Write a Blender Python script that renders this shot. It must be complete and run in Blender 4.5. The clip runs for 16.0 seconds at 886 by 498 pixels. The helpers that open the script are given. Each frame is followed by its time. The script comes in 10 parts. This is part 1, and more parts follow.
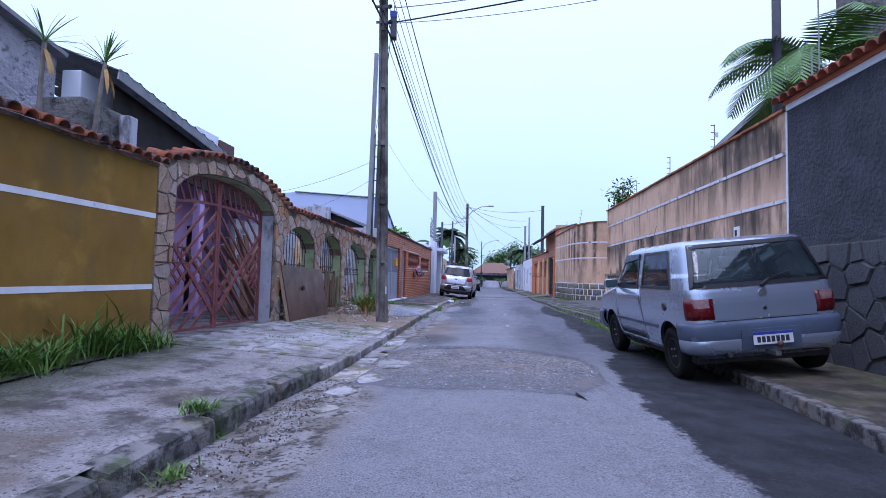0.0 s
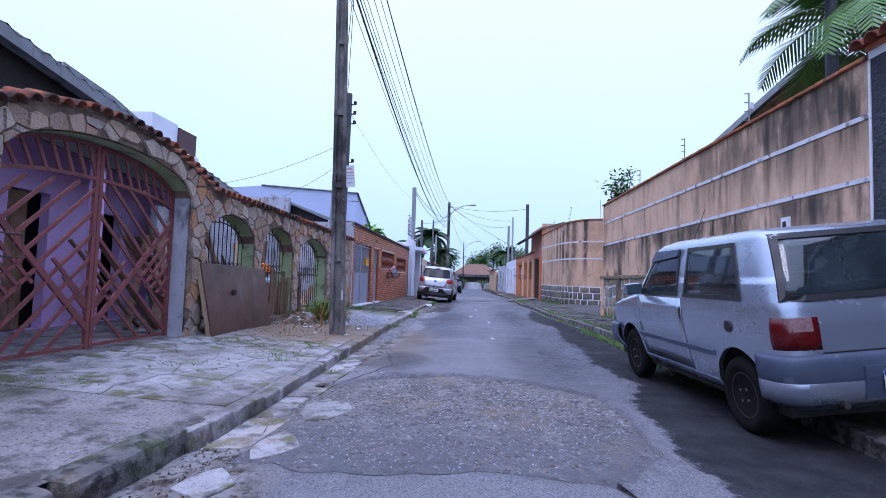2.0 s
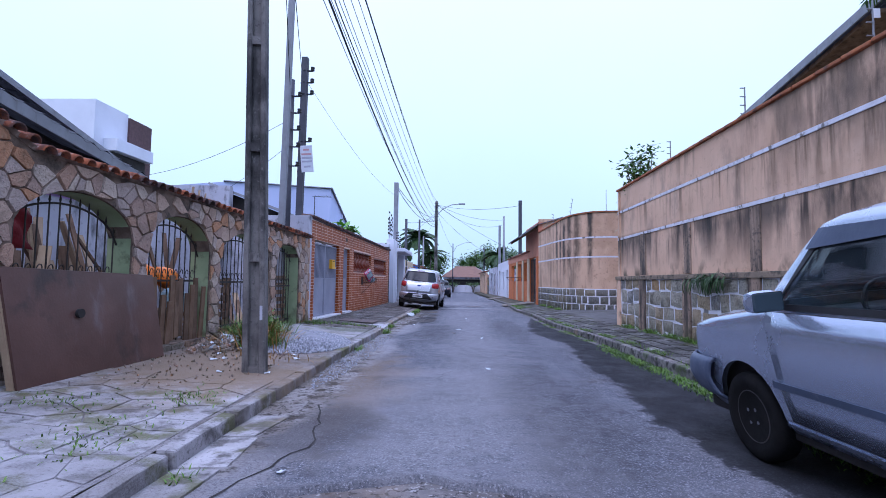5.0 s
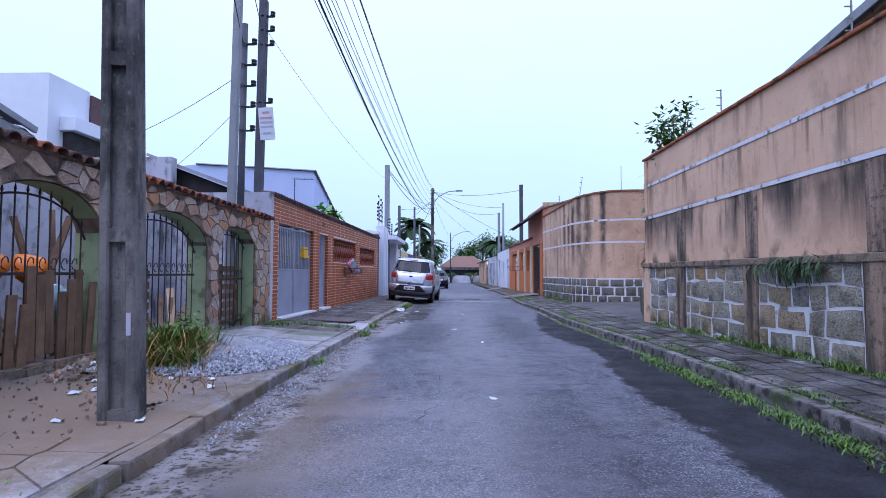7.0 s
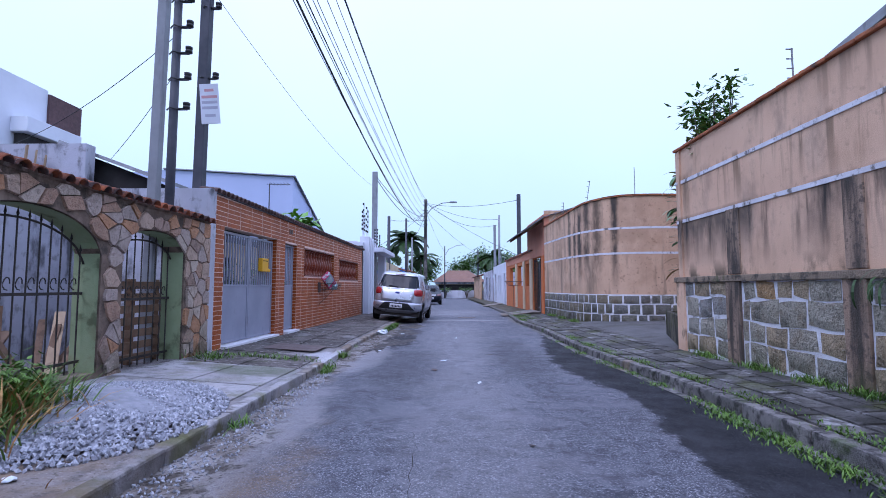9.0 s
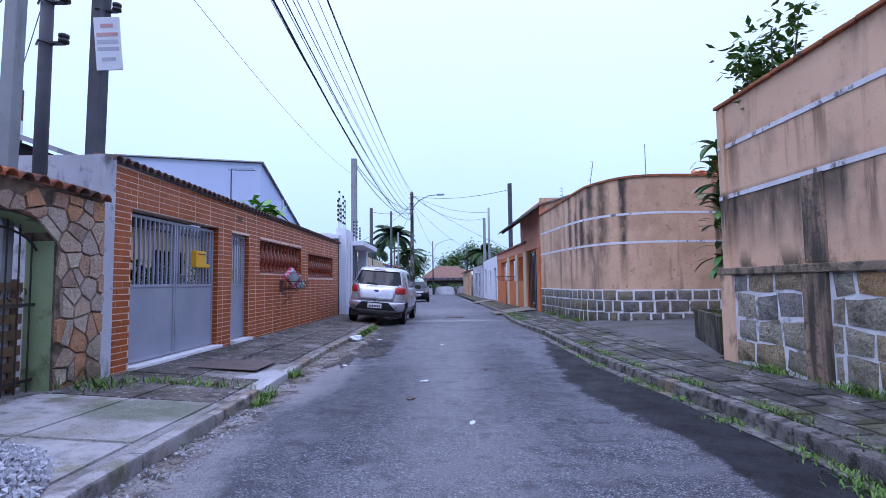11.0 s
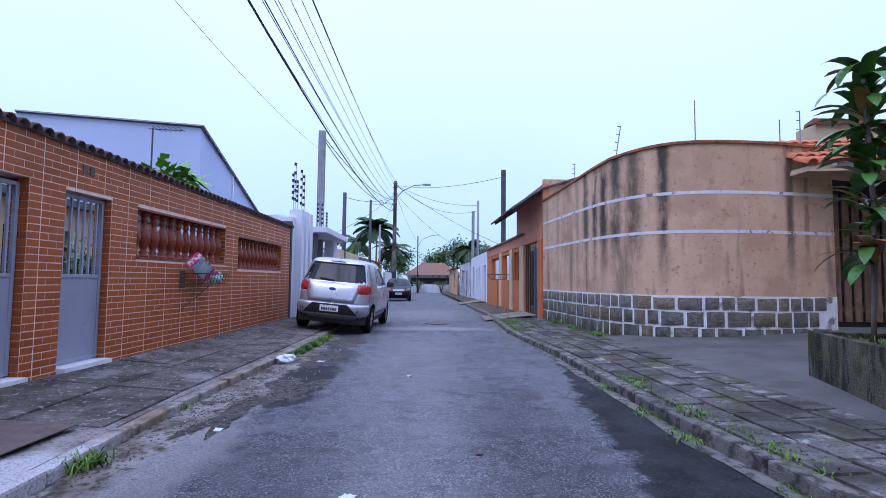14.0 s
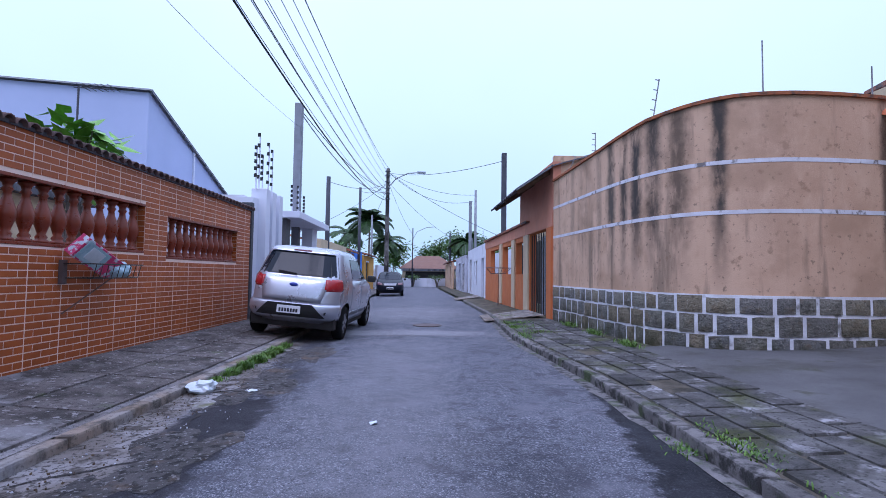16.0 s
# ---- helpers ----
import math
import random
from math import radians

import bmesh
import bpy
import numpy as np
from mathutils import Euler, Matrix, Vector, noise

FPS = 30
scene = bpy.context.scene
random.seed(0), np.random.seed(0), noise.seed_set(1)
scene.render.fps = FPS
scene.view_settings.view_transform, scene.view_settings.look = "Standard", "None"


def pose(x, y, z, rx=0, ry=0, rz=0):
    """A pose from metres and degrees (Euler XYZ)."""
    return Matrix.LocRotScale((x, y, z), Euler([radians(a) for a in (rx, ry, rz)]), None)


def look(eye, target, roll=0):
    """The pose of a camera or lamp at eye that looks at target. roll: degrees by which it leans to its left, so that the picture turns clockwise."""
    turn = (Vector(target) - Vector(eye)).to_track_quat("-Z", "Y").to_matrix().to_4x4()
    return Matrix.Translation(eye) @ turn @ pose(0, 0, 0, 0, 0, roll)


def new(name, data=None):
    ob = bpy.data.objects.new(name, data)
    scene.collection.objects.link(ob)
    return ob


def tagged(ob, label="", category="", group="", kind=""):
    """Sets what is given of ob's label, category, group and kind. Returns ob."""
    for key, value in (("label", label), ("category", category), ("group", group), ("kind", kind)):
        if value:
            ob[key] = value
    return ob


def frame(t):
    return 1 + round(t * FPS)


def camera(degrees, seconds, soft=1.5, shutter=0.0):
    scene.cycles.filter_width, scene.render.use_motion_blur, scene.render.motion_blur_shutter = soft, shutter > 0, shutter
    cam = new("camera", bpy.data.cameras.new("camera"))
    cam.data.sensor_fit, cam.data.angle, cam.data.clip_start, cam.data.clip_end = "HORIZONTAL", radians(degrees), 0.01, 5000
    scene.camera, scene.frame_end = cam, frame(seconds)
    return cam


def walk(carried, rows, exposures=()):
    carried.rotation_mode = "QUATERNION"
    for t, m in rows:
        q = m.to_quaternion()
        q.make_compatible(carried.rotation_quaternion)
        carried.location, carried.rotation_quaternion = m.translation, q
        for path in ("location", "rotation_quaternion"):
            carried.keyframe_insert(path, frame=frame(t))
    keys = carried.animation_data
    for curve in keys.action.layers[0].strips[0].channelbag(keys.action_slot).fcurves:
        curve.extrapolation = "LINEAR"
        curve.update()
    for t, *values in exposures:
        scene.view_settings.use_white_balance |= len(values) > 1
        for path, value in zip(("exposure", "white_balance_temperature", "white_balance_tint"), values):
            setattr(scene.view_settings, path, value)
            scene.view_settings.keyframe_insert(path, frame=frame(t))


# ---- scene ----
cam = camera(83.0, 16.0, 0.6)
PATH = [
    (0, (-0.005, -0.062, 1.124), (-0.172, 1.928, 1.234), 1.4),
    (0.5, (0.015, 0.508, 1.122), (-0.132, 2.499, 1.233), 1.4),
    (1, (0.019, 0.969, 1.125), (-0.111, 2.962, 1.235), 1.5),
    (1.5, (0.01, 1.549, 1.122), (-0.101, 3.543, 1.236), 1.8),
    (2, (0.026, 2.007, 1.143), (-0.071, 4.001, 1.26), 1.7),
    (2.5, (0.058, 2.575, 1.151), (-0.027, 4.569, 1.276), 1.6),
    (3, (0.074, 3.02, 1.161), (-0.003, 5.014, 1.293), 1.4),
    (3.5, (0.095, 3.577, 1.182), (0.028, 5.571, 1.327), 1.1),
    (4, (0.101, 4.017, 1.193), (0.039, 6.011, 1.343), 1.1),
    (6.5, (0.195, 6.478, 1.163), (0.142, 8.475, 1.255), 0.0),
    (7, (0.212, 7.058, 1.174), (0.161, 9.055, 1.266), 0.1),
    (7.5, (0.221, 7.493, 1.18), (0.173, 9.49, 1.276), 0.1),
    (8, (0.237, 8.045, 1.199), (0.191, 10.041, 1.325), 0.5),
    (8.5, (0.25, 8.492, 1.213), (0.209, 10.486, 1.362), 0.5),
    (9, (0.298, 9.082, 1.203), (0.267, 11.076, 1.353), 0.0),
    (9.5, (0.333, 9.551, 1.2), (0.312, 11.546, 1.344), -0.4),
    (12, (0.448, 12.215, 1.225), (0.484, 14.21, 1.358), -0.5),
    (12.5, (0.492, 12.83, 1.212), (0.538, 14.824, 1.354), -0.3),
    (13, (0.521, 13.321, 1.213), (0.575, 15.316, 1.354), 0.1),
    (13.5, (0.554, 13.925, 1.211), (0.615, 15.92, 1.342), 0.6),
    (14, (0.607, 14.42, 1.214), (0.671, 16.415, 1.339), 0.6),
    (14.5, (0.658, 15.02, 1.222), (0.73, 17.015, 1.348), 0.5),
    (15, (0.696, 15.515, 1.232), (0.771, 17.51, 1.361), 0.5),
    (15.5, (0.753, 16.132, 1.233), (0.828, 18.127, 1.351), 0.7),
    (16, (0.793, 16.665, 1.221), (0.87, 18.661, 1.321), 0.8),
]
walk(cam, [(t, look(eye, target, roll)) for t, eye, target, roll in PATH], ((0.0, 0.10, 5280, 26.5), (9.5, 0.08, 5290, 26.0), (16.0, 0.0, 5310, 25.5)))

# ---- world, sun, exposure ----
world = bpy.data.worlds.new("overcast_sky")
scene.world = world
world.use_nodes = True
wn, wl = world.node_tree.nodes, world.node_tree.links
wn.clear()
w_out = wn.new("ShaderNodeOutputWorld")
w_bg = wn.new("ShaderNodeBackground")
w_sky = wn.new("ShaderNodeTexSky")
w_sky.sky_type = "NISHITA"
w_sky.sun_disc = False
w_sky.sun_elevation, w_sky.sun_rotation = radians(62), radians(200)
w_sky.air_density, w_sky.dust_density = 1.0, 3.0
w_tc = wn.new("ShaderNodeTexCoord")
w_sep = wn.new("ShaderNodeSeparateXYZ")
wl.new(w_tc.outputs["Generated"], w_sep.inputs[0])
w_ramp = wn.new("ShaderNodeValToRGB")          # overcast: pale at the horizon, brighter overhead
w_ramp.color_ramp.elements[0].position, w_ramp.color_ramp.elements[0].color = 0.0, (0.60, 0.82, 0.90, 1)
w_ramp.color_ramp.elements[1].position, w_ramp.color_ramp.elements[1].color = 1.0, (2.10, 2.35, 2.75, 1)
for p, c in ((0.10, (0.70, 0.92, 1.0, 1)), (0.30, (0.86, 1.06, 1.12, 1)), (0.60, (1.05, 1.20, 1.35, 1))):
    el = w_ramp.color_ramp.elements.new(p)
    el.color = c
wl.new(w_sep.outputs["Z"], w_ramp.inputs["Fac"])
w_noise = wn.new("ShaderNodeTexNoise")
w_noise.inputs["Scale"].default_value, w_noise.inputs["Detail"].default_value = 2.2, 5.0
wl.new(w_tc.outputs["Generated"], w_noise.inputs["Vector"])
w_cl = wn.new("ShaderNodeMapRange")
w_cl.inputs["From Min"].default_value, w_cl.inputs["From Max"].default_value = 0.35, 0.65
w_cl.inputs["To Min"].default_value, w_cl.inputs["To Max"].default_value = 0.97, 1.02
wl.new(w_noise.outputs["Fac"], w_cl.inputs["Value"])
w_mul = wn.new("ShaderNodeVectorMath")
w_mul.operation = "SCALE"
wl.new(w_ramp.outputs["Color"], w_mul.inputs[0])
wl.new(w_cl.outputs["Result"], w_mul.inputs["Scale"])
w_sc = wn.new("ShaderNodeVectorMath")
w_sc.operation = "SCALE"
w_sc.inputs["Scale"].default_value = 0.10
wl.new(w_sky.outputs["Color"], w_sc.inputs[0])
w_mix = wn.new("ShaderNodeMix")
w_mix.data_type = "RGBA"
w_mix.inputs["Factor"].default_value = 0.92
wl.new(w_sc.outputs["Vector"], w_mix.inputs["A"])
wl.new(w_mul.outputs["Vector"], w_mix.inputs["B"])
wl.new(w_mix.outputs["Result"], w_bg.inputs["Color"])
wl.new(w_bg.outputs[0], w_out.inputs[0])
sun = new("sun", bpy.data.lights.new("sun", "SUN"))
sun.data.energy, sun.data.angle, sun.data.color = 1.0, radians(30), (1.0, 0.93, 0.90)
sun.matrix_world = look((-6, -8, 20), (0, 4, 0))


# ---- materials ----
def ramp_mix(nt, a, b, fac):
    n = nt.nodes.new("ShaderNodeMix")
    n.data_type = "RGBA"
    for sock, v in (("A", a), ("B", b)):
        if isinstance(v, tuple):
            n.inputs[sock].default_value = (*v[:3], 1)
        else:
            nt.links.new(v, n.inputs[sock])
    if isinstance(fac, float):
        n.inputs["Factor"].default_value = fac
    else:
        nt.links.new(fac, n.inputs["Factor"])
    return n.outputs["Result"]


def noise_fac(nt, scale, lo=0.4, hi=0.6, detail=6.0, stretch=(1, 1, 1), rough=0.6, shift=(0, 0, 0)):
    g = nt.nodes.new("ShaderNodeNewGeometry")
    mp = nt.nodes.new("ShaderNodeMapping")
    mp.inputs["Scale"].default_value = stretch
    mp.inputs["Location"].default_value = shift
    nt.links.new(g.outputs["Position"], mp.inputs["Vector"])
    n = nt.nodes.new("ShaderNodeTexNoise")
    n.inputs["Scale"].default_value, n.inputs["Detail"].default_value, n.inputs["Roughness"].default_value = scale, detail, rough
    nt.links.new(mp.outputs[0], n.inputs["Vector"])
    r = nt.nodes.new("ShaderNodeMapRange")
    r.interpolation_type = "SMOOTHSTEP"
    r.inputs["From Min"].default_value, r.inputs["From Max"].default_value = lo, hi
    nt.links.new(n.outputs["Fac"], r.inputs["Value"])
    return r.outputs["Result"]


def times(nt, a, b):
    n = nt.nodes.new("ShaderNodeMath")
    n.operation = "MULTIPLY"
    for i, v in enumerate((a, b)):
        if isinstance(v, float):
            n.inputs[i].default_value = v
        else:
            nt.links.new(v, n.inputs[i])
    return n.outputs[0]


def by_height(nt, z0, z1):
    """0 at z0, 1 at z1 (world heights)."""
    g = nt.nodes.new("ShaderNodeNewGeometry")
    s = nt.nodes.new("ShaderNodeSeparateXYZ")
    nt.links.new(g.outputs["Position"], s.inputs[0])
    r = nt.nodes.new("ShaderNodeMapRange")
    r.inputs["From Min"].default_value, r.inputs["From Max"].default_value = z0, z1
    nt.links.new(s.outputs["Z"], r.inputs["Value"])
    return r.outputs["Result"]


def M(name, c1, c2, scale=2.5, rough=0.85, spots=(), bump=0.25, bscale=45.0, metal=0.0, rand=0.0, spec=0.4, coat=0.0, bdist=0.01):
    """spots: (colour, scale, lo, hi, strength, stretch[, (z0, z1)]) laid over one another."""
    m = bpy.data.materials.new(name)
    m.use_nodes = True
    nt = m.node_tree
    b = nt.nodes["Principled BSDF"]
    col = ramp_mix(nt, c1, c2, noise_fac(nt, scale, 0.3, 0.7))
    for i, s in enumerate(spots):
        f = noise_fac(nt, s[1], s[2], s[3], stretch=s[5] if len(s) > 5 else (1, 1, 1), shift=(3.7 * i, 1.3 * i, 0))
        f = times(nt, f, s[4])
        if len(s) > 6:
            f = times(nt, f, by_height(nt, *s[6]))
        if len(s) > 7:
            f = times(nt, f, by_height(nt, *s[7]))
        col = ramp_mix(nt, col, s[0], f)
    if rand:
        oi = nt.nodes.new("ShaderNodeObjectInfo")
        gi = nt.nodes.new("ShaderNodeNewGeometry")
        ad = nt.nodes.new("ShaderNodeMath")
        ad.operation = "ADD"
        nt.links.new(oi.outputs["Random"], ad.inputs[0])
        nt.links.new(gi.outputs["Random Per Island"], ad.inputs[1])
        fr = nt.nodes.new("ShaderNodeMath")
        fr.operation = "FRACT"
        nt.links.new(ad.outputs[0], fr.inputs[0])
        mr = nt.nodes.new("ShaderNodeMapRange")
        mr.inputs["To Min"].default_value, mr.inputs["To Max"].default_value = 1 - rand, 1 + rand
        nt.links.new(fr.outputs[0], mr.inputs["Value"])
        hs = nt.nodes.new("ShaderNodeHueSaturation")
        nt.links.new(mr.outputs[0], hs.inputs["Value"])
        nt.links.new(col, hs.inputs["Color"])
        col = hs.outputs[0]
    nt.links.new(col, b.inputs["Base Color"])
    b.inputs["Metallic"].default_value, b.inputs["Specular IOR Level"].default_value = metal, spec
    b.inputs["Coat Weight"].default_value = coat
    rr = nt.nodes.new("ShaderNodeMapRange")
    rr.inputs["To Min"].default_value, rr.inputs["To Max"].default_value = max(0.02, rough - 0.1), min(1, rough + 0.08)
    nt.links.new(noise_fac(nt, scale * 2.3, 0.3, 0.7), rr.inputs["Value"])
    nt.links.new(rr.outputs[0], b.inputs["Roughness"])
    if bump:
        bp = nt.nodes.new("ShaderNodeBump")
        bp.inputs["Strength"].default_value, bp.inputs["Distance"].default_value = bump, bdist
        nt.links.new(noise_fac(nt, bscale, 0.0, 1.0, detail=8), bp.inputs["Height"])
        nt.links.new(bp.outputs[0], b.inputs["Normal"])
    return m


def two_tone(name, base, var, cells, rough=0.8, bump=0.4, mottle=0.0, foot=None):
    """Stone whose hue differs from piece to piece: base, with var mixed in by the piece's own random number."""
    m = M(name, base, tuple(c * 0.7 for c in base), 9.0, rough, (((0.03, 0.03, 0.03), 22.0, 0.52, 0.75, 0.55),), bump, 30.0, bdist=0.03)
    nt = m.node_tree
    b = nt.nodes["Principled BSDF"]
    src = b.inputs["Base Color"].links[0].from_socket
    oi = nt.nodes.new("ShaderNodeObjectInfo")
    gi = nt.nodes.new("ShaderNodeNewGeometry")
    ad = nt.nodes.new("ShaderNodeMath")
    ad.operation = "ADD"
    nt.links.new(oi.outputs["Random"], ad.inputs[0])
    nt.links.new(gi.outputs["Random Per Island"], ad.inputs[1])
    fr = nt.nodes.new("ShaderNodeMath")
    fr.operation = "FRACT"
    nt.links.new(ad.outputs[0], fr.inputs[0])
    cr = nt.nodes.new("ShaderNodeValToRGB")
    cr.color_ramp.interpolation = "CONSTANT"
    cr.color_ramp.elements[0].color = (*cells[0], 1)
    cr.color_ramp.elements[1].position, cr.color_ramp.elements[1].color = 1 / len(cells), (*cells[1], 1)
    for i, c in enumerate(cells[2:], 2):
        cr.color_ramp.elements.new(i / len(cells)).color = (*c, 1)
    nt.links.new(fr.outputs[0], cr.inputs[0])
    col = ramp_mix(nt, src, cr.outputs[0], var)
    if mottle:                                          # crystals, lichen and soot on the rough face
        col = ramp_mix(nt, col, (0.42, 0.38, 0.31), times(nt, noise_fac(nt, 34.0, 0.54, 0.70), 0.75 * mottle))
        col = ramp_mix(nt, col, (0.16, 0.11, 0.06), times(nt, noise_fac(nt, 6.0, 0.50, 0.70, shift=(5, 1, 0)), 0.7 * mottle))
        col = ramp_mix(nt, col, (0.022, 0.022, 0.022), times(nt, noise_fac(nt, 24.0, 0.53, 0.68, shift=(1, 7, 0)), 0.8 * mottle))
        col = ramp_mix(nt, col, (0.03, 0.03, 0.028), times(nt, noise_fac(nt, 3.0, 0.52, 0.70, shift=(2, 2, 0)), 0.75 * mottle))
    if foot:                                            # green and black growth rising from damp ground
        col = ramp_mix(nt, col, (0.035, 0.038, 0.014), times(nt, times(nt, noise_fac(nt, 4.0, 0.36, 0.60, shift=(8, 0, 0)), 0.9), by_height(nt, foot, 0.05)))
    nt.links.new(col, b.inputs["Base Color"])
    return m


def by_axis(nt, axis, a, b):
    """0 where the world coordinate is a, 1 where it is b."""
    g = nt.nodes.new("ShaderNodeNewGeometry")
    sp = nt.nodes.new("ShaderNodeSeparateXYZ")
    nt.links.new(g.outputs["Position"], sp.inputs[0])
    r = nt.nodes.new("ShaderNodeMapRange")
    r.inputs["From Min"].default_value, r.inputs["From Max"].default_value = a, b
    nt.links.new(sp.outputs[axis], r.inputs["Value"])
    return r.outputs["Result"]


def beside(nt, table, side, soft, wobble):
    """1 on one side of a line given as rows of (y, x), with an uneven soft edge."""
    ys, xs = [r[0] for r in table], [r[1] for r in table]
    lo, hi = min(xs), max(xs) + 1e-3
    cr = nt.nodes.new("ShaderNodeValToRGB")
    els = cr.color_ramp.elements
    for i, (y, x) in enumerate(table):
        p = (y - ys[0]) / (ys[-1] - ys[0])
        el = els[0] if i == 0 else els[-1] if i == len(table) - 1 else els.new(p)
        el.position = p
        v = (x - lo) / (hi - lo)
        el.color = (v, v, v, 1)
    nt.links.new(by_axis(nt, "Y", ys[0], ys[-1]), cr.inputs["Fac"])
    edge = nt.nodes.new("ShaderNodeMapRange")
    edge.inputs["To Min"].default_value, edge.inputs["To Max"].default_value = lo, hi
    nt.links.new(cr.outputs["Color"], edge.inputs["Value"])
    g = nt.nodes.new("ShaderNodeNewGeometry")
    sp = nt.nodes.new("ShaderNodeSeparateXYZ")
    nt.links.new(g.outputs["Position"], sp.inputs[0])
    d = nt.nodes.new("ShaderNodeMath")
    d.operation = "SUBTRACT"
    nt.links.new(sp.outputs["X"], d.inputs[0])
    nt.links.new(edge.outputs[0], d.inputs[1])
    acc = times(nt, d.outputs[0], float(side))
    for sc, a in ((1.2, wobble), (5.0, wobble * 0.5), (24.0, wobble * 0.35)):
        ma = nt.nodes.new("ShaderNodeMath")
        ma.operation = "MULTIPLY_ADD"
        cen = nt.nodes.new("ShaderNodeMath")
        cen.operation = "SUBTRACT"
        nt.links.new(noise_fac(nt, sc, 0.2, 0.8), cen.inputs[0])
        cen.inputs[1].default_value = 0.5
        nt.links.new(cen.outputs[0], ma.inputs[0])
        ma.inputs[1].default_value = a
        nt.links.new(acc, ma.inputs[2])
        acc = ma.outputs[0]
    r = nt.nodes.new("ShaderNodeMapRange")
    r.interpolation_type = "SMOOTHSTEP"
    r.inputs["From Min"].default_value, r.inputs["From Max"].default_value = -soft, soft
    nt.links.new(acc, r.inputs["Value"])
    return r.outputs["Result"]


def over(m, colour, *masks):
    """Lays a colour over a material where all the masks are 1."""
    nt = m.node_tree
    b = nt.nodes["Principled BSDF"]
    f = masks[0]
    for k in masks[1:]:
        f = times(nt, f, k)
    nt.links.new(ramp_mix(nt, b.inputs["Base Color"].links[0].from_socket, colour, f), b.inputs["Base Color"])


def glassy(name, colour, rough=0.05):
    m = bpy.data.materials.new(name)
    m.use_nodes = True
    b = m.node_tree.nodes["Principled BSDF"]
    b.inputs["Base Color"].default_value = (*colour, 1)
    b.inputs["Roughness"].default_value, b.inputs["Specular IOR Level"].default_value = rough, 0.45
    return m


def blobs(m, rows, fade=None):
    """Lays soft-edged stains of a given place and size over a material: (x, y, half width, half length, colour, strength, softness)."""
    nt = m.node_tree
    b = nt.nodes["Principled BSDF"]
    col = b.inputs["Base Color"].links[0].from_socket
    g = nt.nodes.new("ShaderNodeNewGeometry")
    wob = noise_fac(nt, 1.7, 0.0, 1.0, detail=8)
    wob2 = noise_fac(nt, 9.0, 0.0, 1.0, detail=6)
    grain = noise_fac(nt, 70.0, 0.25, 0.60)
    for x, y, rx, ry, c, k, soft in rows:
        mp = nt.nodes.new("ShaderNodeMapping")
        mp.inputs["Location"].default_value = (-x / rx, -y / ry, 0)
        mp.inputs["Scale"].default_value = (1 / rx, 1 / ry, 0)
        nt.links.new(g.outputs["Position"], mp.inputs["Vector"])
        ln = nt.nodes.new("ShaderNodeVectorMath")
        ln.operation = "LENGTH"
        nt.links.new(mp.outputs[0], ln.inputs[0])
        acc = ln.outputs["Value"]
        for w, a in ((wob, 1.1), (wob2, 0.6)):
            ma = nt.nodes.new("ShaderNodeMath")
            ma.operation = "MULTIPLY_ADD"
            nt.links.new(w, ma.inputs[0])
            ma.inputs[1].default_value = a
            nt.links.new(acc, ma.inputs[2])
            acc = ma.outputs[0]
        r = nt.nodes.new("ShaderNodeMapRange")
        r.interpolation_type = "SMOOTHSTEP"
        r.inputs["From Min"].default_value, r.inputs["From Max"].default_value = 1.85 + soft, 1.85 - soft
        nt.links.new(acc, r.inputs["Value"])
        f = times(nt, times(nt, r.outputs[0], k), grain) if k < 0.9 else times(nt, r.outputs[0], k)
        if fade:
            f = times(nt, times(nt, f, by_axis(nt, "Z", *fade)), noise_fac(nt, 3.0, 0.25, 0.55, stretch=(1.5, 1.5, 0.5)))
        col = ramp_mix(nt, col, c, f)
    nt.links.new(col, b.inputs["Base Color"])


BLK, MOSS, WHT = (0.02, 0.02, 0.022), (0.05, 0.075, 0.02), (0.72, 0.72, 0.78)
m_asphalt = M("asphalt", (0.076, 0.079, 0.099), (0.112, 0.116, 0.144), 0.55, 0.85, (
    ((0.42, 0.42, 0.46), 90.0, 0.54, 0.62, 0.85), ((0.36, 0.36, 0.40), 40.0, 0.58, 0.64, 0.8), ((0.025, 0.025, 0.032), 60.0, 0.54, 0.64, 0.85), ((0.03, 0.03, 0.035), 30.0, 0.58, 0.66, 0.6), ((0.20, 0.20, 0.23), 8.0, 0.53, 0.66, 0.5), ((0.04, 0.04, 0.05), 6.0, 0.53, 0.65, 0.55), ((0.175, 0.17, 0.20), 1.6, 0.50, 0.70, 0.65), ((0.055, 0.054, 0.068), 2.3, 0.54, 0.7, 0.6),
    ((0.17, 0.14, 0.12), 0.9, 0.6, 0.8, 0.35)), 1.0, 110.0, spec=0.18, bdist=0.012)
m_patch = M("worn_asphalt", (0.13, 0.115, 0.115), (0.19, 0.175, 0.175), 1.6, 0.9, (
    ((0.36, 0.345, 0.36), 46.0, 0.56, 0.68, 0.6), ((0.30, 0.27, 0.26), 3.5, 0.52, 0.66, 0.6), ((0.06, 0.055, 0.055), 5.0, 0.55, 0.68, 0.7), ((0.035, 0.032, 0.032), 22.0, 0.53, 0.62, 0.85), ((0.46, 0.44, 0.45), 30.0, 0.58, 0.64, 0.8), ((0.24, 0.17, 0.115), 1.5, 0.52, 0.75, 0.6)), 1.0, 60.0, bdist=0.02)
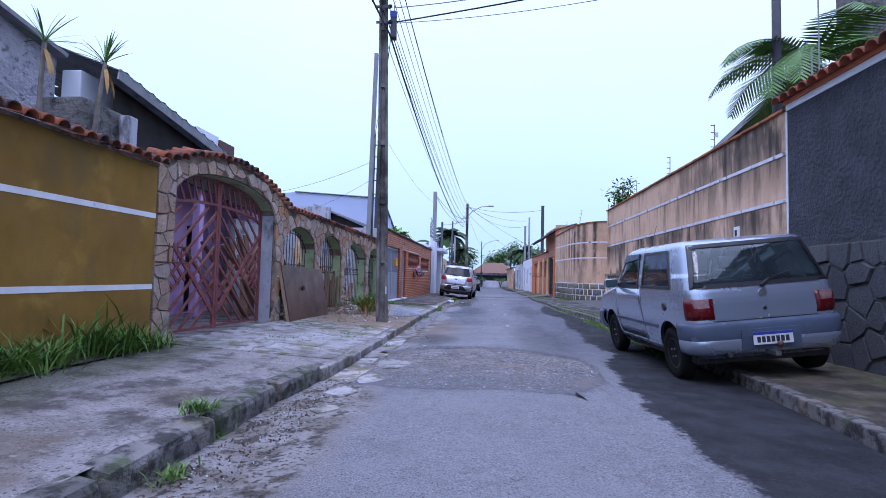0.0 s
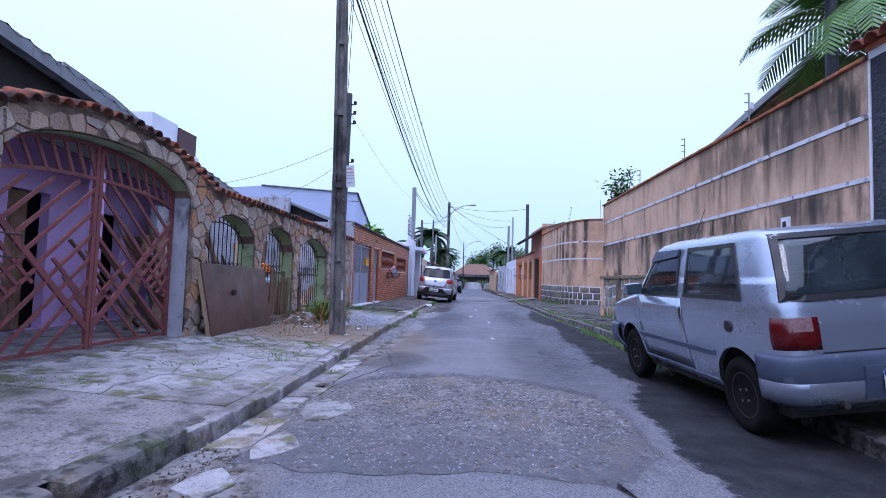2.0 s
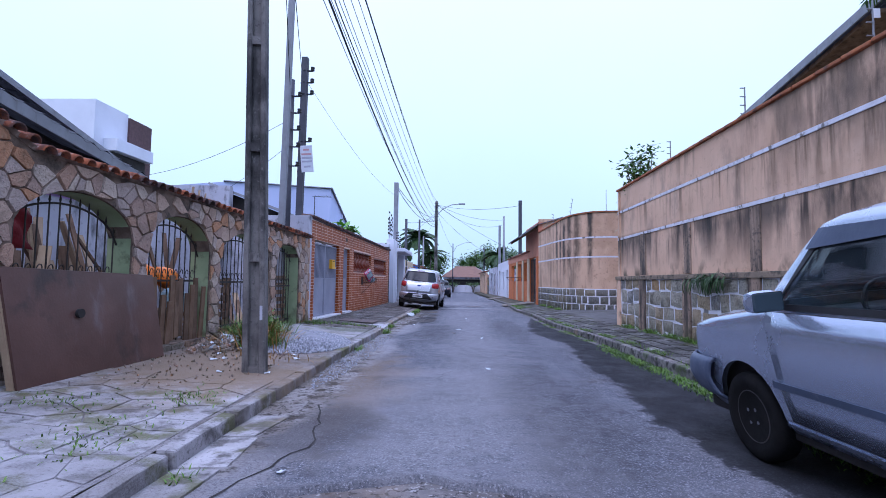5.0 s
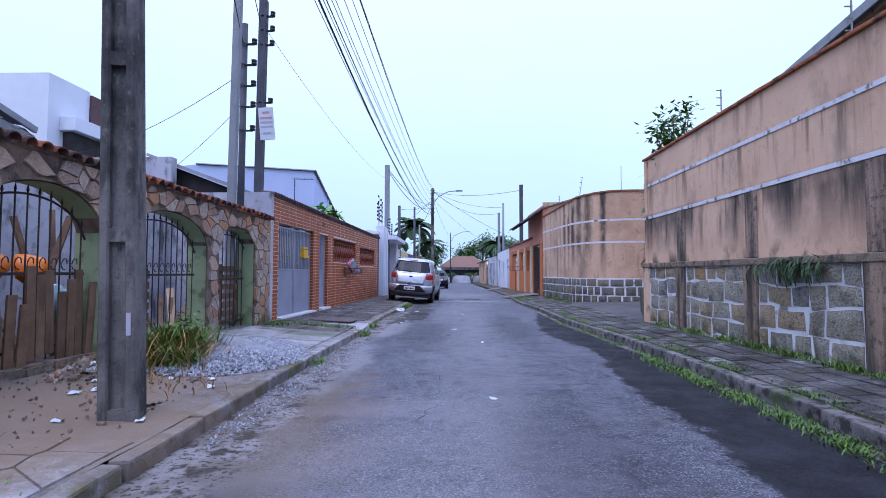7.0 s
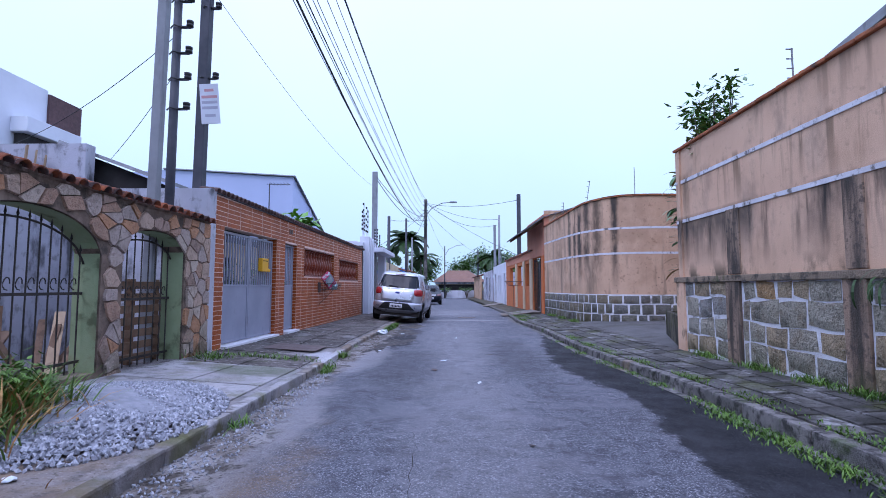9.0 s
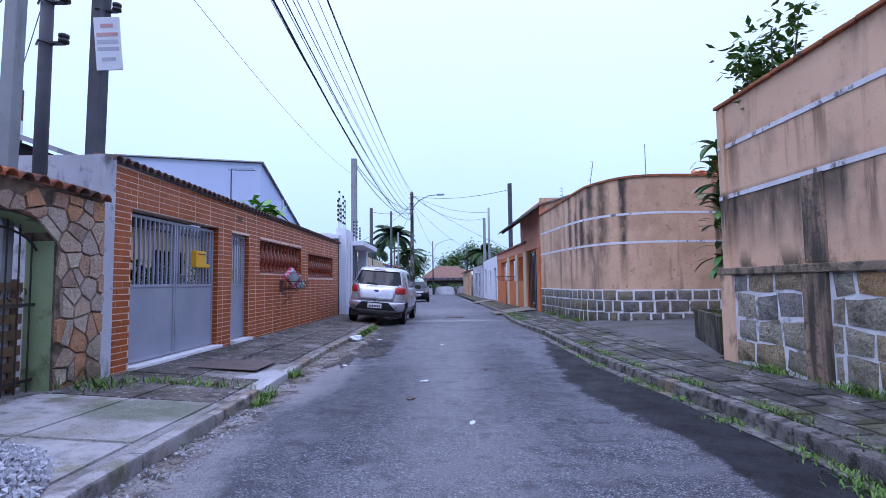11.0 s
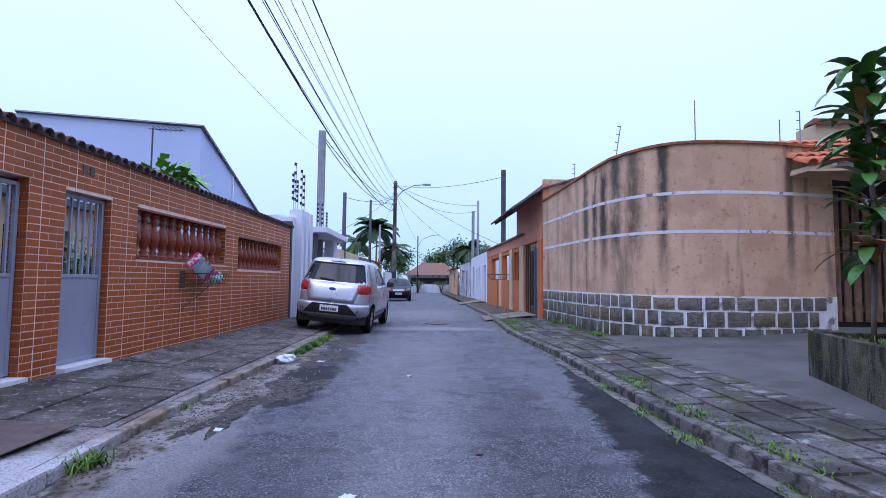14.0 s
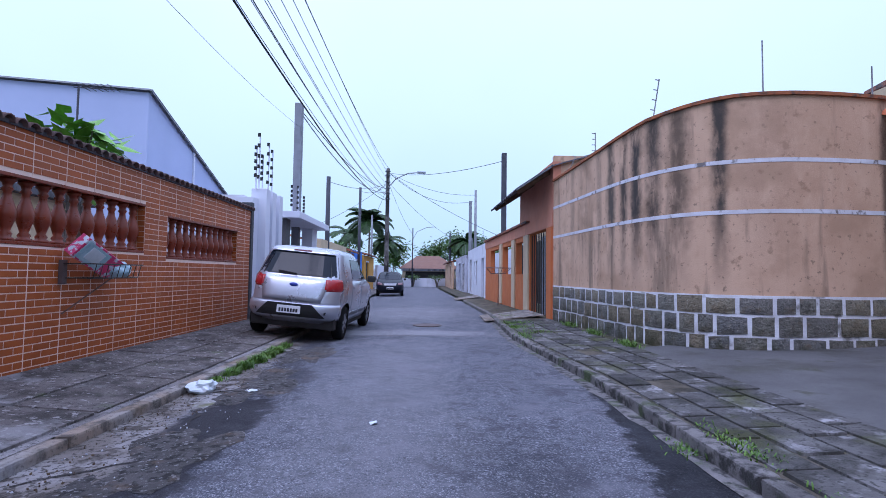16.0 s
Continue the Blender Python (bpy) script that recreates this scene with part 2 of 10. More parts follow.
m_gutter = M("gutter_concrete", (0.21, 0.19, 0.18), (0.31, 0.285, 0.275), 3.0, 0.9, (((0.22, 0.155, 0.105), 1.3, 0.42, 0.62, 0.7), ((0.40, 0.39, 0.41), 2.1, 0.60, 0.66, 0.8), ((0.05, 0.045, 0.04), 30.0, 0.54, 0.66, 0.6), ((0.06, 0.052, 0.045), 6.0, 0.46, 0.64, 0.85), ((0.20, 0.145, 0.095), 2.2, 0.5, 0.7, 0.5)), 0.5, 70.0)
m_kerb = M("kerb_stone", (0.12, 0.112, 0.114), (0.21, 0.195, 0.192), 4.0, 0.9, (((0.025, 0.024, 0.024), 9.0, 0.44, 0.62, 0.9), (MOSS, 3.0, 0.52, 0.68, 0.8), ((0.36, 0.26, 0.17), 2.0, 0.6, 0.75, 0.4)), 0.8, 60.0, rand=0.18, bdist=0.02)
m_concrete = M("old_concrete", (0.15, 0.136, 0.138), (0.245, 0.225, 0.23), 1.5, 0.9, (((0.03, 0.028, 0.026), 40.0, 0.53, 0.64, 0.8), ((0.36, 0.34, 0.35), 60.0, 0.56, 0.66, 0.7), ((0.09, 0.068, 0.05), 1.1, 0.52, 0.68, 0.7), ((0.04, 0.034, 0.032), 3.5, 0.46, 0.66, 0.85), ((0.28, 0.26, 0.265), 14.0, 0.58, 0.70, 0.5), (MOSS, 2.2, 0.62, 0.76, 0.5)), 0.6, 60.0, rand=0.07)
m_flag = M("cracked_paving", (0.275, 0.262, 0.27), (0.385, 0.367, 0.385), 2.0, 0.9, (((0.05, 0.045, 0.04), 36.0, 0.55, 0.68, 0.6), ((0.06, 0.053, 0.05), 5.0, 0.46, 0.66, 0.85), ((0.36, 0.35, 0.36), 3.0, 0.58, 0.70, 0.6), ((0.09, 0.09, 0.025), 2.6, 0.50, 0.62, 0.85), ((0.10, 0.085, 0.075), 1.1, 0.48, 0.66, 0.7), ((0.32, 0.24, 0.17), 1.2, 0.56, 0.75, 0.5)), 0.6, 60.0, rand=0.12)
m_slab = M("paving_slab", (0.068, 0.064, 0.064), (0.12, 0.114, 0.115), 3.0, 0.85, (((0.32, 0.31, 0.33), 5.0, 0.54, 0.66, 0.7), ((0.020, 0.019, 0.016), 2.5, 0.42, 0.64, 0.85), ((0.045, 0.05, 0.010), 1.6, 0.50, 0.66, 0.8), ((0.015, 0.015, 0.013), 26.0, 0.53, 0.64, 0.8)), 0.5, 60.0, rand=0.38)
m_earth = M("bare_earth", (0.19, 0.12, 0.075), (0.27, 0.185, 0.125), 2.2, 0.95, (((0.10, 0.06, 0.035), 8.0, 0.55, 0.7, 0.8), ((0.44, 0.36, 0.29), 14.0, 0.56, 0.7, 0.6)), 0.9, 40.0, bdist=0.03)
m_soil = M("mossy_joint", (0.035, 0.032, 0.024), (0.065, 0.06, 0.035), 6.0, 0.95, ((MOSS, 3.0, 0.48, 0.6, 0.8),), 0.8, 60.0)
m_ground = M("far_ground", (0.13, 0.12, 0.09), (0.10, 0.12, 0.06), 0.2, 0.95)
m_ochre = M("ochre_render", (0.185, 0.10, 0.014), (0.25, 0.14, 0.02), 1.2, 0.85, (((0.13, 0.09, 0.035), 1.6, 0.5, 0.72, 0.7, (1, 1, 0.6)), ((0.42, 0.25, 0.05), 2.0, 0.55, 0.75, 0.5), ((0.05, 0.04, 0.02), 5.0, 0.55, 0.7, 0.7, (1, 1, 0.4), (0.9, 0.1))), 0.3, 90.0)
m_white = M("white_paint", (0.72, 0.72, 0.78), (0.62, 0.61, 0.66), 4.0, 0.75, (((0.25, 0.24, 0.22), 9.0, 0.6, 0.75, 0.6),), 0.2, 60.0)
PEACH = (((0.42, 0.265, 0.165), 1.1, 0.45, 0.72, 0.55, (1.0, 1.0, 0.5)), ((0.74, 0.52, 0.38), 0.9, 0.52, 0.72, 0.5), ((0.30, 0.20, 0.13), 9.0, 0.56, 0.72, 0.35),
         ((0.19, 0.12, 0.07), 4.6, 0.48, 0.64, 0.78, (1.0, 1.3, 0.09), (2.25, 2.85), (3.12, 3.02)), ((0.16, 0.11, 0.07), 3.2, 0.54, 0.70, 0.5, (1.0, 1.2, 0.13), (2.9, 3.5)), ((0.17, 0.13, 0.10), 1.3, 0.50, 0.68, 0.5, (1.0, 1.0, 0.6), (1.5, 2.6)),
         ((0.055, 0.048, 0.042), 1.5, 0.36, 0.60, 0.85, (1.0, 1.0, 0.40), (1.50, 2.15), (2.40, 2.30)), ((0.022, 0.020, 0.020), 3.6, 0.47, 0.66, 0.88, (1.0, 1.2, 0.13), (1.45, 2.10), (2.40, 2.30)),
         ((0.05, 0.045, 0.03), 3.0, 0.48, 0.64, 0.85, (1.0, 1.0, 0.6), (1.62, 1.40)))
m_peach = M("stained_peach_render", (0.69, 0.46, 0.32), (0.62, 0.40, 0.275), 1.0, 0.88, PEACH, 0.3, 70.0)
nt_ = m_peach.node_tree                                 # the oldest, blackest stretch below the cap
over(m_peach, (0.045, 0.038, 0.032), times(nt_, noise_fac(nt_, 1.7, 0.36, 0.58, stretch=(1, 1, 0.45), shift=(4, 0, 0)), 0.85), by_height(nt_, 2.45, 3.3), by_axis(nt_, "Y", 13.5, 9.0))
over(m_peach, (0.025, 0.022, 0.02), times(nt_, noise_fac(nt_, 4.2, 0.46, 0.64, stretch=(1, 1.2, 0.16), shift=(9, 0, 0)), 0.8), by_height(nt_, 2.2, 3.2), by_axis(nt_, "Y", 13.0, 9.5))
m_peach2 = M("peach_render", (0.61, 0.405, 0.28), (0.54, 0.35, 0.235), 0.9, 0.88, (((0.30, 0.17, 0.09), 1.8, 0.56, 0.74, 0.5, (1, 1, 0.6)), ((0.10, 0.08, 0.06), 3.2, 0.54, 0.70, 0.6, (1.0, 1.0, 0.12)), ((0.10, 0.075, 0.055), 14.0, 0.60, 0.68, 0.6), ((0.34, 0.21, 0.13), 0.9, 0.48, 0.66, 0.6), ((0.22, 0.13, 0.08), 5.0, 0.6, 0.7, 0.6)), 0.3, 70.0)
blobs(m_peach2, [(4.33, 25.35, 0.16, 0.10, (0.03, 0.028, 0.028), 0.92, 0.9), (4.40, 25.0, 0.12, 0.12, (0.03, 0.028, 0.028), 0.95, 0.8), (4.52, 24.6, 0.14, 0.14, (0.035, 0.032, 0.03), 0.92, 0.9), (4.28, 25.8, 0.16, 0.12, (0.05, 0.045, 0.04), 0.91, 0.8), (4.21, 26.3, 0.12, 0.10, (0.06, 0.05, 0.04), 0.5, 0.8), (4.16, 27.0, 0.26, 0.22, (0.06, 0.05, 0.04), 0.5, 1.2), (4.12, 27.7, 0.1, 0.1, (0.07, 0.06, 0.05), 0.5, 0.8),
                 (5.09, 23.76, 0.085, 0.2, (0.035, 0.032, 0.03), 0.95, 0.7), (7.38, 23.5, 0.08, 0.2, (0.035, 0.032, 0.03), 0.95, 0.7), (6.6, 23.45, 0.9, 0.3, (0.42, 0.24, 0.15), 0.5, 1.0), (5.6, 23.5, 0.3, 0.3, (0.40, 0.25, 0.17), 0.6, 1.0), (7.75, 23.55, 0.05, 0.2, (0.30, 0.20, 0.11), 0.9, 0.4), (4.72, 24.2, 0.16, 0.16, (0.10, 0.07, 0.05), 0.9, 0.8)], (0.9, 2.3))
m_pilaster = M("mildewed_pilaster", (0.27, 0.19, 0.14), (0.36, 0.25, 0.18), 2.0, 0.9, (((0.03, 0.028, 0.026), 4.0, 0.40, 0.58, 0.9, (1, 1, 0.12)), ((0.06, 0.05, 0.045), 14.0, 0.52, 0.64, 0.7), ((0.05, 0.055, 0.015), 2.5, 0.5, 0.64, 0.8, (1, 1, 1), (0.5, 0.1))), 0.6, 50.0)
m_band = M("flaking_white_band", (0.66, 0.65, 0.72), (0.55, 0.53, 0.58), 5.0, 0.8, (((0.10, 0.08, 0.065), 7.0, 0.55, 0.66, 0.85, (1, 1, 0.7)),), 0.3, 60.0)
m_ledge = M("weathered_ledge", (0.22, 0.17, 0.125), (0.30, 0.225, 0.16), 3.0, 0.9, (((0.04, 0.04, 0.035), 6.0, 0.48, 0.65, 0.85), (MOSS, 3.0, 0.62, 0.72, 0.7)), 0.8, 50.0, bdist=0.02)
m_cap = M("orange_cap_tile", (0.36, 0.12, 0.045), (0.25, 0.085, 0.04), 5.0, 0.85, (((0.05, 0.045, 0.04), 6.0, 0.52, 0.68, 0.8),), 0.4, 50.0, rand=0.2)
m_tile = M("clay_roof_tile", (0.34, 0.095, 0.035), (0.20, 0.065, 0.035), 5.0, 0.85, (((0.035, 0.03, 0.033), 4.0, 0.40, 0.58, 0.9), ((0.42, 0.38, 0.37), 9.0, 0.6, 0.72, 0.6)), 0.5, 60.0, rand=0.3)
m_newtile = M("bright_roof_tile", (0.52, 0.16, 0.07), (0.42, 0.13, 0.06), 5.0, 0.8, (((0.10, 0.05, 0.03), 5.0, 0.6, 0.75, 0.5),), 0.3, 60.0, rand=0.12)
m_darkwall = M("charcoal_roughcast", (0.035, 0.038, 0.05), (0.055, 0.058, 0.075), 2.0, 0.8, (((0.10, 0.10, 0.125), 18.0, 0.58, 0.75, 0.5),), 1.0, 16.0, bdist=0.05)
m_mortar = M("white_mortar", (0.72, 0.72, 0.78), (0.58, 0.57, 0.62), 3.5, 0.9, (((0.14, 0.125, 0.11), 2.5, 0.56, 0.66, 0.85), ((0.06, 0.065, 0.03), 2.0, 0.56, 0.7, 0.9, (1, 1, 1), (0.8, 0.1))), 0.5, 50.0)
m_darkmortar = M("dark_mortar", (0.07, 0.07, 0.07), (0.12, 0.115, 0.11), 3.5, 0.95, (), 0.6, 50.0)
m_stone = two_tone("granite_block", (0.29, 0.27, 0.24), 0.7, ((0.33, 0.30, 0.235), (0.38, 0.345, 0.275), (0.24, 0.235, 0.235), (0.38, 0.28, 0.16), (0.30, 0.28, 0.24), (0.42, 0.24, 0.08), (0.34, 0.31, 0.24)), 0.85, 0.9, 0.75, 0.6)
m_base = two_tone("grey_base_stone", (0.17, 0.16, 0.145), 0.7, ((0.19, 0.18, 0.155), (0.22, 0.205, 0.17), (0.14, 0.14, 0.145), (0.21, 0.17, 0.11), (0.17, 0.16, 0.15), (0.24, 0.21, 0.15)), 0.85, 0.9, 0.75, 0.85)
m_basalt = two_tone("dark_rubble_stone", (0.075, 0.078, 0.09), 0.5, ((0.06, 0.063, 0.075), (0.10, 0.10, 0.115), (0.075, 0.075, 0.085), (0.12, 0.115, 0.12)))
m_crazy = two_tone("pink_flagstone_cladding", (0.36, 0.25, 0.20), 0.85, ((0.50, 0.36, 0.28), (0.44, 0.27, 0.19), (0.54, 0.44, 0.37), (0.38, 0.26, 0.21), (0.46, 0.37, 0.33), (0.50, 0.25, 0.13), (0.42, 0.34, 0.31)), 0.85, 0.8, 0.42, 0.9)
m_claymortar = M("old_mortar", (0.25, 0.18, 0.14), (0.12, 0.085, 0.066), 5.0, 0.95, (((0.04, 0.035, 0.03), 4.0, 0.5, 0.65, 0.8), (MOSS, 2.5, 0.58, 0.7, 0.8, (1, 1, 1), (1.2, 0.2))), 0.7, 40.0)
m_green = M("pale_green_render", (0.27, 0.34, 0.19), (0.34, 0.41, 0.24), 2.5, 0.88, (((0.22, 0.17, 0.09), 2.0, 0.5, 0.65, 0.8, (1, 1, 1), (1.3, 0.3)), ((0.06, 0.07, 0.03), 4.0, 0.55, 0.7, 0.6)), 0.35, 60.0)
m_brick = M("orange_brick_tile", (0.36, 0.085, 0.014), (0.29, 0.066, 0.011), 2.0, 0.55, (((0.30, 0.075, 0.025), 9.0, 0.56, 0.72, 0.5),), 0.15, 90.0, rand=0.10)
m_joint = M("pale_brick_joint", (0.80, 0.62, 0.54), (0.66, 0.48, 0.40), 3.0, 0.9, (), 0.2, 60.0)
m_grey_gate = M("grey_painted_steel", (0.30, 0.31, 0.40), (0.25, 0.265, 0.34), 1.2, 0.5, (((0.17, 0.16, 0.19), 3.0, 0.58, 0.75, 0.5),), 0.05, 40.0)
m_redgate = M("rust_red_steel", (0.22, 0.065, 0.068), (0.15, 0.045, 0.048), 5.0, 0.6, (((0.30, 0.16, 0.14), 10.0, 0.58, 0.72, 0.5),), 0.2, 60.0)
m_rust = M("brown_steel_sheet", (0.075, 0.036, 0.028), (0.115, 0.058, 0.046), 1.4, 0.42, (((0.17, 0.14, 0.15), 4.0, 0.56, 0.75, 0.5, (1, 1, 0.3)), ((0.025, 0.018, 0.018), 2.0, 0.55, 0.7, 0.7)), 0.15, 40.0)
m_black_iron = M("black_iron", (0.022, 0.02, 0.02), (0.045, 0.035, 0.03), 6.0, 0.6, (), 0.1, 60.0)
m_wood = M("weathered_board", (0.13, 0.075, 0.045), (0.20, 0.125, 0.08), 4.0, 0.85, (((0.05, 0.03, 0.02), 8.0, 0.5, 0.68, 0.7, (1, 1, 0.12)),), 0.5, 50.0, rand=0.25)
m_palewood = M("pale_timber", (0.42, 0.31, 0.20), (0.33, 0.23, 0.15), 5.0, 0.8, (((0.2, 0.13, 0.08), 8.0, 0.55, 0.7, 0.6, (1, 1, 0.15)),), 0.3, 50.0, rand=0.2)
m_lilac = M("lilac_wall_paint", (0.62, 0.42, 0.74), (0.54, 0.35, 0.65), 1.2, 0.85, (((0.28, 0.19, 0.34), 2.0, 0.55, 0.75, 0.5),), 0.1, 60.0)
m_mauve = M("mauve_wall_paint", (0.22, 0.12, 0.24), (0.17, 0.09, 0.19), 1.2, 0.85, (), 0.1, 60.0)
m_pole = M("weathered_concrete_pole", (0.105, 0.097, 0.097), (0.19, 0.175, 0.17), 3.0, 0.9, (((0.022, 0.021, 0.022), 1.5, 0.45, 0.58, 0.9, (1, 1, 0.5)), ((0.26, 0.25, 0.25), 22.0, 0.60, 0.72, 0.4), ((0.03, 0.028, 0.03), 28.0, 0.57, 0.70, 0.5), ((0.035, 0.033, 0.035), 6.0, 0.5, 0.66, 0.8, (1, 1, 0.3)), ((0.21, 0.20, 0.20), 14.0, 0.6, 0.72, 0.5)), 0.6, 40.0)
m_greypole = M("grey_steel_pole", (0.24, 0.25, 0.28), (0.19, 0.195, 0.22), 3.0, 0.6, (((0.12, 0.12, 0.13), 6.0, 0.55, 0.7, 0.6, (1, 1, 0.2)),), 0.2, 40.0)
m_darkpole = M("dark_slate_pole", (0.045, 0.048, 0.065), (0.07, 0.07, 0.09), 3.0, 0.7, (), 0.2, 40.0)
m_cable = M("black_cable", (0.018, 0.018, 0.022), (0.03, 0.03, 0.035), 3.0, 0.7, (), 0.0)
m_greycable = M("grey_cable", (0.16, 0.17, 0.21), (0.22, 0.23, 0.28), 3.0, 0.7, (), 0.0)
m_whitewash = M("weathered_white_wall", (0.50, 0.50, 0.58), (0.40, 0.40, 0.47), 1.5, 0.9, (((0.06, 0.06, 0.065), 3.0, 0.5, 0.66, 0.85, (1, 1, 0.4)), ((0.15, 0.14, 0.14), 7.0, 0.55, 0.7, 0.6)), 0.4, 50.0)
m_cleanwhite = M("white_render", (0.66, 0.67, 0.76), (0.60, 0.61, 0.70), 0.8, 0.85, (((0.40, 0.40, 0.45), 1.0, 0.58, 0.75, 0.4, (1, 1, 0.5)),), 0.1, 60.0)
m_warehouse = M("pale_blue_steel_cladding", (0.42, 0.47, 0.68), (0.38, 0.43, 0.63), 0.5, 0.6, (), 0.05, 20.0)
m_brownclad = M("brown_brick_cladding", (0.075, 0.040, 0.045), (0.11, 0.06, 0.06), 6.0, 0.8, (), 0.3, 30.0)
m_roofedge = M("dark_fibre_cement", (0.085, 0.085, 0.10), (0.14, 0.14, 0.16), 3.0, 0.85, (((0.03, 0.03, 0.03), 5.0, 0.52, 0.68, 0.7),), 0.4, 40.0)
m_roughcast = M("rough_plaster_white", (0.50, 0.48, 0.55), (0.36, 0.345, 0.40), 3.0, 0.9, (((0.12, 0.11, 0.13), 9.0, 0.52, 0.66, 0.75, (1, 1, 1.4)),), 1.0, 12.0, bdist=0.05)
m_oldstone = M("mossy_old_masonry", (0.12, 0.11, 0.11), (0.20, 0.19, 0.185), 5.0, 0.95, (((0.035, 0.035, 0.035), 7.0, 0.5, 0.66, 0.8), (MOSS, 3.0, 0.6, 0.72, 0.5)), 1.0, 14.0, bdist=0.05)
m_orange = M("orange_render", (0.52, 0.16, 0.05), (0.46, 0.135, 0.045), 1.5, 0.85, (((0.28, 0.10, 0.04), 2.0, 0.55, 0.75, 0.5, (1, 1, 0.5)),), 0.2, 60.0)
m_salmon = M("salmon_render", (0.55, 0.235, 0.15), (0.48, 0.20, 0.13), 1.5, 0.85, (((0.25, 0.12, 0.08), 2.0, 0.56, 0.75, 0.5, (1, 1, 0.5)),), 0.2, 60.0)
m_cream = M("cream_render", (0.56, 0.45, 0.31), (0.50, 0.39, 0.26), 1.5, 0.85, (((0.28, 0.21, 0.14), 2.0, 0.56, 0.75, 0.5, (1, 1, 0.5)),), 0.2, 60.0)
m_yellow = M("yellow_render", (0.58, 0.30, 0.06), (0.5, 0.26, 0.05), 1.5, 0.85, (), 0.2, 60.0)
m_blue = M("blue_render", (0.06, 0.19, 0.62), (0.05, 0.16, 0.55), 1.5, 0.85, (), 0.2, 60.0)
# near-black for black parts, and painted shade in rooms, gaps and holes
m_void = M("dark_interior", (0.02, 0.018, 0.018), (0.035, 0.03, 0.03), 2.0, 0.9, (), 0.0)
m_leaf = M("leaf_green", (0.045, 0.105, 0.018), (0.085, 0.17, 0.03), 5.0, 0.55, (), 0.0, rand=0.35)
m_grass = M("grass_green", (0.06, 0.13, 0.018), (0.12, 0.21, 0.03), 4.0, 0.6, (), 0.0, rand=0.4)
m_dryleaf = M("dry_leaf", (0.26, 0.13, 0.05), (0.36, 0.22, 0.07), 5.0, 0.7, (), 0.0, rand=0.3)
m_broad = M("glossy_broad_leaf", (0.035, 0.115, 0.02), (0.08, 0.20, 0.035), 3.0, 0.35, (), 0.1, 30.0, rand=0.3)
m_palm = M("palm_leaf", (0.06, 0.145, 0.028), (0.115, 0.225, 0.045), 3.0, 0.45, (), 0.0, rand=0.3)
m_farpalm = M("far_palm_leaf", (0.022, 0.052, 0.014), (0.04, 0.085, 0.022), 3.0, 0.6, (), 0.0, rand=0.3)
m_bark = M("grey_bark", (0.13, 0.11, 0.10), (0.20, 0.17, 0.155), 6.0, 0.9, (), 0.7, 30.0)
m_gravel = two_tone("blue_grey_crushed_stone", (0.36, 0.37, 0.43), 0.6, ((0.24, 0.25, 0.29), (0.40, 0.41, 0.46), (0.18, 0.185, 0.21), (0.50, 0.50, 0.55), (0.31, 0.31, 0.36)), bump=0.1)
m_baluster = M("terracotta_baluster", (0.20, 0.036, 0.014), (0.15, 0.027, 0.011), 4.0, 0.35, (), 0.1, 50.0)
m_silver = M("silver_car_paint", (0.40, 0.445, 0.56), (0.38, 0.425, 0.54), 0.5, 0.28, (), 0.0, metal=0.72, coat=0.5)
m_silver2 = M("bright_silver_paint", (0.44, 0.45, 0.52), (0.42, 0.43, 0.50), 0.7, 0.32, (), 0.0, metal=0.65, coat=0.5)
m_navy = M("dark_navy_paint", (0.006, 0.008, 0.016), (0.009, 0.011, 0.02), 0.7, 0.45, (), 0.0, spec=0.25, coat=0.05)
m_bumper = M("faded_bumper_plastic", (0.075, 0.095, 0.15), (0.055, 0.07, 0.11), 2.0, 0.5, (((0.22, 0.22, 0.26), 5.0, 0.6, 0.75, 0.5),), 0.1, 60.0)
m_rubber = M("tyre_rubber", (0.007, 0.007, 0.008), (0.014, 0.013, 0.013), 5.0, 0.9, (), 0.3, 60.0, spec=0.12)
m_blacktrim = M("black_trim", (0.014, 0.014, 0.016), (0.022, 0.022, 0.025), 3.0, 0.45, (), 0.05, 60.0)
m_steel = M("worn_steel", (0.30, 0.30, 0.33), (0.22, 0.22, 0.24), 5.0, 0.4, (), 0.1, 60.0, metal=0.8)
m_darksteel = M("dark_wheel_steel", (0.045, 0.042, 0.042), (0.075, 0.068, 0.066), 9.0, 0.6, (((0.09, 0.05, 0.03), 12.0, 0.56, 0.7, 0.6),), 0.1, 60.0, metal=0.3)
m_redlens = M("red_lamp_lens", (0.10, 0.003, 0.005), (0.07, 0.002, 0.004), 4.0, 0.25, (), 0.0, spec=0.35, coat=0.15)
m_brightred = M("bright_red_lens", (0.36, 0.014, 0.018), (0.28, 0.01, 0.014), 4.0, 0.2, (), 0.0, spec=0.4, coat=0.3)
m_clearlens = M("clear_lamp_lens", (0.28, 0.17, 0.18), (0.16, 0.08, 0.085), 20.0, 0.25, (), 0.0, spec=0.3, coat=0.1)
m_plate = M("white_number_plate", (0.66, 0.66, 0.72), (0.6, 0.6, 0.66), 3.0, 0.5, (), 0.0)
m_platetext = M("plate_marking", (0.02, 0.02, 0.03), (0.03, 0.03, 0.04), 3.0, 0.6, (), 0.0)
m_plateblue = M("plate_blue_strip", (0.03, 0.05, 0.30), (0.03, 0.05, 0.26), 3.0, 0.5, (), 0.0)
# blue-grey base colour imitates reflected sky on mirrors and house windows
m_glass = glassy("car_glass", (0.045, 0.066, 0.085), 0.03)


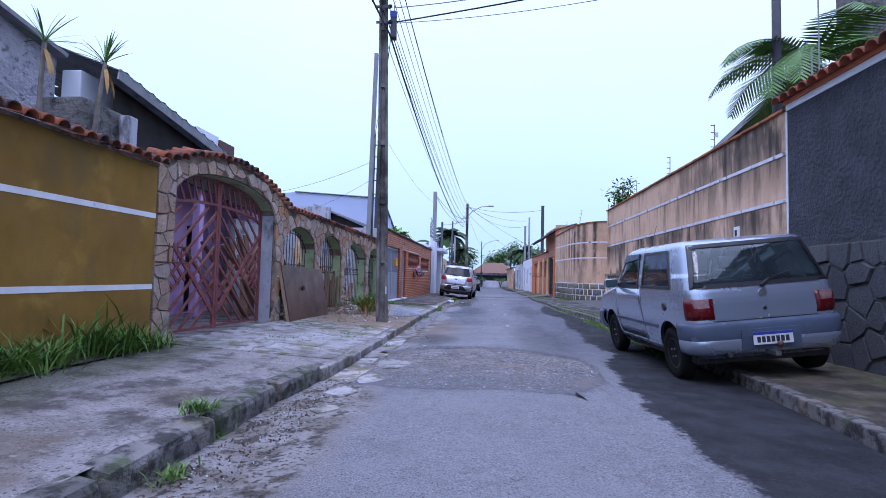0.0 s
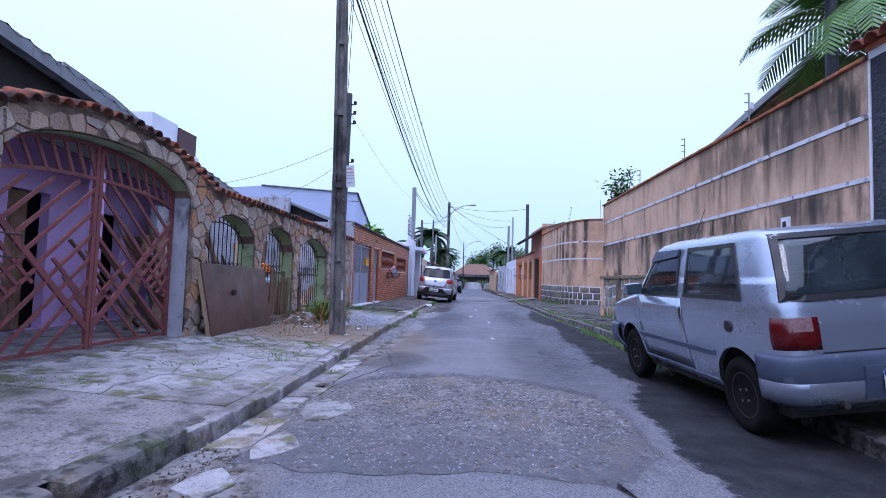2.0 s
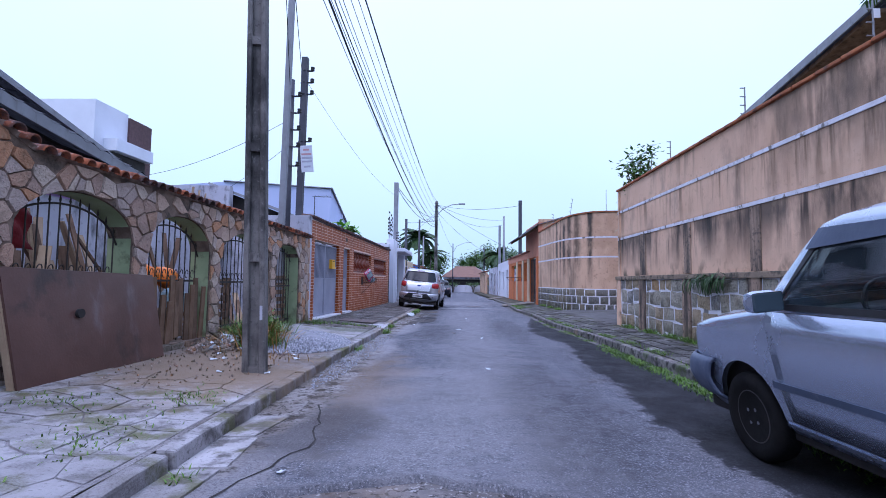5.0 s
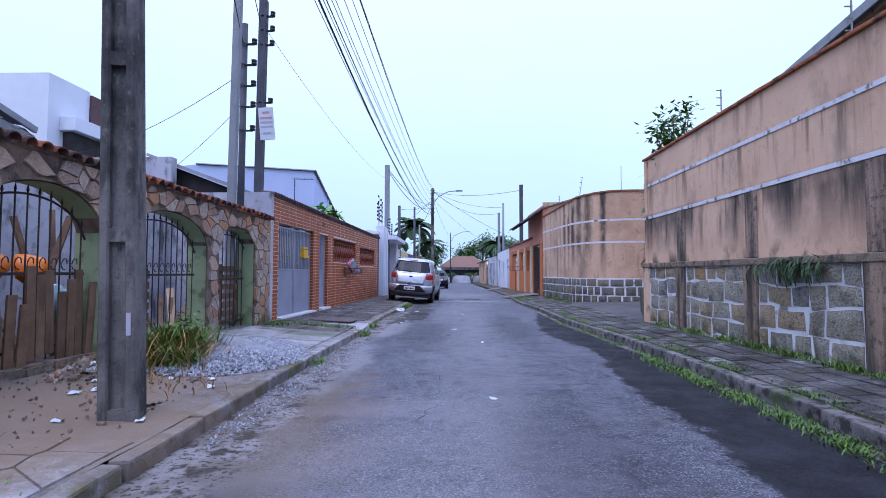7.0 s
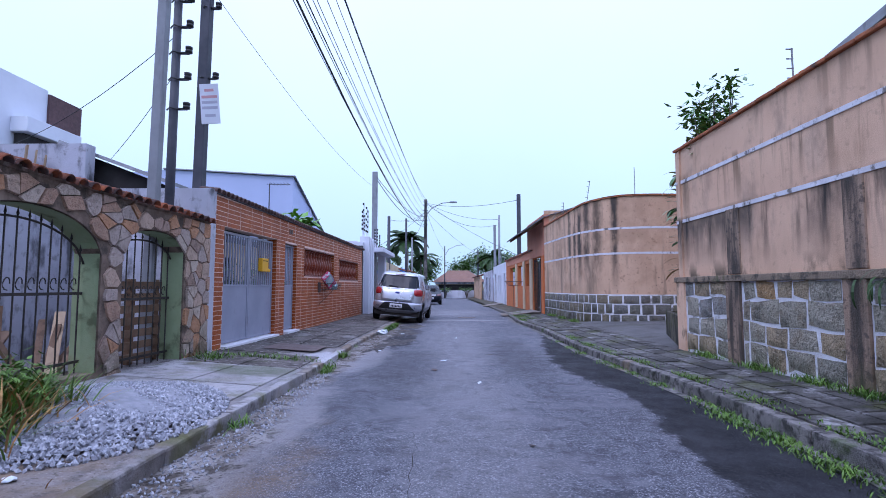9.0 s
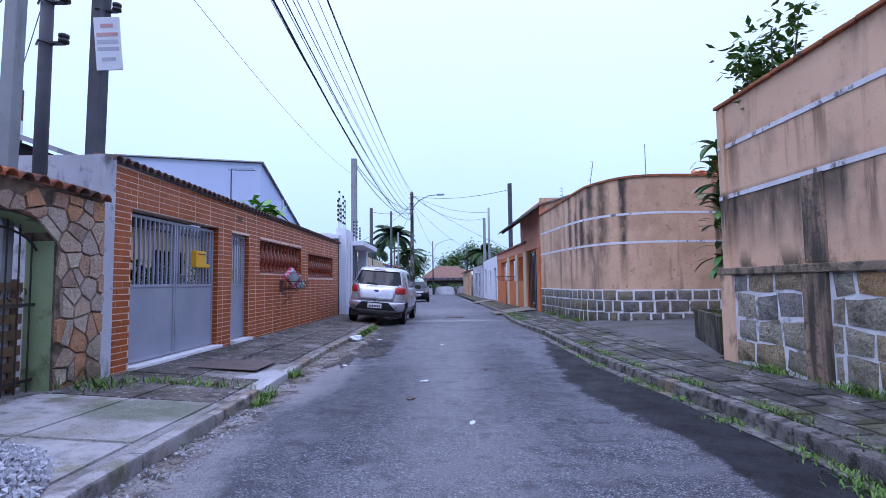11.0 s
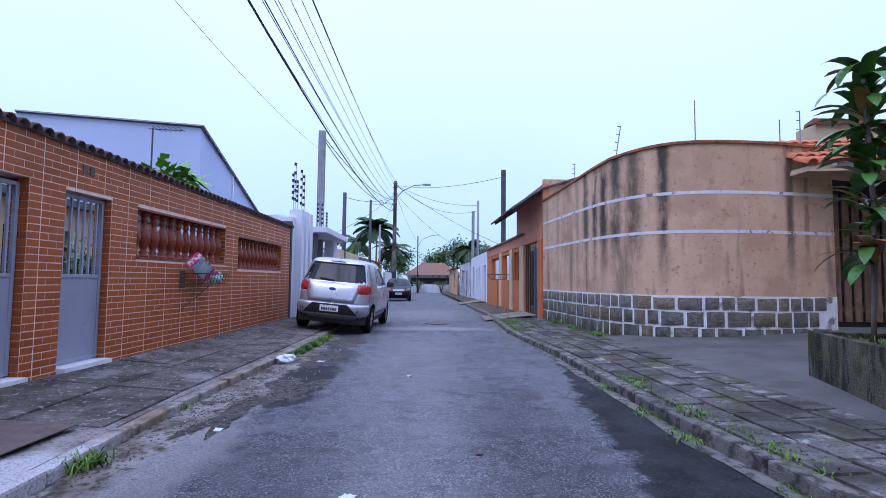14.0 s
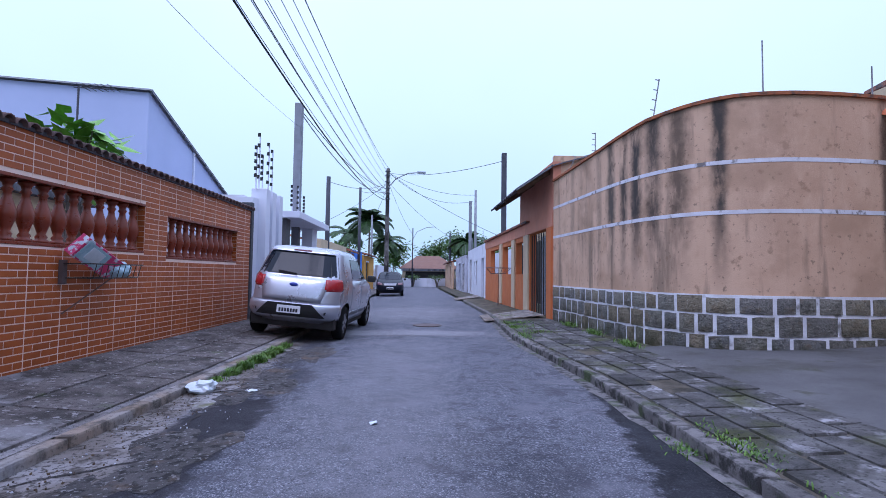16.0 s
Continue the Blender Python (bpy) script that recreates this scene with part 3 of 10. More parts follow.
def clear_pane(name, tint):
    m = bpy.data.materials.new(name)
    m.use_nodes = True
    nt = m.node_tree
    nt.nodes.remove(nt.nodes["Principled BSDF"])
    tr, gl, mx, fr = (nt.nodes.new(k) for k in ("ShaderNodeBsdfTransparent", "ShaderNodeBsdfGlossy", "ShaderNodeMixShader", "ShaderNodeFresnel"))
    tr.inputs[0].default_value = (*tint, 1)
    gl.inputs["Roughness"].default_value = 0.03
    fr.inputs["IOR"].default_value = 1.9
    nt.links.new(fr.outputs[0], mx.inputs[0])
    df, m2 = nt.nodes.new("ShaderNodeBsdfDiffuse"), nt.nodes.new("ShaderNodeMixShader")      # a bluish diffuse film, painting in pale sky reflection
    df.inputs[0].default_value = (0.16, 0.23, 0.28, 1)
    nt.links.new(times(nt, noise_fac(nt, 1.6, 0.2, 0.8), 0.22), m2.inputs[0])
    nt.links.new(tr.outputs[0], m2.inputs[1])
    nt.links.new(df.outputs[0], m2.inputs[2])
    nt.links.new(m2.outputs[0], mx.inputs[1])
    nt.links.new(gl.outputs[0], mx.inputs[2])
    nt.links.new(mx.outputs[0], nt.nodes["Material Output"].inputs["Surface"])
    return m


m_pane = clear_pane("clear_car_glass", (0.80, 0.90, 0.93))
m_lining = M("pale_grey_lining", (0.13, 0.14, 0.16), (0.10, 0.11, 0.125), 3.0, 0.95, (), 0.1, 60.0)
m_seat = M("grey_seat_cloth", (0.022, 0.024, 0.03), (0.04, 0.042, 0.05), 8.0, 0.95, (), 0.3, 80.0)
m_bay = M("dark_stained_concrete", (0.082, 0.069, 0.065), (0.135, 0.117, 0.113), 1.5, 0.9, (((0.02, 0.018, 0.017), 30.0, 0.54, 0.64, 0.8), ((0.028, 0.024, 0.022), 3.0, 0.46, 0.64, 0.9), ((0.34, 0.32, 0.325), 16.0, 0.57, 0.66, 0.7), ((0.26, 0.25, 0.26), 1.7, 0.56, 0.68, 0.6), (MOSS, 2.2, 0.58, 0.74, 0.6)), 0.6, 60.0, rand=0.1)
m_verge = M("mossy_worn_concrete", (0.075, 0.062, 0.045), (0.12, 0.10, 0.075), 1.5, 0.9, (((0.02, 0.018, 0.013), 2.5, 0.42, 0.62, 0.85), ((0.05, 0.055, 0.012), 1.8, 0.5, 0.66, 0.8), ((0.22, 0.19, 0.15), 5.0, 0.6, 0.70, 0.6)), 0.8, 60.0)
m_drive = M("smooth_drive_concrete", (0.075, 0.072, 0.075), (0.115, 0.111, 0.115), 0.9, 0.9, (((0.05, 0.048, 0.04), 1.4, 0.52, 0.70, 0.7), ((0.035, 0.04, 0.012), 2.5, 0.60, 0.72, 0.7), ((0.06, 0.06, 0.06), 40.0, 0.56, 0.68, 0.5)), 0.4, 60.0)
m_planter = M("mossy_planter_concrete", (0.085, 0.075, 0.055), (0.14, 0.125, 0.09), 4.0, 0.95, (((0.015, 0.015, 0.013), 6.0, 0.42, 0.56, 0.95, (1, 1, 0.22)), ((0.045, 0.055, 0.012), 3.0, 0.50, 0.66, 0.8)), 0.9, 40.0, bdist=0.02)
m_glass2 = glassy("dark_car_glass", (0.008, 0.012, 0.020), 0.08)
m_glass2.node_tree.nodes["Principled BSDF"].inputs["Specular IOR Level"].default_value = 0.2
m_yellowbox = M("yellow_plastic", (0.75, 0.40, 0.01), (0.68, 0.36, 0.01), 3.0, 0.45, (), 0.0)
m_pink = M("pink_printed_card", (0.62, 0.05, 0.16), (0.52, 0.04, 0.13), 6.0, 0.5, (((0.55, 0.68, 0.75), 9.0, 0.52, 0.58, 0.9),), 0.0)
m_bag = M("pale_blue_plastic_bag", (0.30, 0.46, 0.55), (0.42, 0.55, 0.62), 8.0, 0.3, (), 0.5, 20.0)
m_litter = M("white_plastic_litter", (0.62, 0.66, 0.72), (0.5, 0.55, 0.6), 8.0, 0.5, (), 0.4, 30.0)
m_orangeplastic = M("orange_plastic", (0.75, 0.20, 0.01), (0.66, 0.17, 0.01), 4.0, 0.4, (), 0.1, 30.0)
m_redcloth = M("dark_red_cloth", (0.20, 0.012, 0.018), (0.14, 0.01, 0.014), 4.0, 0.9, (), 0.5, 30.0)
m_brownmetal = M("brown_cover_plate", (0.075, 0.055, 0.055), (0.11, 0.08, 0.078), 4.0, 0.7, (), 0.4, 60.0)
m_signwhite = M("white_sign_board", (0.66, 0.68, 0.76), (0.6, 0.62, 0.70), 3.0, 0.6, (), 0.0)
m_signred = M("faded_red_marking", (0.55, 0.30, 0.33), (0.50, 0.27, 0.30), 3.0, 0.6, (), 0.0)
m_signgrey = M("faded_grey_marking", (0.40, 0.40, 0.50), (0.43, 0.43, 0.52), 3.0, 0.6, (), 0.0)


SAND, DARK, PALE = (0.20, 0.145, 0.10), (0.030, 0.029, 0.035), (0.30, 0.29, 0.31)
blobs(m_asphalt, [(-1.2, 10.6, 0.65, 2.4, SAND, 0.85, 0.5), (-1.3, 8.4, 0.35, 1.6, PALE, 0.7, 0.4), (-1.35, 3.6, 0.40, 2.8, SAND, 0.7, 0.5), (-1.25, 13.6, 0.30, 1.6, PALE, 0.8, 0.4), (-1.2, 17.8, 0.4, 1.5, PALE, 0.8, 0.3), (-1.15, 20.3, 0.30, 1.6, PALE, 0.85, 0.3),
                  (-0.85, 20.5, 0.35, 1.3, DARK, 0.95, 0.15), (-0.9, 22.4, 0.45, 0.9, DARK, 0.85, 0.2), (-1.1, 24.6, 0.4, 1.4, DARK, 0.8, 0.3), (0.45, 13.6, 0.55, 4.0, PALE, 0.35, 0.6), (0.3, 3.8, 2.6, 4.2, PALE, 0.72, 0.7), (0.0, 9.6, 1.0, 2.0, PALE, 0.45, 0.6), (0.4, 21.5, 0.7, 4.5, PALE, 0.35, 0.6),
                  (1.1, 9.6, 0.5, 2.2, DARK, 0.5, 0.5), (-0.4, 17.0, 0.5, 2.0, DARK, 0.4, 0.6), (1.4, 18, 0.4, 2.5, DARK, 0.4, 0.6), (-1.0, 9.0, 0.5, 0.7, DARK, 0.7, 0.4), (0.3, 27, 2.0, 0.5, PALE, 0.7, 0.4), (0.5, 33, 1.6, 3.0, PALE, 0.4, 0.5)])
for mm_ in (m_concrete, m_flag):
    blobs(mm_, [(-2.75, 11.0, 1.0, 1.7, SAND, 0.95, 0.5), (-2.0, 10.3, 0.5, 0.8, SAND, 0.8, 0.4), (-2.3, 14.9, 0.9, 1.1, PALE, 0.7, 0.4), (-3.6, 4.2, 0.5, 2.2, (0.045, 0.05, 0.018), 0.8, 0.4), (-2.6, 7.4, 0.9, 0.9, PALE, 0.6, 0.5),
                (-1.75, 17.35, 0.30, 0.45, (0.48, 0.48, 0.54), 0.75, 0.2), (-2.2, 15.5, 0.5, 0.35, (0.07, 0.09, 0.04), 0.8, 0.3), (-2.4, 21.5, 0.8, 2.0, DARK, 0.5, 0.5)])
over(m_patch, (0.125, 0.127, 0.15), times(m_patch.node_tree, noise_fac(m_patch.node_tree, 14.0, 0.3, 0.6), 0.9), by_axis(m_patch.node_tree, "Y", 6.6, 5.1))
blobs(m_gutter, [(-1.55, 17.4, 0.25, 0.7, (0.48, 0.48, 0.54), 0.8, 0.2), (-1.4, 19.4, 0.2, 1.2, PALE, 0.95, 0.3), (-1.3, 10.8, 0.6, 1.8, SAND, 0.8, 0.4)])
nt_ = m_asphalt.node_tree
GUTTER = ((-8, -1.2), (2.5, -1.08), (4.1, -0.98), (4.9, -1.2), (5.5, -1.36), (8.6, -1.36), (9.2, -1.15), (13.5, -1.15), (14.5, -1.36), (18.0, -1.25), (19.3, -1.0), (21.0, -1.15), (25.5, -1.2), (26.5, -2.6))
gut_ = beside(nt_, GUTTER, -1, 0.10, 0.30)
over(m_asphalt, ramp_mix(nt_, ramp_mix(nt_, (0.18, 0.155, 0.14), (0.31, 0.29, 0.29), noise_fac(nt_, 2.2, 0.4, 0.6)), (0.07, 0.058, 0.048), noise_fac(nt_, 5.0, 0.50, 0.62, shift=(2, 2, 0))), times(nt_, gut_, 0.9))
over(m_asphalt, (0.035, 0.03, 0.026), times(nt_, noise_fac(nt_, 26.0, 0.53, 0.60), 0.8), gut_)
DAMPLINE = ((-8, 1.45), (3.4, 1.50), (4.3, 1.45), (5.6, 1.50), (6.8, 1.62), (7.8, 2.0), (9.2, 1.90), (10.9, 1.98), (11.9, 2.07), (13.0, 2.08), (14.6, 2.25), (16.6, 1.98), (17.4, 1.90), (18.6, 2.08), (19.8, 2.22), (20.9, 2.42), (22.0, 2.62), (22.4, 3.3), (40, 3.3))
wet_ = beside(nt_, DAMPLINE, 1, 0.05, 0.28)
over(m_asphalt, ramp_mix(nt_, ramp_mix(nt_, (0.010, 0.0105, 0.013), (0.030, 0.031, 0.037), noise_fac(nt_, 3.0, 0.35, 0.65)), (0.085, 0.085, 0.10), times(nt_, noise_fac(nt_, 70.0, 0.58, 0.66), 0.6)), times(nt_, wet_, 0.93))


# ---- mesh helpers ----
def part(name, bm, material, parent=None, label="", smooth=False):
    me = bpy.data.meshes.new(name)
    bm.normal_update()
    bm.to_mesh(me)
    bm.free()
    me.materials.append(material)
    if smooth:
        for p in me.polygons:
            p.use_smooth = True
    ob = new(name, me)
    if parent:
        ob.parent = parent
    if label:
        ob["label"] = label
    return ob


def empty(name, label="", category="", group="", kind="", at=(0, 0, 0)):
    ob = tagged(new(name), label, category, group, kind)
    ob.empty_display_size = 0.2
    ob.location = at
    return ob


def box(bm, x0, x1, y0, y1, z0, z1, bevel=0.0, m=None):
    r = bmesh.ops.create_cube(bm, size=1.0)
    vs = r["verts"]
    for v in vs:
        v.co = Vector(((x0 + x1) / 2 + v.co.x * (x1 - x0), (y0 + y1) / 2 + v.co.y * (y1 - y0), (z0 + z1) / 2 + v.co.z * (z1 - z0)))
    if m is not None:
        bmesh.ops.transform(bm, matrix=m, verts=vs)
    if bevel:
        es = list({e for v in vs for e in v.link_edges})
        bmesh.ops.bevel(bm, geom=es, offset=bevel, segments=2, affect="EDGES", profile=0.6)
    return bm


def B(*a, **k):
    return box(bmesh.new(), *a, **k)


def rod(bm, p, q, r0, r1=None, seg=10, cap=True):
    p, q = Vector(p), Vector(q)
    d = q - p
    m = Matrix.Translation((p + q) / 2) @ d.to_track_quat("Z", "Y").to_matrix().to_4x4()
    bmesh.ops.create_cone(bm, cap_ends=cap, segments=seg, radius1=r0, radius2=r0 if r1 is None else r1, depth=d.length, matrix=m)
    return bm


def R(*a, **k):
    return rod(bmesh.new(), *a, **k)


def bar(bm, p, q, w, h, up=(0, 0, 1)):
    """A rectangular bar from p to q, w wide and h deep."""
    p, q = Vector(p), Vector(q)
    d = (q - p).normalized()
    s = d.cross(Vector(up))
    if s.length < 1e-4:
        s = d.cross(Vector((1, 0, 0)))
    s.normalize()
    u = s.cross(d).normalized()
    vs = [bm.verts.new(c + s * a * w / 2 + u * b * h / 2) for c in (p, q) for a, b in ((-1, -1), (1, -1), (1, 1), (-1, 1))]
    for f in ((0, 1, 2, 3), (7, 6, 5, 4), (0, 4, 5, 1), (1, 5, 6, 2), (2, 6, 7, 3), (3, 7, 4, 0)):
        bm.faces.new([vs[i] for i in f])
    return bm


def tube(bm, pts, r, seg=6):
    pts = [Vector(p) for p in pts]
    rings = []
    for i, p in enumerate(pts):
        d = (pts[min(i + 1, len(pts) - 1)] - pts[max(i - 1, 0)]).normalized()
        a = d.orthogonal().normalized() if abs(d.z) > 0.98 else d.cross(Vector((0, 0, 1))).normalized()
        b = d.cross(a).normalized()
        rr = r(i / (len(pts) - 1)) if callable(r) else r
        rings.append([bm.verts.new(p + (a * math.cos(t) + b * math.sin(t)) * rr) for t in [2 * math.pi * k / seg for k in range(seg)]])
    for r0, r1 in zip(rings, rings[1:]):
        for k in range(seg):
            bm.faces.new((r0[k], r0[(k + 1) % seg], r1[(k + 1) % seg], r1[k]))
    bm.faces.new(rings[0][::-1])
    bm.faces.new(rings[-1])
    return bm


def lathe(bm, prof, at=(0, 0, 0), seg=14):
    """prof: rows of (radius, z)."""
    rings = [[bm.verts.new((at[0] + r * math.cos(2 * math.pi * k / seg), at[1] + r * math.sin(2 * math.pi * k / seg), at[2] + z)) for k in range(seg)] for r, z in prof]
    for a, b in zip(rings, rings[1:]):
        for k in range(seg):
            bm.faces.new((a[k], a[(k + 1) % seg], b[(k + 1) % seg], b[k]))
    bm.faces.new(rings[0][::-1])
    bm.faces.new(rings[-1])
    return bm


def prism(bm, pts, off):
    """A polygon, given as 3D points, thickened by the vector off; its far rim is drawn in a little."""
    off = Vector(off)
    pts = [Vector(p) for p in pts]
    c = sum(pts, Vector()) / len(pts)
    a = [bm.verts.new(p) for p in pts]
    size = max((p - c).length for p in pts)
    t = max(0.5, 1 - 0.35 * off.length / max(size, 1e-3))
    b = [bm.verts.new(c + (p - c) * t + off) for p in pts]
    n = len(pts)
    bm.faces.new(b)
    for i in range(n):
        bm.faces.new((a[i], a[(i + 1) % n], b[(i + 1) % n], b[i]))
    return bm


def interp(table, t):
    if t <= table[0][0]:
        return table[0][1]
    for (a, u), (b, v) in zip(table, table[1:]):
        if t <= b:
            return u + (v - u) * (t - a) / (b - a)
    return table[-1][1]


def cells(pts, lo, hi):
    """Voronoi polygons of 2D points within a rectangle."""
    out = []
    P = np.array(pts)
    for i, p in enumerate(P):
        poly = [(lo[0], lo[1]), (hi[0], lo[1]), (hi[0], hi[1]), (lo[0], hi[1])]
        d = ((P - p) ** 2).sum(1)
        for j in np.argsort(d)[1:18]:
            q = P[j]
            mid, n = (p + q) / 2, q - p
            res = []
            for k in range(len(poly)):
                a, b = np.array(poly[k]), np.array(poly[(k + 1) % len(poly)])
                da, db = (a - mid) @ n, (b - mid) @ n
                if da <= 0:
                    res.append(tuple(a))
                if da * db < 0:
                    res.append(tuple(a + (b - a) * (da / (da - db))))
            poly = res
            if len(poly) < 3:
                break
        if len(poly) >= 3:
            out.append((tuple(p), poly))
    return out


def scatter(rng, lo, hi, step, jitter=0.42):
    pts = []
    nx, ny = max(1, round((hi[0] - lo[0]) / step)), max(1, round((hi[1] - lo[1]) / step))
    for i in range(nx):
        for j in range(ny):
            pts.append((lo[0] + (i + 0.5 + rng.uniform(-jitter, jitter)) * (hi[0] - lo[0]) / nx, lo[1] + (j + 0.5 * (i % 2) * 0.6 + 0.35 + rng.uniform(-jitter, jitter)) * (hi[1] - lo[1]) / ny))
    return pts


def inset(poly, d):
    c = np.mean(poly, axis=0)
    out = []
    for p in poly:
        v = np.array(p) - c
        ln = np.linalg.norm(v) + 1e-6
        out.append(tuple(c + v * max(0.3, 1 - d / ln)))
    return out


# ---- the lie of the street ----
def road_z(y):
    return interp(((28, 0.0), (60, -0.26), (90, -0.40)), y)


LEFT_KERB = ((-8, -1.72), (2, -1.80), (5.15, -1.78), (5.25, -1.66), (6.6, -1.63), (9, -1.64), (12.5, -1.64), (16.3, -1.56), (19, -1.66), (22, -1.56), (25, -1.50), (33, -1.72), (45, -2.1), (75, -2.4))
RIGHT_KERB = ((-8, 2.40), (3.6, 2.72), (5.8, 2.90), (10.8, 3.04), (14, 3.0), (16, 2.92), (18.3, 2.72), (22.4, 2.74), (26, 2.50), (32, 2.75), (45, 2.7), (75, 2.3))
LEFT_WALL = ((-8, -4.12), (3, -4.10), (6.08, -4.07), (16.6, -3.39), (27.8, -3.03), (80, -3.4))
RIGHT_WALL = ((-8, 4.62), (7.65, 4.40), (17.8, 4.25), (29, 4.05), (80, 3.3))


def lk(y): return interp(LEFT_KERB, y)
def rk(y): return interp(RIGHT_KERB, y)
def lw(y): return interp(LEFT_WALL, y)
def rw(y): return interp(RIGHT_WALL, y)


def sheet(name, ys, xf, zf, nx, material, label, category, rough=0.0):
    bm = bmesh.new()
    rows = []
    for y in ys:
        a, b = xf(y)
        rows.append([bm.verts.new((a + (b - a) * i / nx, y, zf(a + (b - a) * i / nx, y) + (rough * noise.noise(((a + (b - a) * i / nx) * 1.7, y * 1.7, 0)) if rough else 0))) for i in range(nx + 1)])
    for r0, r1 in zip(rows, rows[1:]):
        for i in range(nx):
            bm.faces.new((r0[i], r0[i + 1], r1[i + 1], r1[i]))
    return tagged(part(name, bm, material, smooth=True), label, category, kind="structure")


def steps(a, b, d):
    n = max(1, round((b - a) / d))
    return [a + (b - a) * i / n for i in range(n + 1)]


sheet("ground", [-400, -60, -10, 28, 60, 90, 200, 900], lambda y: (-900, 900), lambda x, y: road_z(y) - 0.06, 4, m_ground, "flat dull green and brown land round the street", "ground")


def crown(x, y):
    return road_z(y) + 0.025 * (1 - ((x - 0.55) / 2.3) ** 2) - 0.015


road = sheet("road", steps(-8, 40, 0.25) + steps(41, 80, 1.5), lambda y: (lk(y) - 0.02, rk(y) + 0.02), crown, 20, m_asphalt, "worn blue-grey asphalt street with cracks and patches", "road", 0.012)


def lp_z(x, y):
    """The left pavement's height."""
    a, b = lk(y), lw(y)
    return road_z(y) + interp(((5.0, 0.135), (5.5, 0.10), (15, 0.10), (18.5, 0.055)), y) + 0.125 * min(1, max(0, (x - a) / (b - a)))


def rp_z(x, y):
    a, b = rk(y), rw(y)
    return road_z(y) + interp(((14, 0.115), (18, 0.085)), y) + 0.06 * min(1.0, max(0, (x - a) / (b - a)))


pave_l = sheet("pavement_1", steps(-8, 40, 0.35) + steps(41, 80, 1.5), lambda y: (lw(y) - 0.5, lk(y) - 0.12), lambda x, y: lp_z(x, y) - 0.004, 8, m_concrete, "stained old concrete pavement below the garden walls", "pavement", 0.008)
pave_r = sheet("pavement_2", steps(-8, 40, 0.35) + steps(41, 80, 1.5), lambda y: (rk(y) + 0.12, rw(y) + 0.3), lambda x, y: rp_z(x, y) - 0.012, 8, m_verge, "mossy earth joints between pavement slabs", "pavement", 0.006)


# ---- wall helper: a wall along a line, with openings through it ----
class Line:
    """A wall's street face from a to b; s runs along it, d points back from the street."""

    def __init__(self, a, b, back):
        self.a, self.b = Vector((*a, 0)), Vector((*b, 0))
        self.u = (self.b - self.a).normalized()
        self.n = Vector((-self.u.y, self.u.x, 0))
        if self.n.dot(Vector((back, 0, 0))) < 0:
            self.n = -self.n
        self.length = (self.b - self.a).length

    def at(self, s, d, z):
        p = self.a + self.u * s + self.n * d
        return Vector((p.x, p.y, z))

    def s(self, y):
        return (y - self.a.y) / self.u.y

    def m(self, s, d=0, z=0):
        """Local x along the wall, y back into it."""
        p = self.at(s, d, z)
        return Matrix(((self.u.x, self.n.x, 0, p.x), (self.u.y, self.n.y, 0, p.y), (0, 0, 1, p.z), (0, 0, 0, 1)))


def wall_mesh(ln, thick, z0, top, holes, s0=0.0, s1=None, step=0.12):
    """holes: (s0, s1, sill, top function). top: function of s."""
    s1 = ln.length if s1 is None else s1
    ss = set(steps(s0, s1, step))
    for h in holes:
        ss |= set(steps(h[0], h[1], 0.08)) | {h[0] - 1e-4, h[1] + 1e-4}
    ss = sorted(s for s in ss if s0 - 1e-6 <= s <= s1 + 1e-6)
    bm = bmesh.new()

    def quad(*ps):
        bm.faces.new([bm.verts.new(p) for p in ps])

    for a, b in zip(ss, ss[1:]):
        mid = (a + b) / 2
        hs = [h for h in holes if h[0] < mid < h[1]]
        spans = []
        if hs:
            h = hs[0]
            if h[2] > z0:
                spans.append((z0, z0, h[2], h[2]))
            spans.append((h[3](a), h[3](b), top(a), top(b)))
        else:
            spans.append((z0, z0, top(a), top(b)))
        for la, lb, ta, tb in spans:
            quad(ln.at(a, 0, la), ln.at(b, 0, lb), ln.at(b, 0, tb), ln.at(a, 0, ta))
            quad(ln.at(b, thick, lb), ln.at(a, thick, la), ln.at(a, thick, ta), ln.at(b, thick, tb))
            quad(ln.at(a, 0, ta), ln.at(b, 0, tb), ln.at(b, thick, tb), ln.at(a, thick, ta))
            if la > z0 or lb > z0:
                quad(ln.at(a, thick, la), ln.at(b, thick, lb), ln.at(b, 0, lb), ln.at(a, 0, la))
    for h in holes:
        for s in (h[0], h[1]):
            quad(ln.at(s, 0, h[2]), ln.at(s, thick, h[2]), ln.at(s, thick, h[3](s)), ln.at(s, 0, h[3](s)))
    for s in (s0, s1):
        quad(ln.at(s, 0, z0), ln.at(s, thick, z0), ln.at(s, thick, top(s)), ln.at(s, 0, top(s)))
    bmesh.ops.remove_doubles(bm, verts=bm.verts, dist=1e-5)
    bmesh.ops.recalc_face_normals(bm, faces=bm.faces)
    return bm


def flat(z):
    return lambda s: z


def arch(a, b, spring, rise):
    return lambda s: spring + rise * math.sqrt(max(0.0, 1 - ((2 * s - a - b) / (b - a)) ** 2))


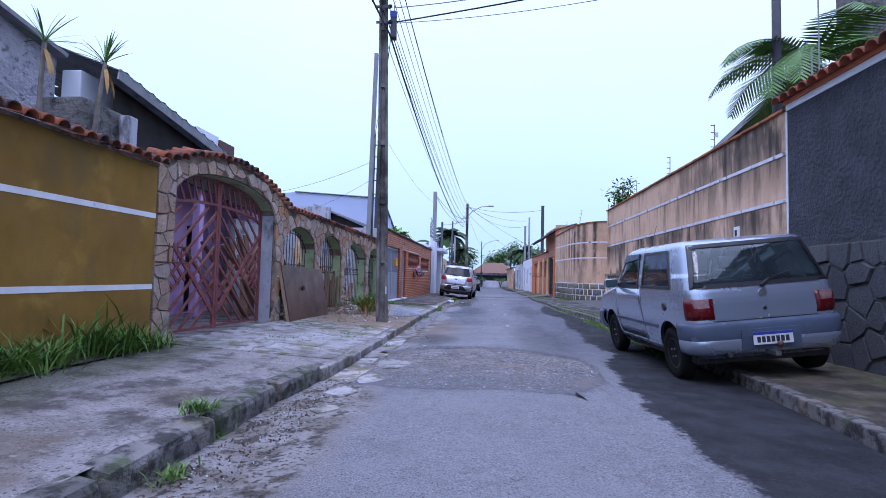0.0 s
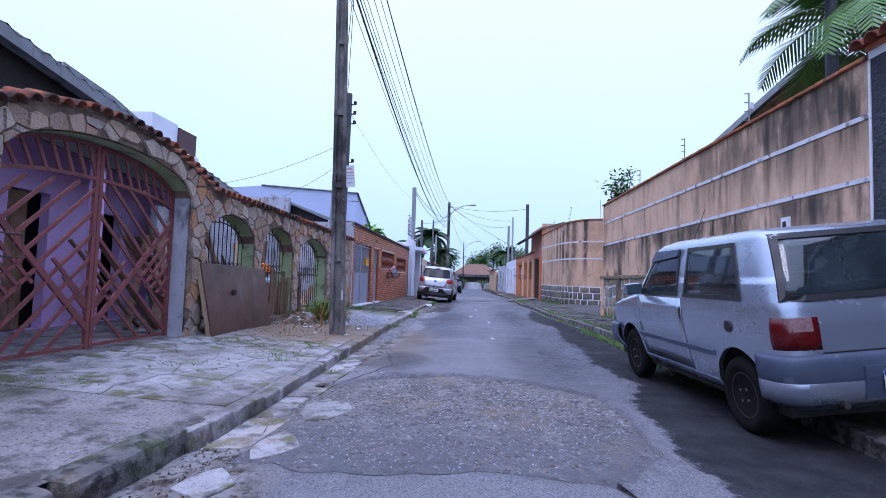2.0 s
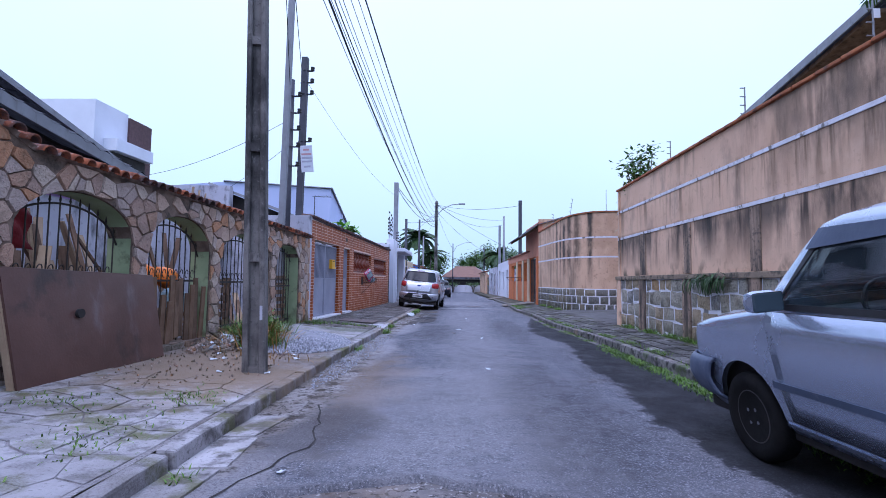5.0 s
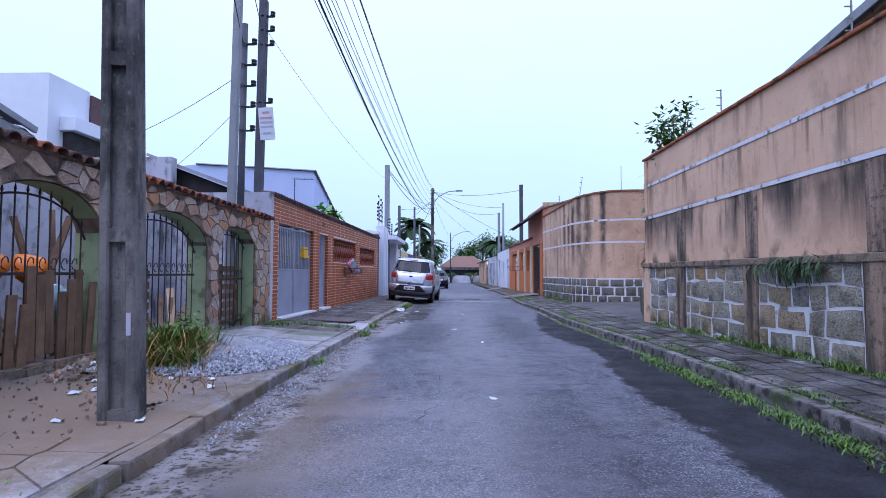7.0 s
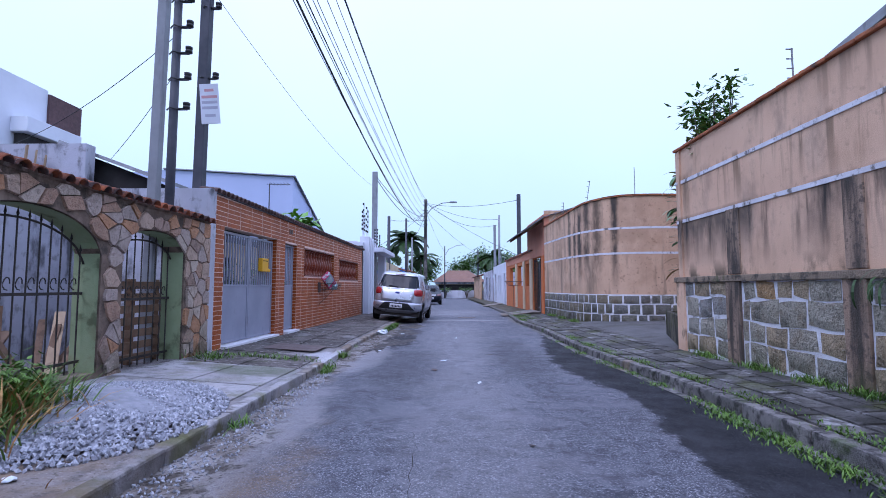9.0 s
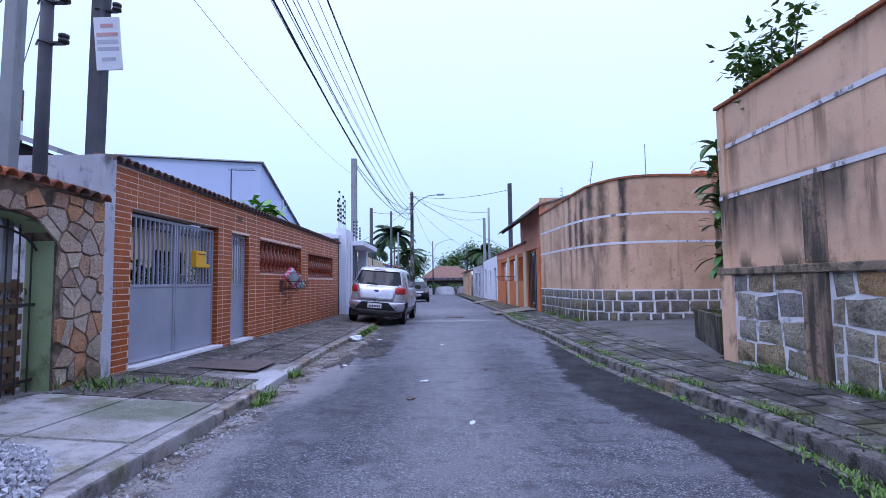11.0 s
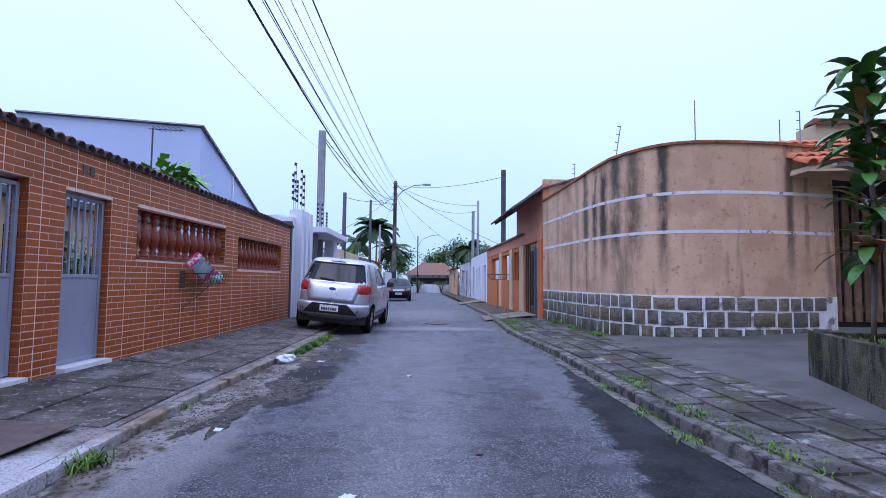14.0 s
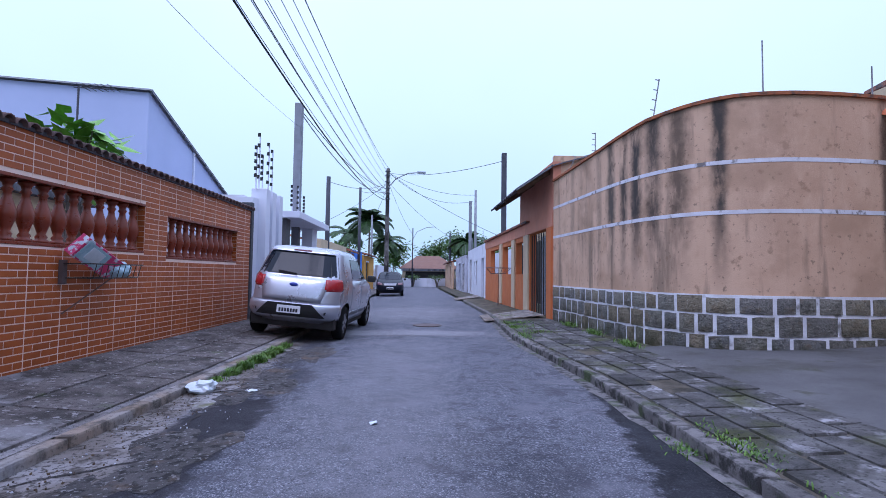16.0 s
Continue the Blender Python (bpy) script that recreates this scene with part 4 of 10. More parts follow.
def roman_tile(length=0.30, r=0.075, taper=0.8, seg=6):
    """One half-round clay tile lying along x, open below."""
    bm = bmesh.new()
    rows = []
    for x, k in ((0, 1.0), (length, taper)):
        for t, th in ((r * k, 0), (r * k - 0.014, 1)):
            rows.append([bm.verts.new((x, t * math.cos(math.pi * i / seg), t * math.sin(math.pi * i / seg))) for i in range(seg + 1)])
    o0, i0, o1, i1 = rows
    for i in range(seg):
        bm.faces.new((o0[i], o1[i], o1[i + 1], o0[i + 1]))
        bm.faces.new((i0[i + 1], i1[i + 1], i1[i], i0[i]))
        bm.faces.new((o0[i + 1], i0[i + 1], i0[i], o0[i]))
        bm.faces.new((i1[i + 1], o1[i + 1], o1[i], i1[i]))
    return bm


def tile_mesh(name, material, **k):
    bm = roman_tile(**k)
    me = bpy.data.meshes.new(name)
    bm.to_mesh(me)
    bm.free()
    me.materials.append(material)
    for p in me.polygons:
        p.use_smooth = True
    return me


def piece(name, me, parent, m):
    ob = new(name, me)
    ob.parent = parent
    ob.matrix_basis = parent.matrix_basis.inverted() @ m
    return ob


rng = random.Random(7)

# ---- ochre garden wall (nearest, by the start) ----
OCH = Line((-4.12, -8.0), (-4.07, 5.78), -1)
ochre = tagged(part("wall_1", wall_mesh(OCH, 0.18, 0.05, flat(2.40), []), m_ochre), "ochre yellow rendered garden wall with two white stripes", "wall", kind="structure")
for z0, z1 in ((0.885, 0.945), (1.755, 1.815)):
    bm = bmesh.new()
    box(bm, 0, OCH.length, -0.006, 0.004, z0, z1, m=OCH.m(0))
    part("stripe", bm, m_white, ochre, "white painted stripe")
me_tile = tile_mesh("roof_tile", m_tile)
cope = empty("tile_coping", "row of weathered clay tiles capping the ochre wall", "coping", kind="structure")
for i in range(48):
    s = OCH.length - 0.09 - i * 0.165
    piece("roof_tile", me_tile, cope, OCH.m(s, -0.16, 2.42 + rng.uniform(-0.008, 0.008)) @ pose(0, 0, 0, 0, -13 + rng.uniform(-3, 3), 90 + rng.uniform(-4, 4)))
part("mortar_bed", box(bmesh.new(), 0, OCH.length, -0.02, 0.2, 2.40, 2.44, m=OCH.m(0)), m_claymortar, cope)

# ---- stone clad wall with a gateway and arches ----
STN = Line((-4.09, 5.80), (-3.385, 16.64), -1)


def sy(y):
    return STN.s(y)


gate_a, gate_b = sy(6.13), sy(8.86)
HOLES = [(gate_a, gate_b, 0.2, arch(gate_a, gate_b, 2.14, 0.44))]
for y0, y1, spring, rise, sill in ((9.24, 10.76, 1.62, 0.45, 0.30), (11.02, 12.44, 1.56, 0.48, 0.30), (12.74, 14.50, 1.50, 0.48, 0.28)):
    HOLES.append((sy(y0), sy(y1), sill, arch(sy(y0), sy(y1), spring, rise)))
HOLES.append((sy(14.82), sy(16.02), 0.2, arch(sy(14.82), sy(16.02), 1.66, 0.26)))


def stone_top(s):
    c = (gate_a + gate_b) / 2
    hump = 2.36 + 0.46 * max(0, 1 - ((s - c) / 1.9) ** 2)
    rest = interp(((0, 2.52), (sy(7.0), 2.50), (sy(9.0), 2.36), (sy(11.4), 2.31), (sy(16.6), 2.16)), s)
    return max(rest, hump if abs(s - c) < 1.9 else 0)


stone_wall = tagged(part("wall_2", wall_mesh(STN, 0.30, 0.05, stone_top, HOLES), m_claymortar), "garden wall clad in pink and grey flagstones with arched openings", "wall", kind="structure")
# pale green render on the reveals of the arches
for i, h in enumerate(HOLES):
    bm = bmesh.new()
    ss = steps(h[0] + 0.012, h[1] - 0.012, 0.06)
    prev = None
    arcs = [[(s, h[3](s) - 0.012) for s in ss], [(ss[0], h[2]), (ss[0], h[3](ss[0]) - 0.012)], [(ss[-1], h[3](ss[-1]) - 0.012), (ss[-1], h[2])]]
    for k, path in enumerate(arcs):
        bm = bmesh.new()
        vs = [(bm.verts.new(STN.at(s, 0.015, z)), bm.verts.new(STN.at(s, 0.315, z))) for s, z in path]
        for a, b in zip(vs, vs[1:]):
            bm.faces.new((a[0], b[0], b[1], a[1]))
        grey = i == 0 and k
        part("reveal", bm, m_whitewash if grey else m_green, stone_wall, "bare grey rendered reveal" if grey else "pale green rendered reveal")


def push_out(s, z):
    """Moves a point that lies in an opening to that opening's rim."""
    for h in HOLES:
        if h[0] < s < h[1] and h[2] < z < h[3](s):
            options = [(s - h[0], (h[0], z)), (h[1] - s, (h[1], z)), (z - h[2], (s, h[2])), (h[3](s) - z, (s, h[3](s)))]
            return min(options)[1]
    return (s, z)


clad = []
for c, poly in cells(scatter(random.Random(3), (0, 0.12), (STN.length, 2.9), 0.185, 0.62), (0, 0.12), (STN.length, 2.9)):
    if c[1] > stone_top(c[0]) - 0.03 or any(h[0] < c[0] < h[1] and h[2] < c[1] < h[3](c[0]) for h in HOLES):
        continue
    q = [push_out(*p) for p in inset(poly, 0.009)]
    q = [(min(max(s, 0.005), STN.length - 0.005), min(z, stone_top(s) - 0.01)) for s, z in q]
    clad.append((c, q))

# tiles along its top
cope2 = empty("tile_coping", "row of old clay tiles on the flagstone wall", "coping", kind="structure")
s = 0.05
while s < STN.length:
    piece("roof_tile", me_tile, cope2, STN.m(s, -0.10, stone_top(s) + 0.01 + rng.uniform(-0.01, 0.01)) @ pose(0, 0, 0, rng.uniform(-6, 6), -14 + rng.uniform(-4, 4), 90 + rng.uniform(-6, 6)))
    s += 0.165
bm = bmesh.new()
ss = steps(0, STN.length, 0.12)
for a, b in zip(ss, ss[1:]):
    bar(bm, STN.at(a, 0.14, stone_top(a) + 0.03), STN.at(b, 0.14, stone_top(b) + 0.03), 0.30, 0.06)
part("mortar_bed", bm, m_claymortar, cope2)

# ---- brick wall with gate, door and baluster openings ----
BRK = Line((-3.435, 16.84), (-3.03, 27.80), -1)


def by(y):
    return BRK.s(y)


BH = [(by(17.21), by(19.47), 0.2, flat(2.19)), (by(19.94), by(20.70), 0.2, flat(2.16)), (by(21.22), by(23.92), 1.46, flat(2.15)), (by(24.50), by(27.12), 1.40, flat(2.06))]
brick_wall = tagged(part("wall_3", wall_mesh(BRK, 0.22, 0.05, lambda s: 2.68 - 0.012 * s, BH, step=1.0), m_joint), "orange brick-tiled garden wall with pale joints", "wall", kind="structure")
part("end_post", B(0, 0.2, -0.05, 0.24, 0.1, 2.72, 0.01, BRK.m(-0.20)), m_whitewash, brick_wall, "stained white end post")
cope3 = empty("tile_coping", "dark weathered clay tiles capping the brick wall", "coping", kind="structure")
me_tile3 = tile_mesh("dark_tile", M("dark_roof_tile", (0.075, 0.045, 0.045), (0.14, 0.08, 0.07), 5.0, 0.85, (((0.03, 0.03, 0.03), 5.0, 0.5, 0.65, 0.7),), 0.4, 60.0, rand=0.3))
s = 0.0
while s < BRK.length:
    piece("roof_tile", me_tile3, cope3, BRK.m(s, -0.08, 2.685 - 0.012 * s) @ pose(0, 0, 0, 0, -9 + rng.uniform(-2, 2), 90 + rng.uniform(-2, 2)))
    s += 0.152
part("mortar_bed", B(0, BRK.length, -0.03, 0.25, 0, 0.04, m=BRK.m(0, 0, 2.68) @ pose(0, 0, 0, 0, 0.69, 0)), m_roofedge, cope3)

# ---- right hand garden wall: dark stretch, then stained peach with stone panels ----
DRK = Line((4.62, -8.0), (4.405, 7.62), 1)
dark_wall = tagged(part("wall_4", wall_mesh(DRK, 0.2, 0.05, flat(3.70), []), m_darkwall), "charcoal roughcast wall with a white frame above rubble stone", "wall", kind="structure")
part("white_band", B(0, DRK.length, -0.012, 0.1, 3.69, 3.78, m=DRK.m(0)), m_white, dark_wall)
part("white_band", B(DRK.length - 0.02, DRK.length + 0.01, -0.012, 0.02, 1.68, 3.68, m=DRK.m(0)), m_white, dark_wall)
part("stone_backing", B(0, DRK.length, -0.05, 0.01, 0.05, 1.66, m=DRK.m(0)), m_darkmortar, dark_wall)
cope4 = empty("tile_coping", "red clay tiles capping the charcoal wall", "coping", kind="structure")
me_tile4 = tile_mesh("red_tile", M("red_roof_tile", (0.30, 0.075, 0.035), (0.20, 0.055, 0.035), 5.0, 0.85, (((0.045, 0.03, 0.03), 4.0, 0.5, 0.65, 0.7),), 0.4, 60.0, rand=0.25), r=0.10, length=0.4)
for i in range(34):
    piece("roof_tile", me_tile4, cope4, DRK.m(DRK.length - 0.05 - i * 0.2, -0.18, 3.79) @ pose(0, 0, 0, 0, -16, 90))
part("mortar_bed", B(0, DRK.length, -0.05, 0.25, 3.78, 3.83, m=DRK.m(0)), m_newtile, cope4)

PCH = Line((4.405, 7.62), (4.25, 17.82), 1)


def py(y):
    return PCH.s(y)


peach = tagged(part("wall_5", wall_mesh(PCH, 0.22, 0.05, lambda s: 3.70 - 0.016 * s, [], step=0.5), m_peach), "tall peach rendered wall streaked with black mildew", "wall", kind="structure")
for zc, dz in ((2.99, 0.0085), (2.29, 0.006)):
    n = 9
    for i in range(n):
        a, b = PCH.length * i / n, PCH.length * (i + 1) / n
        bm = bmesh.new()
        bar(bm, PCH.at(a, -0.004, zc + 0.08 - dz * a), PCH.at(b, -0.004, zc + 0.08 - dz * b), 0.018, 0.055)
        part("white_band", bm, m_band, peach, "flaking white painted band")
part("ledge", B(py(8.2), PCH.length + 0.05, -0.07, 0.02, -0.045, 0.045, 0.012, PCH.m(0, 0, 1.335) @ pose(0, 0, 0, 0, 0.1, 0)), m_ledge, peach, "weathered concrete ledge")
for y0, y1 in ((17.56, 17.82), (15.98, 16.32), (13.92, 14.22), (11.90, 12.18), (9.9, 10.18), (7.62, 7.9)):
    part("pilaster", B(py(y0), py(y1), -0.055, 0.02, 0.05, 1.292, 0.01, PCH.m(0)), m_peach if y0 > 17 else m_pilaster, peach)
    part("pilaster", B(py(y0) + 0.02, py(y1) - 0.02, -0.02, 0.02, 1.38, 2.30, 0.008, PCH.m(0)), m_pilaster, peach) if 11 < y0 < 17 else None
part("stone_backing", B(py(8.2), PCH.length - 0.02, -0.022, 0.01, 0.05, 1.31, m=PCH.m(0)), m_mortar, peach)
cope5 = empty("wall_cap", "orange tile cap on the peach wall", "coping", kind="structure")
n = 26
for i in range(n):
    a, b = PCH.length * i / n, PCH.length * (i + 1) / n - 0.008
    part("cap_tile", B(a, b, -0.05, 0.27, 0, 0.045, 0.012, PCH.m(0, 0, 3.70 - 0.016 * (a + b) / 2)), m_cap, cope5)
# returning end of the peach wall
RET = Line((4.25, 17.82), (8.4, 18.4), 1)
RET.n = Vector((-0.14, -0.99, 0)).normalized()
ret = tagged(part("wall_6", wall_mesh(RET, 0.2, 0.05, flat(3.53), []), m_peach), "peach rendered return wall at the driveway", "wall", kind="structure")

# ---- curved peach wall ----
CURVE = [(4.02, 29.0), (4.12, 27.6), (4.22, 26.2), (4.36, 25.1), (4.58, 24.4), (4.88, 23.92), (5.25, 23.65), (5.75, 23.47), (6.4, 23.42), (7.2, 23.48), (7.8, 23.58), (8.36, 23.68)]


def curve_at(t, d=0.0):
    """Point on the curved wall's face; t counts the table's rows; d is out towards the street."""
    i = min(int(t), len(CURVE) - 2)
    f = t - i
    p = [Vector(CURVE[max(0, min(len(CURVE) - 1, i + k))]) for k in (-1, 0, 1, 2)]
    q = 0.5 * ((2 * p[1]) + (p[2] - p[0]) * f + (2 * p[0] - 5 * p[1] + 4 * p[2] - p[3]) * f * f + (3 * p[1] - p[0] - 3 * p[2] + p[3]) * f ** 3)
    e = 0.01
    if d:
        r = curve_at(min(t + e, len(CURVE) - 1.0)) - curve_at(max(t - e, 0.0))
        nn = Vector((r.y, -r.x)).normalized()
        if nn.dot(Vector((-0.75, -0.65))) < 0:
            nn = -nn
        q = q + nn * d
    return q


CT = [0.1 * i for i in range(0, 10 * (len(CURVE) - 1) + 1)]


def curve_z(t):
    return interp(((0, 3.56), (2, 3.66), (3.5, 3.78), (6, 3.83), (11, 3.80)), t)


def curved_strip(z0, z1, d0, d1, t0=0.0, t1=99.0):
    bm = bmesh.new()
    rows = []
    for t in CT:
        if t0 <= t <= t1:
            a, b = curve_at(t, d0), curve_at(t, d1)
            u, v = (z0(t), z1(t)) if callable(z0) else (z0, z1)
            rows.append([bm.verts.new((*b, u)), bm.verts.new((*b, v)), bm.verts.new((*a, v)), bm.verts.new((*a, u))])
    for r, q in zip(rows, rows[1:]):
        for i in range(4):
            bm.faces.new((r[i], r[(i + 1) % 4], q[(i + 1) % 4], q[i]))
    bm.faces.new(rows[0])
    bm.faces.new(rows[-1][::-1])
    bmesh.ops.recalc_face_normals(bm, faces=bm.faces)
    return bm


curved = tagged(part("wall_7", curved_strip(lambda t: 0.0, curve_z, -0.2, 0.001), m_peach2, smooth=False), "curved peach corner wall with two white stripes", "wall", kind="structure")
for z in (2.90, 2.17):
    part("white_band", curved_strip(lambda t: z - 0.03, lambda t: z + 0.03, -0.01, 0.006), m_band, curved, "white painted band")
part("stone_backing", curved_strip(lambda t: 0.0, lambda t: 0.98, -0.01, 0.012), m_mortar, curved)
part("cap", curved_strip(curve_z, lambda t: curve_z(t) + 0.05, -0.23, 0.04), m_cap, curved, "thin orange cap")

# ---- gateway: red steel gate in two leaves ----
GH = HOLES[0]


def gate_leaf(s0, s1, flip):
    leaf = empty("gate_leaf", "rust-red steel gate leaf of diagonal slats", "gate", "gateway leaves", at=STN.at((s0 + s1) / 2, 0.25, 0.2))
    inv = Matrix.Translation(-leaf.location)
    w, z0 = s1 - s0, 0.27

    def top(s):
        return GH[3](s) - 0.05

    def rail(s):
        return min(top(s) - 0.03, 1.94 + 0.22 * math.sqrt(max(0, 1 - ((2 * s - GH[0] - GH[1]) / (GH[1] - GH[0])) ** 2)))

    def P(u, v, d=0.25):
        s = s1 - u * w if flip else s0 + u * w
        return STN.at(s, d, z0 + v * 1.72)

    def piece_bar(name, p, q, w0=0.038, h0=0.022):
        bm = bmesh.new()
        bar(bm, p, q, w0, h0, up=STN.n)
        bmesh.ops.transform(bm, matrix=inv, verts=bm.verts)
        part(name, bm, m_redgate, leaf)

    sa, sb = s0 + 0.02, s1 - 0.02
    piece_bar("stile", STN.at(sa, 0.25, z0 - 0.03), STN.at(sa, 0.25, top(sa)), 0.05, 0.04)
    piece_bar("stile", STN.at(sb, 0.25, z0 - 0.03), STN.at(sb, 0.25, top(sb)), 0.05, 0.04)
    ss = steps(sa, sb, 0.16)
    for f, nm in ((rail, "rail"), (top, "head")):
        bm = bmesh.new()
        for a, b in zip(ss, ss[1:]):
            bar(bm, STN.at(a, 0.25, f(a)), STN.at(b, 0.25, f(b)), 0.04, 0.045, up=STN.n)
        bmesh.ops.transform(bm, matrix=inv, verts=bm.verts)
        part(nm, bm, m_redgate, leaf)
    piece_bar("foot_rail", P(0, 0), P(1, 0))
    for i in range(8):
        a = sa + (i + 0.2) * (sb - sa) / 8
        b = min(sb, a + (sb - sa) / 9)
        piece_bar("slat", STN.at(a, 0.25, top(a)), STN.at(b, 0.25, rail(b)), 0.035, 0.02)

    def hit(u, v, du, dv):
        """Walks along a slope until it leaves the leaf."""
        t = []
        if du > 0: t.append((1 - u) / du)
        if du < 0: t.append(-u / du)
        if dv > 0: t.append(((rail(s0 + u * w) - z0) / 1.72 - v) / dv)
        if dv < 0: t.append(-v / dv)
        k = max(0, min(t))
        return u + du * k, v + dv * k

    d0, d1 = (0.0, 0.90), (1.0, 0.10)
    piece_bar("main_brace", P(*d0), P(*d1), 0.06, 0.03)
    for i in range(8):                                    # slats rising from the brace
        k = 0.08 + i * 0.10
        u, v = d0[0] + k, d0[1] - 0.80 * k
        piece_bar("slat", P(u, v), P(*hit(u, v, 1.0, 0.72)))
    for i in range(4):                                    # short slats set against them
        u, v = 0.62 + i * 0.11, 0.46 - i * 0.11
        piece_bar("slat", P(u, v + 0.10), P(*hit(u, v + 0.10, 1.0, -0.80)))
    for i in range(5):                                    # slats beside the brace, above the elbow
        v = 0.78 - i * 0.105
        e = max(0.06, 0.46 - i * 0.095)
        piece_bar("slat", P(0, v), P(e, v - 0.80 * e))
    for i in range(6):                                    # lower slats, sloping the other way
        k = 0.40 + i * 0.095
        u, v = d0[0] + k, d0[1] - 0.80 * k
        piece_bar("slat", P(u, v), P(*hit(u, v, -1.0, -0.72)))
    return leaf


mid = (GH[0] + GH[1]) / 2
gate_leaf(GH[0] + 0.03, mid - 0.01, False)
gate_leaf(mid + 0.01, GH[1] - 0.03, True)
# rusty letter basket on the pillar
lb = empty("letter_basket", "rusty wire basket fixed to the stone pillar", "basket", at=STN.at(0.2, -0.1, 1.3))
for z in (1.42, 1.22):
    for pq in (((0.02, -0.02), (0.02, -0.2)), ((0.02, -0.2), (0.42, -0.2)), ((0.42, -0.2), (0.42, -0.02))):
        bm = R(STN.at(*pq[0], z), STN.at(*pq[1], z), 0.008, seg=6)
        bmesh.ops.transform(bm, matrix=Matrix.Translation(-lb.location), verts=bm.verts)
        part("wire", bm, m_rust, lb)
for i in range(6):
    bm = R(STN.at(0.02 + i * 0.08, -0.2, 1.20), STN.at(0.02 + i * 0.08, -0.2, 1.46), 0.006, seg=6)
    bmesh.ops.transform(bm, matrix=Matrix.Translation(-lb.location), verts=bm.verts)
    part("wire", bm, m_rust, lb)

# brown steel sheet leaning over the first arch
pan = empty("steel_panel", "brown steel sheet leaning against the arch", "sheet", at=STN.at(sy(10.15), -0.1, 0.2))
inv = Matrix.Translation(-pan.location)
q = [STN.at(sy(9.12), -0.26, 0.17), STN.at(sy(11.15), -0.20, 0.14), STN.at(sy(11.08), -0.03, 1.22), STN.at(sy(9.08), -0.04, 1.27)]
bm = prism(bmesh.new(), q, -STN.n * 0.02)
bmesh.ops.transform(bm, matrix=inv, verts=bm.verts)
part("sheet", bm, m_rust, pan)
c = (q[0] + q[1] + q[2] + q[3]) / 4 + Vector((0, -0.25, 0.12))
bm = R(c - STN.n * 0.0, c - STN.n * 0.035, 0.045, seg=16)
bmesh.ops.transform(bm, matrix=inv, verts=bm.verts)
part("lock_hole", bm, m_void, pan)
bm = bar(bmesh.new(), q[0] + STN.n * 0.03, q[3] + STN.n * 0.03, 0.045, 0.05)
bmesh.ops.transform(bm, matrix=inv, verts=bm.verts)
part("edge_board", bm, m_palewood, pan, "ochre wooden edge board")

# iron grilles in the arches
for hi, h in enumerate(HOLES[1:], 1):
    g = empty("window_grille", "black iron grille with scrolls and spear tips in an arch", "grille", "arch grilles", at=STN.at((h[0] + h[1]) / 2, 0.2, h[2]))
    inv = Matrix.Translation(-g.location)
    n = max(5, round((h[1] - h[0]) / 0.13))
    for i in range(n):
        s = h[0] + (i + 0.5) * (h[1] - h[0]) / n
        bm = R(STN.at(s, 0.2, h[2]), STN.at(s, 0.2, h[3](s) - 0.09), 0.008, seg=6)
        rod(bm, STN.at(s, 0.2, h[3](s) - 0.09), STN.at(s, 0.2, h[3](s) - 0.02), 0.014, 0.001, seg=6)
        bmesh.ops.transform(bm, matrix=inv, verts=bm.verts)
        part("spear_bar", bm, m_black_iron, g)
        if i < n - 1:
            s2 = s + 0.5 * (h[1] - h[0]) / n
            zc = h[2] + 0.95
            bm = tube(bmesh.new(), [STN.at(s2 + 0.05 * math.cos(a) * (0.5 + a / 9), 0.2, zc + 0.06 * math.sin(a)) for a in [k * 0.6 for k in range(9)]], 0.006, 5)
            bmesh.ops.transform(bm, matrix=inv, verts=bm.verts)
            part("scroll", bm, m_black_iron, g)
    for z in (h[2] + 0.12, h[2] + 0.85):
        bm = bar(bmesh.new(), STN.at(h[0], 0.2, z), STN.at(h[1], 0.2, z), 0.012, 0.03)
        bmesh.ops.transform(bm, matrix=inv, verts=bm.verts)
        part("cross_rail", bm, m_black_iron, g)
    ss = steps(h[0] + 0.01, h[1] - 0.01, 0.1)
    bm = tube(bmesh.new(), [STN.at(s, 0.2, h[3](s) - 0.12) for s in ss], 0.012, 6)
    bmesh.ops.transform(bm, matrix=inv, verts=bm.verts)
    part("arched_rail", bm, m_black_iron, g)

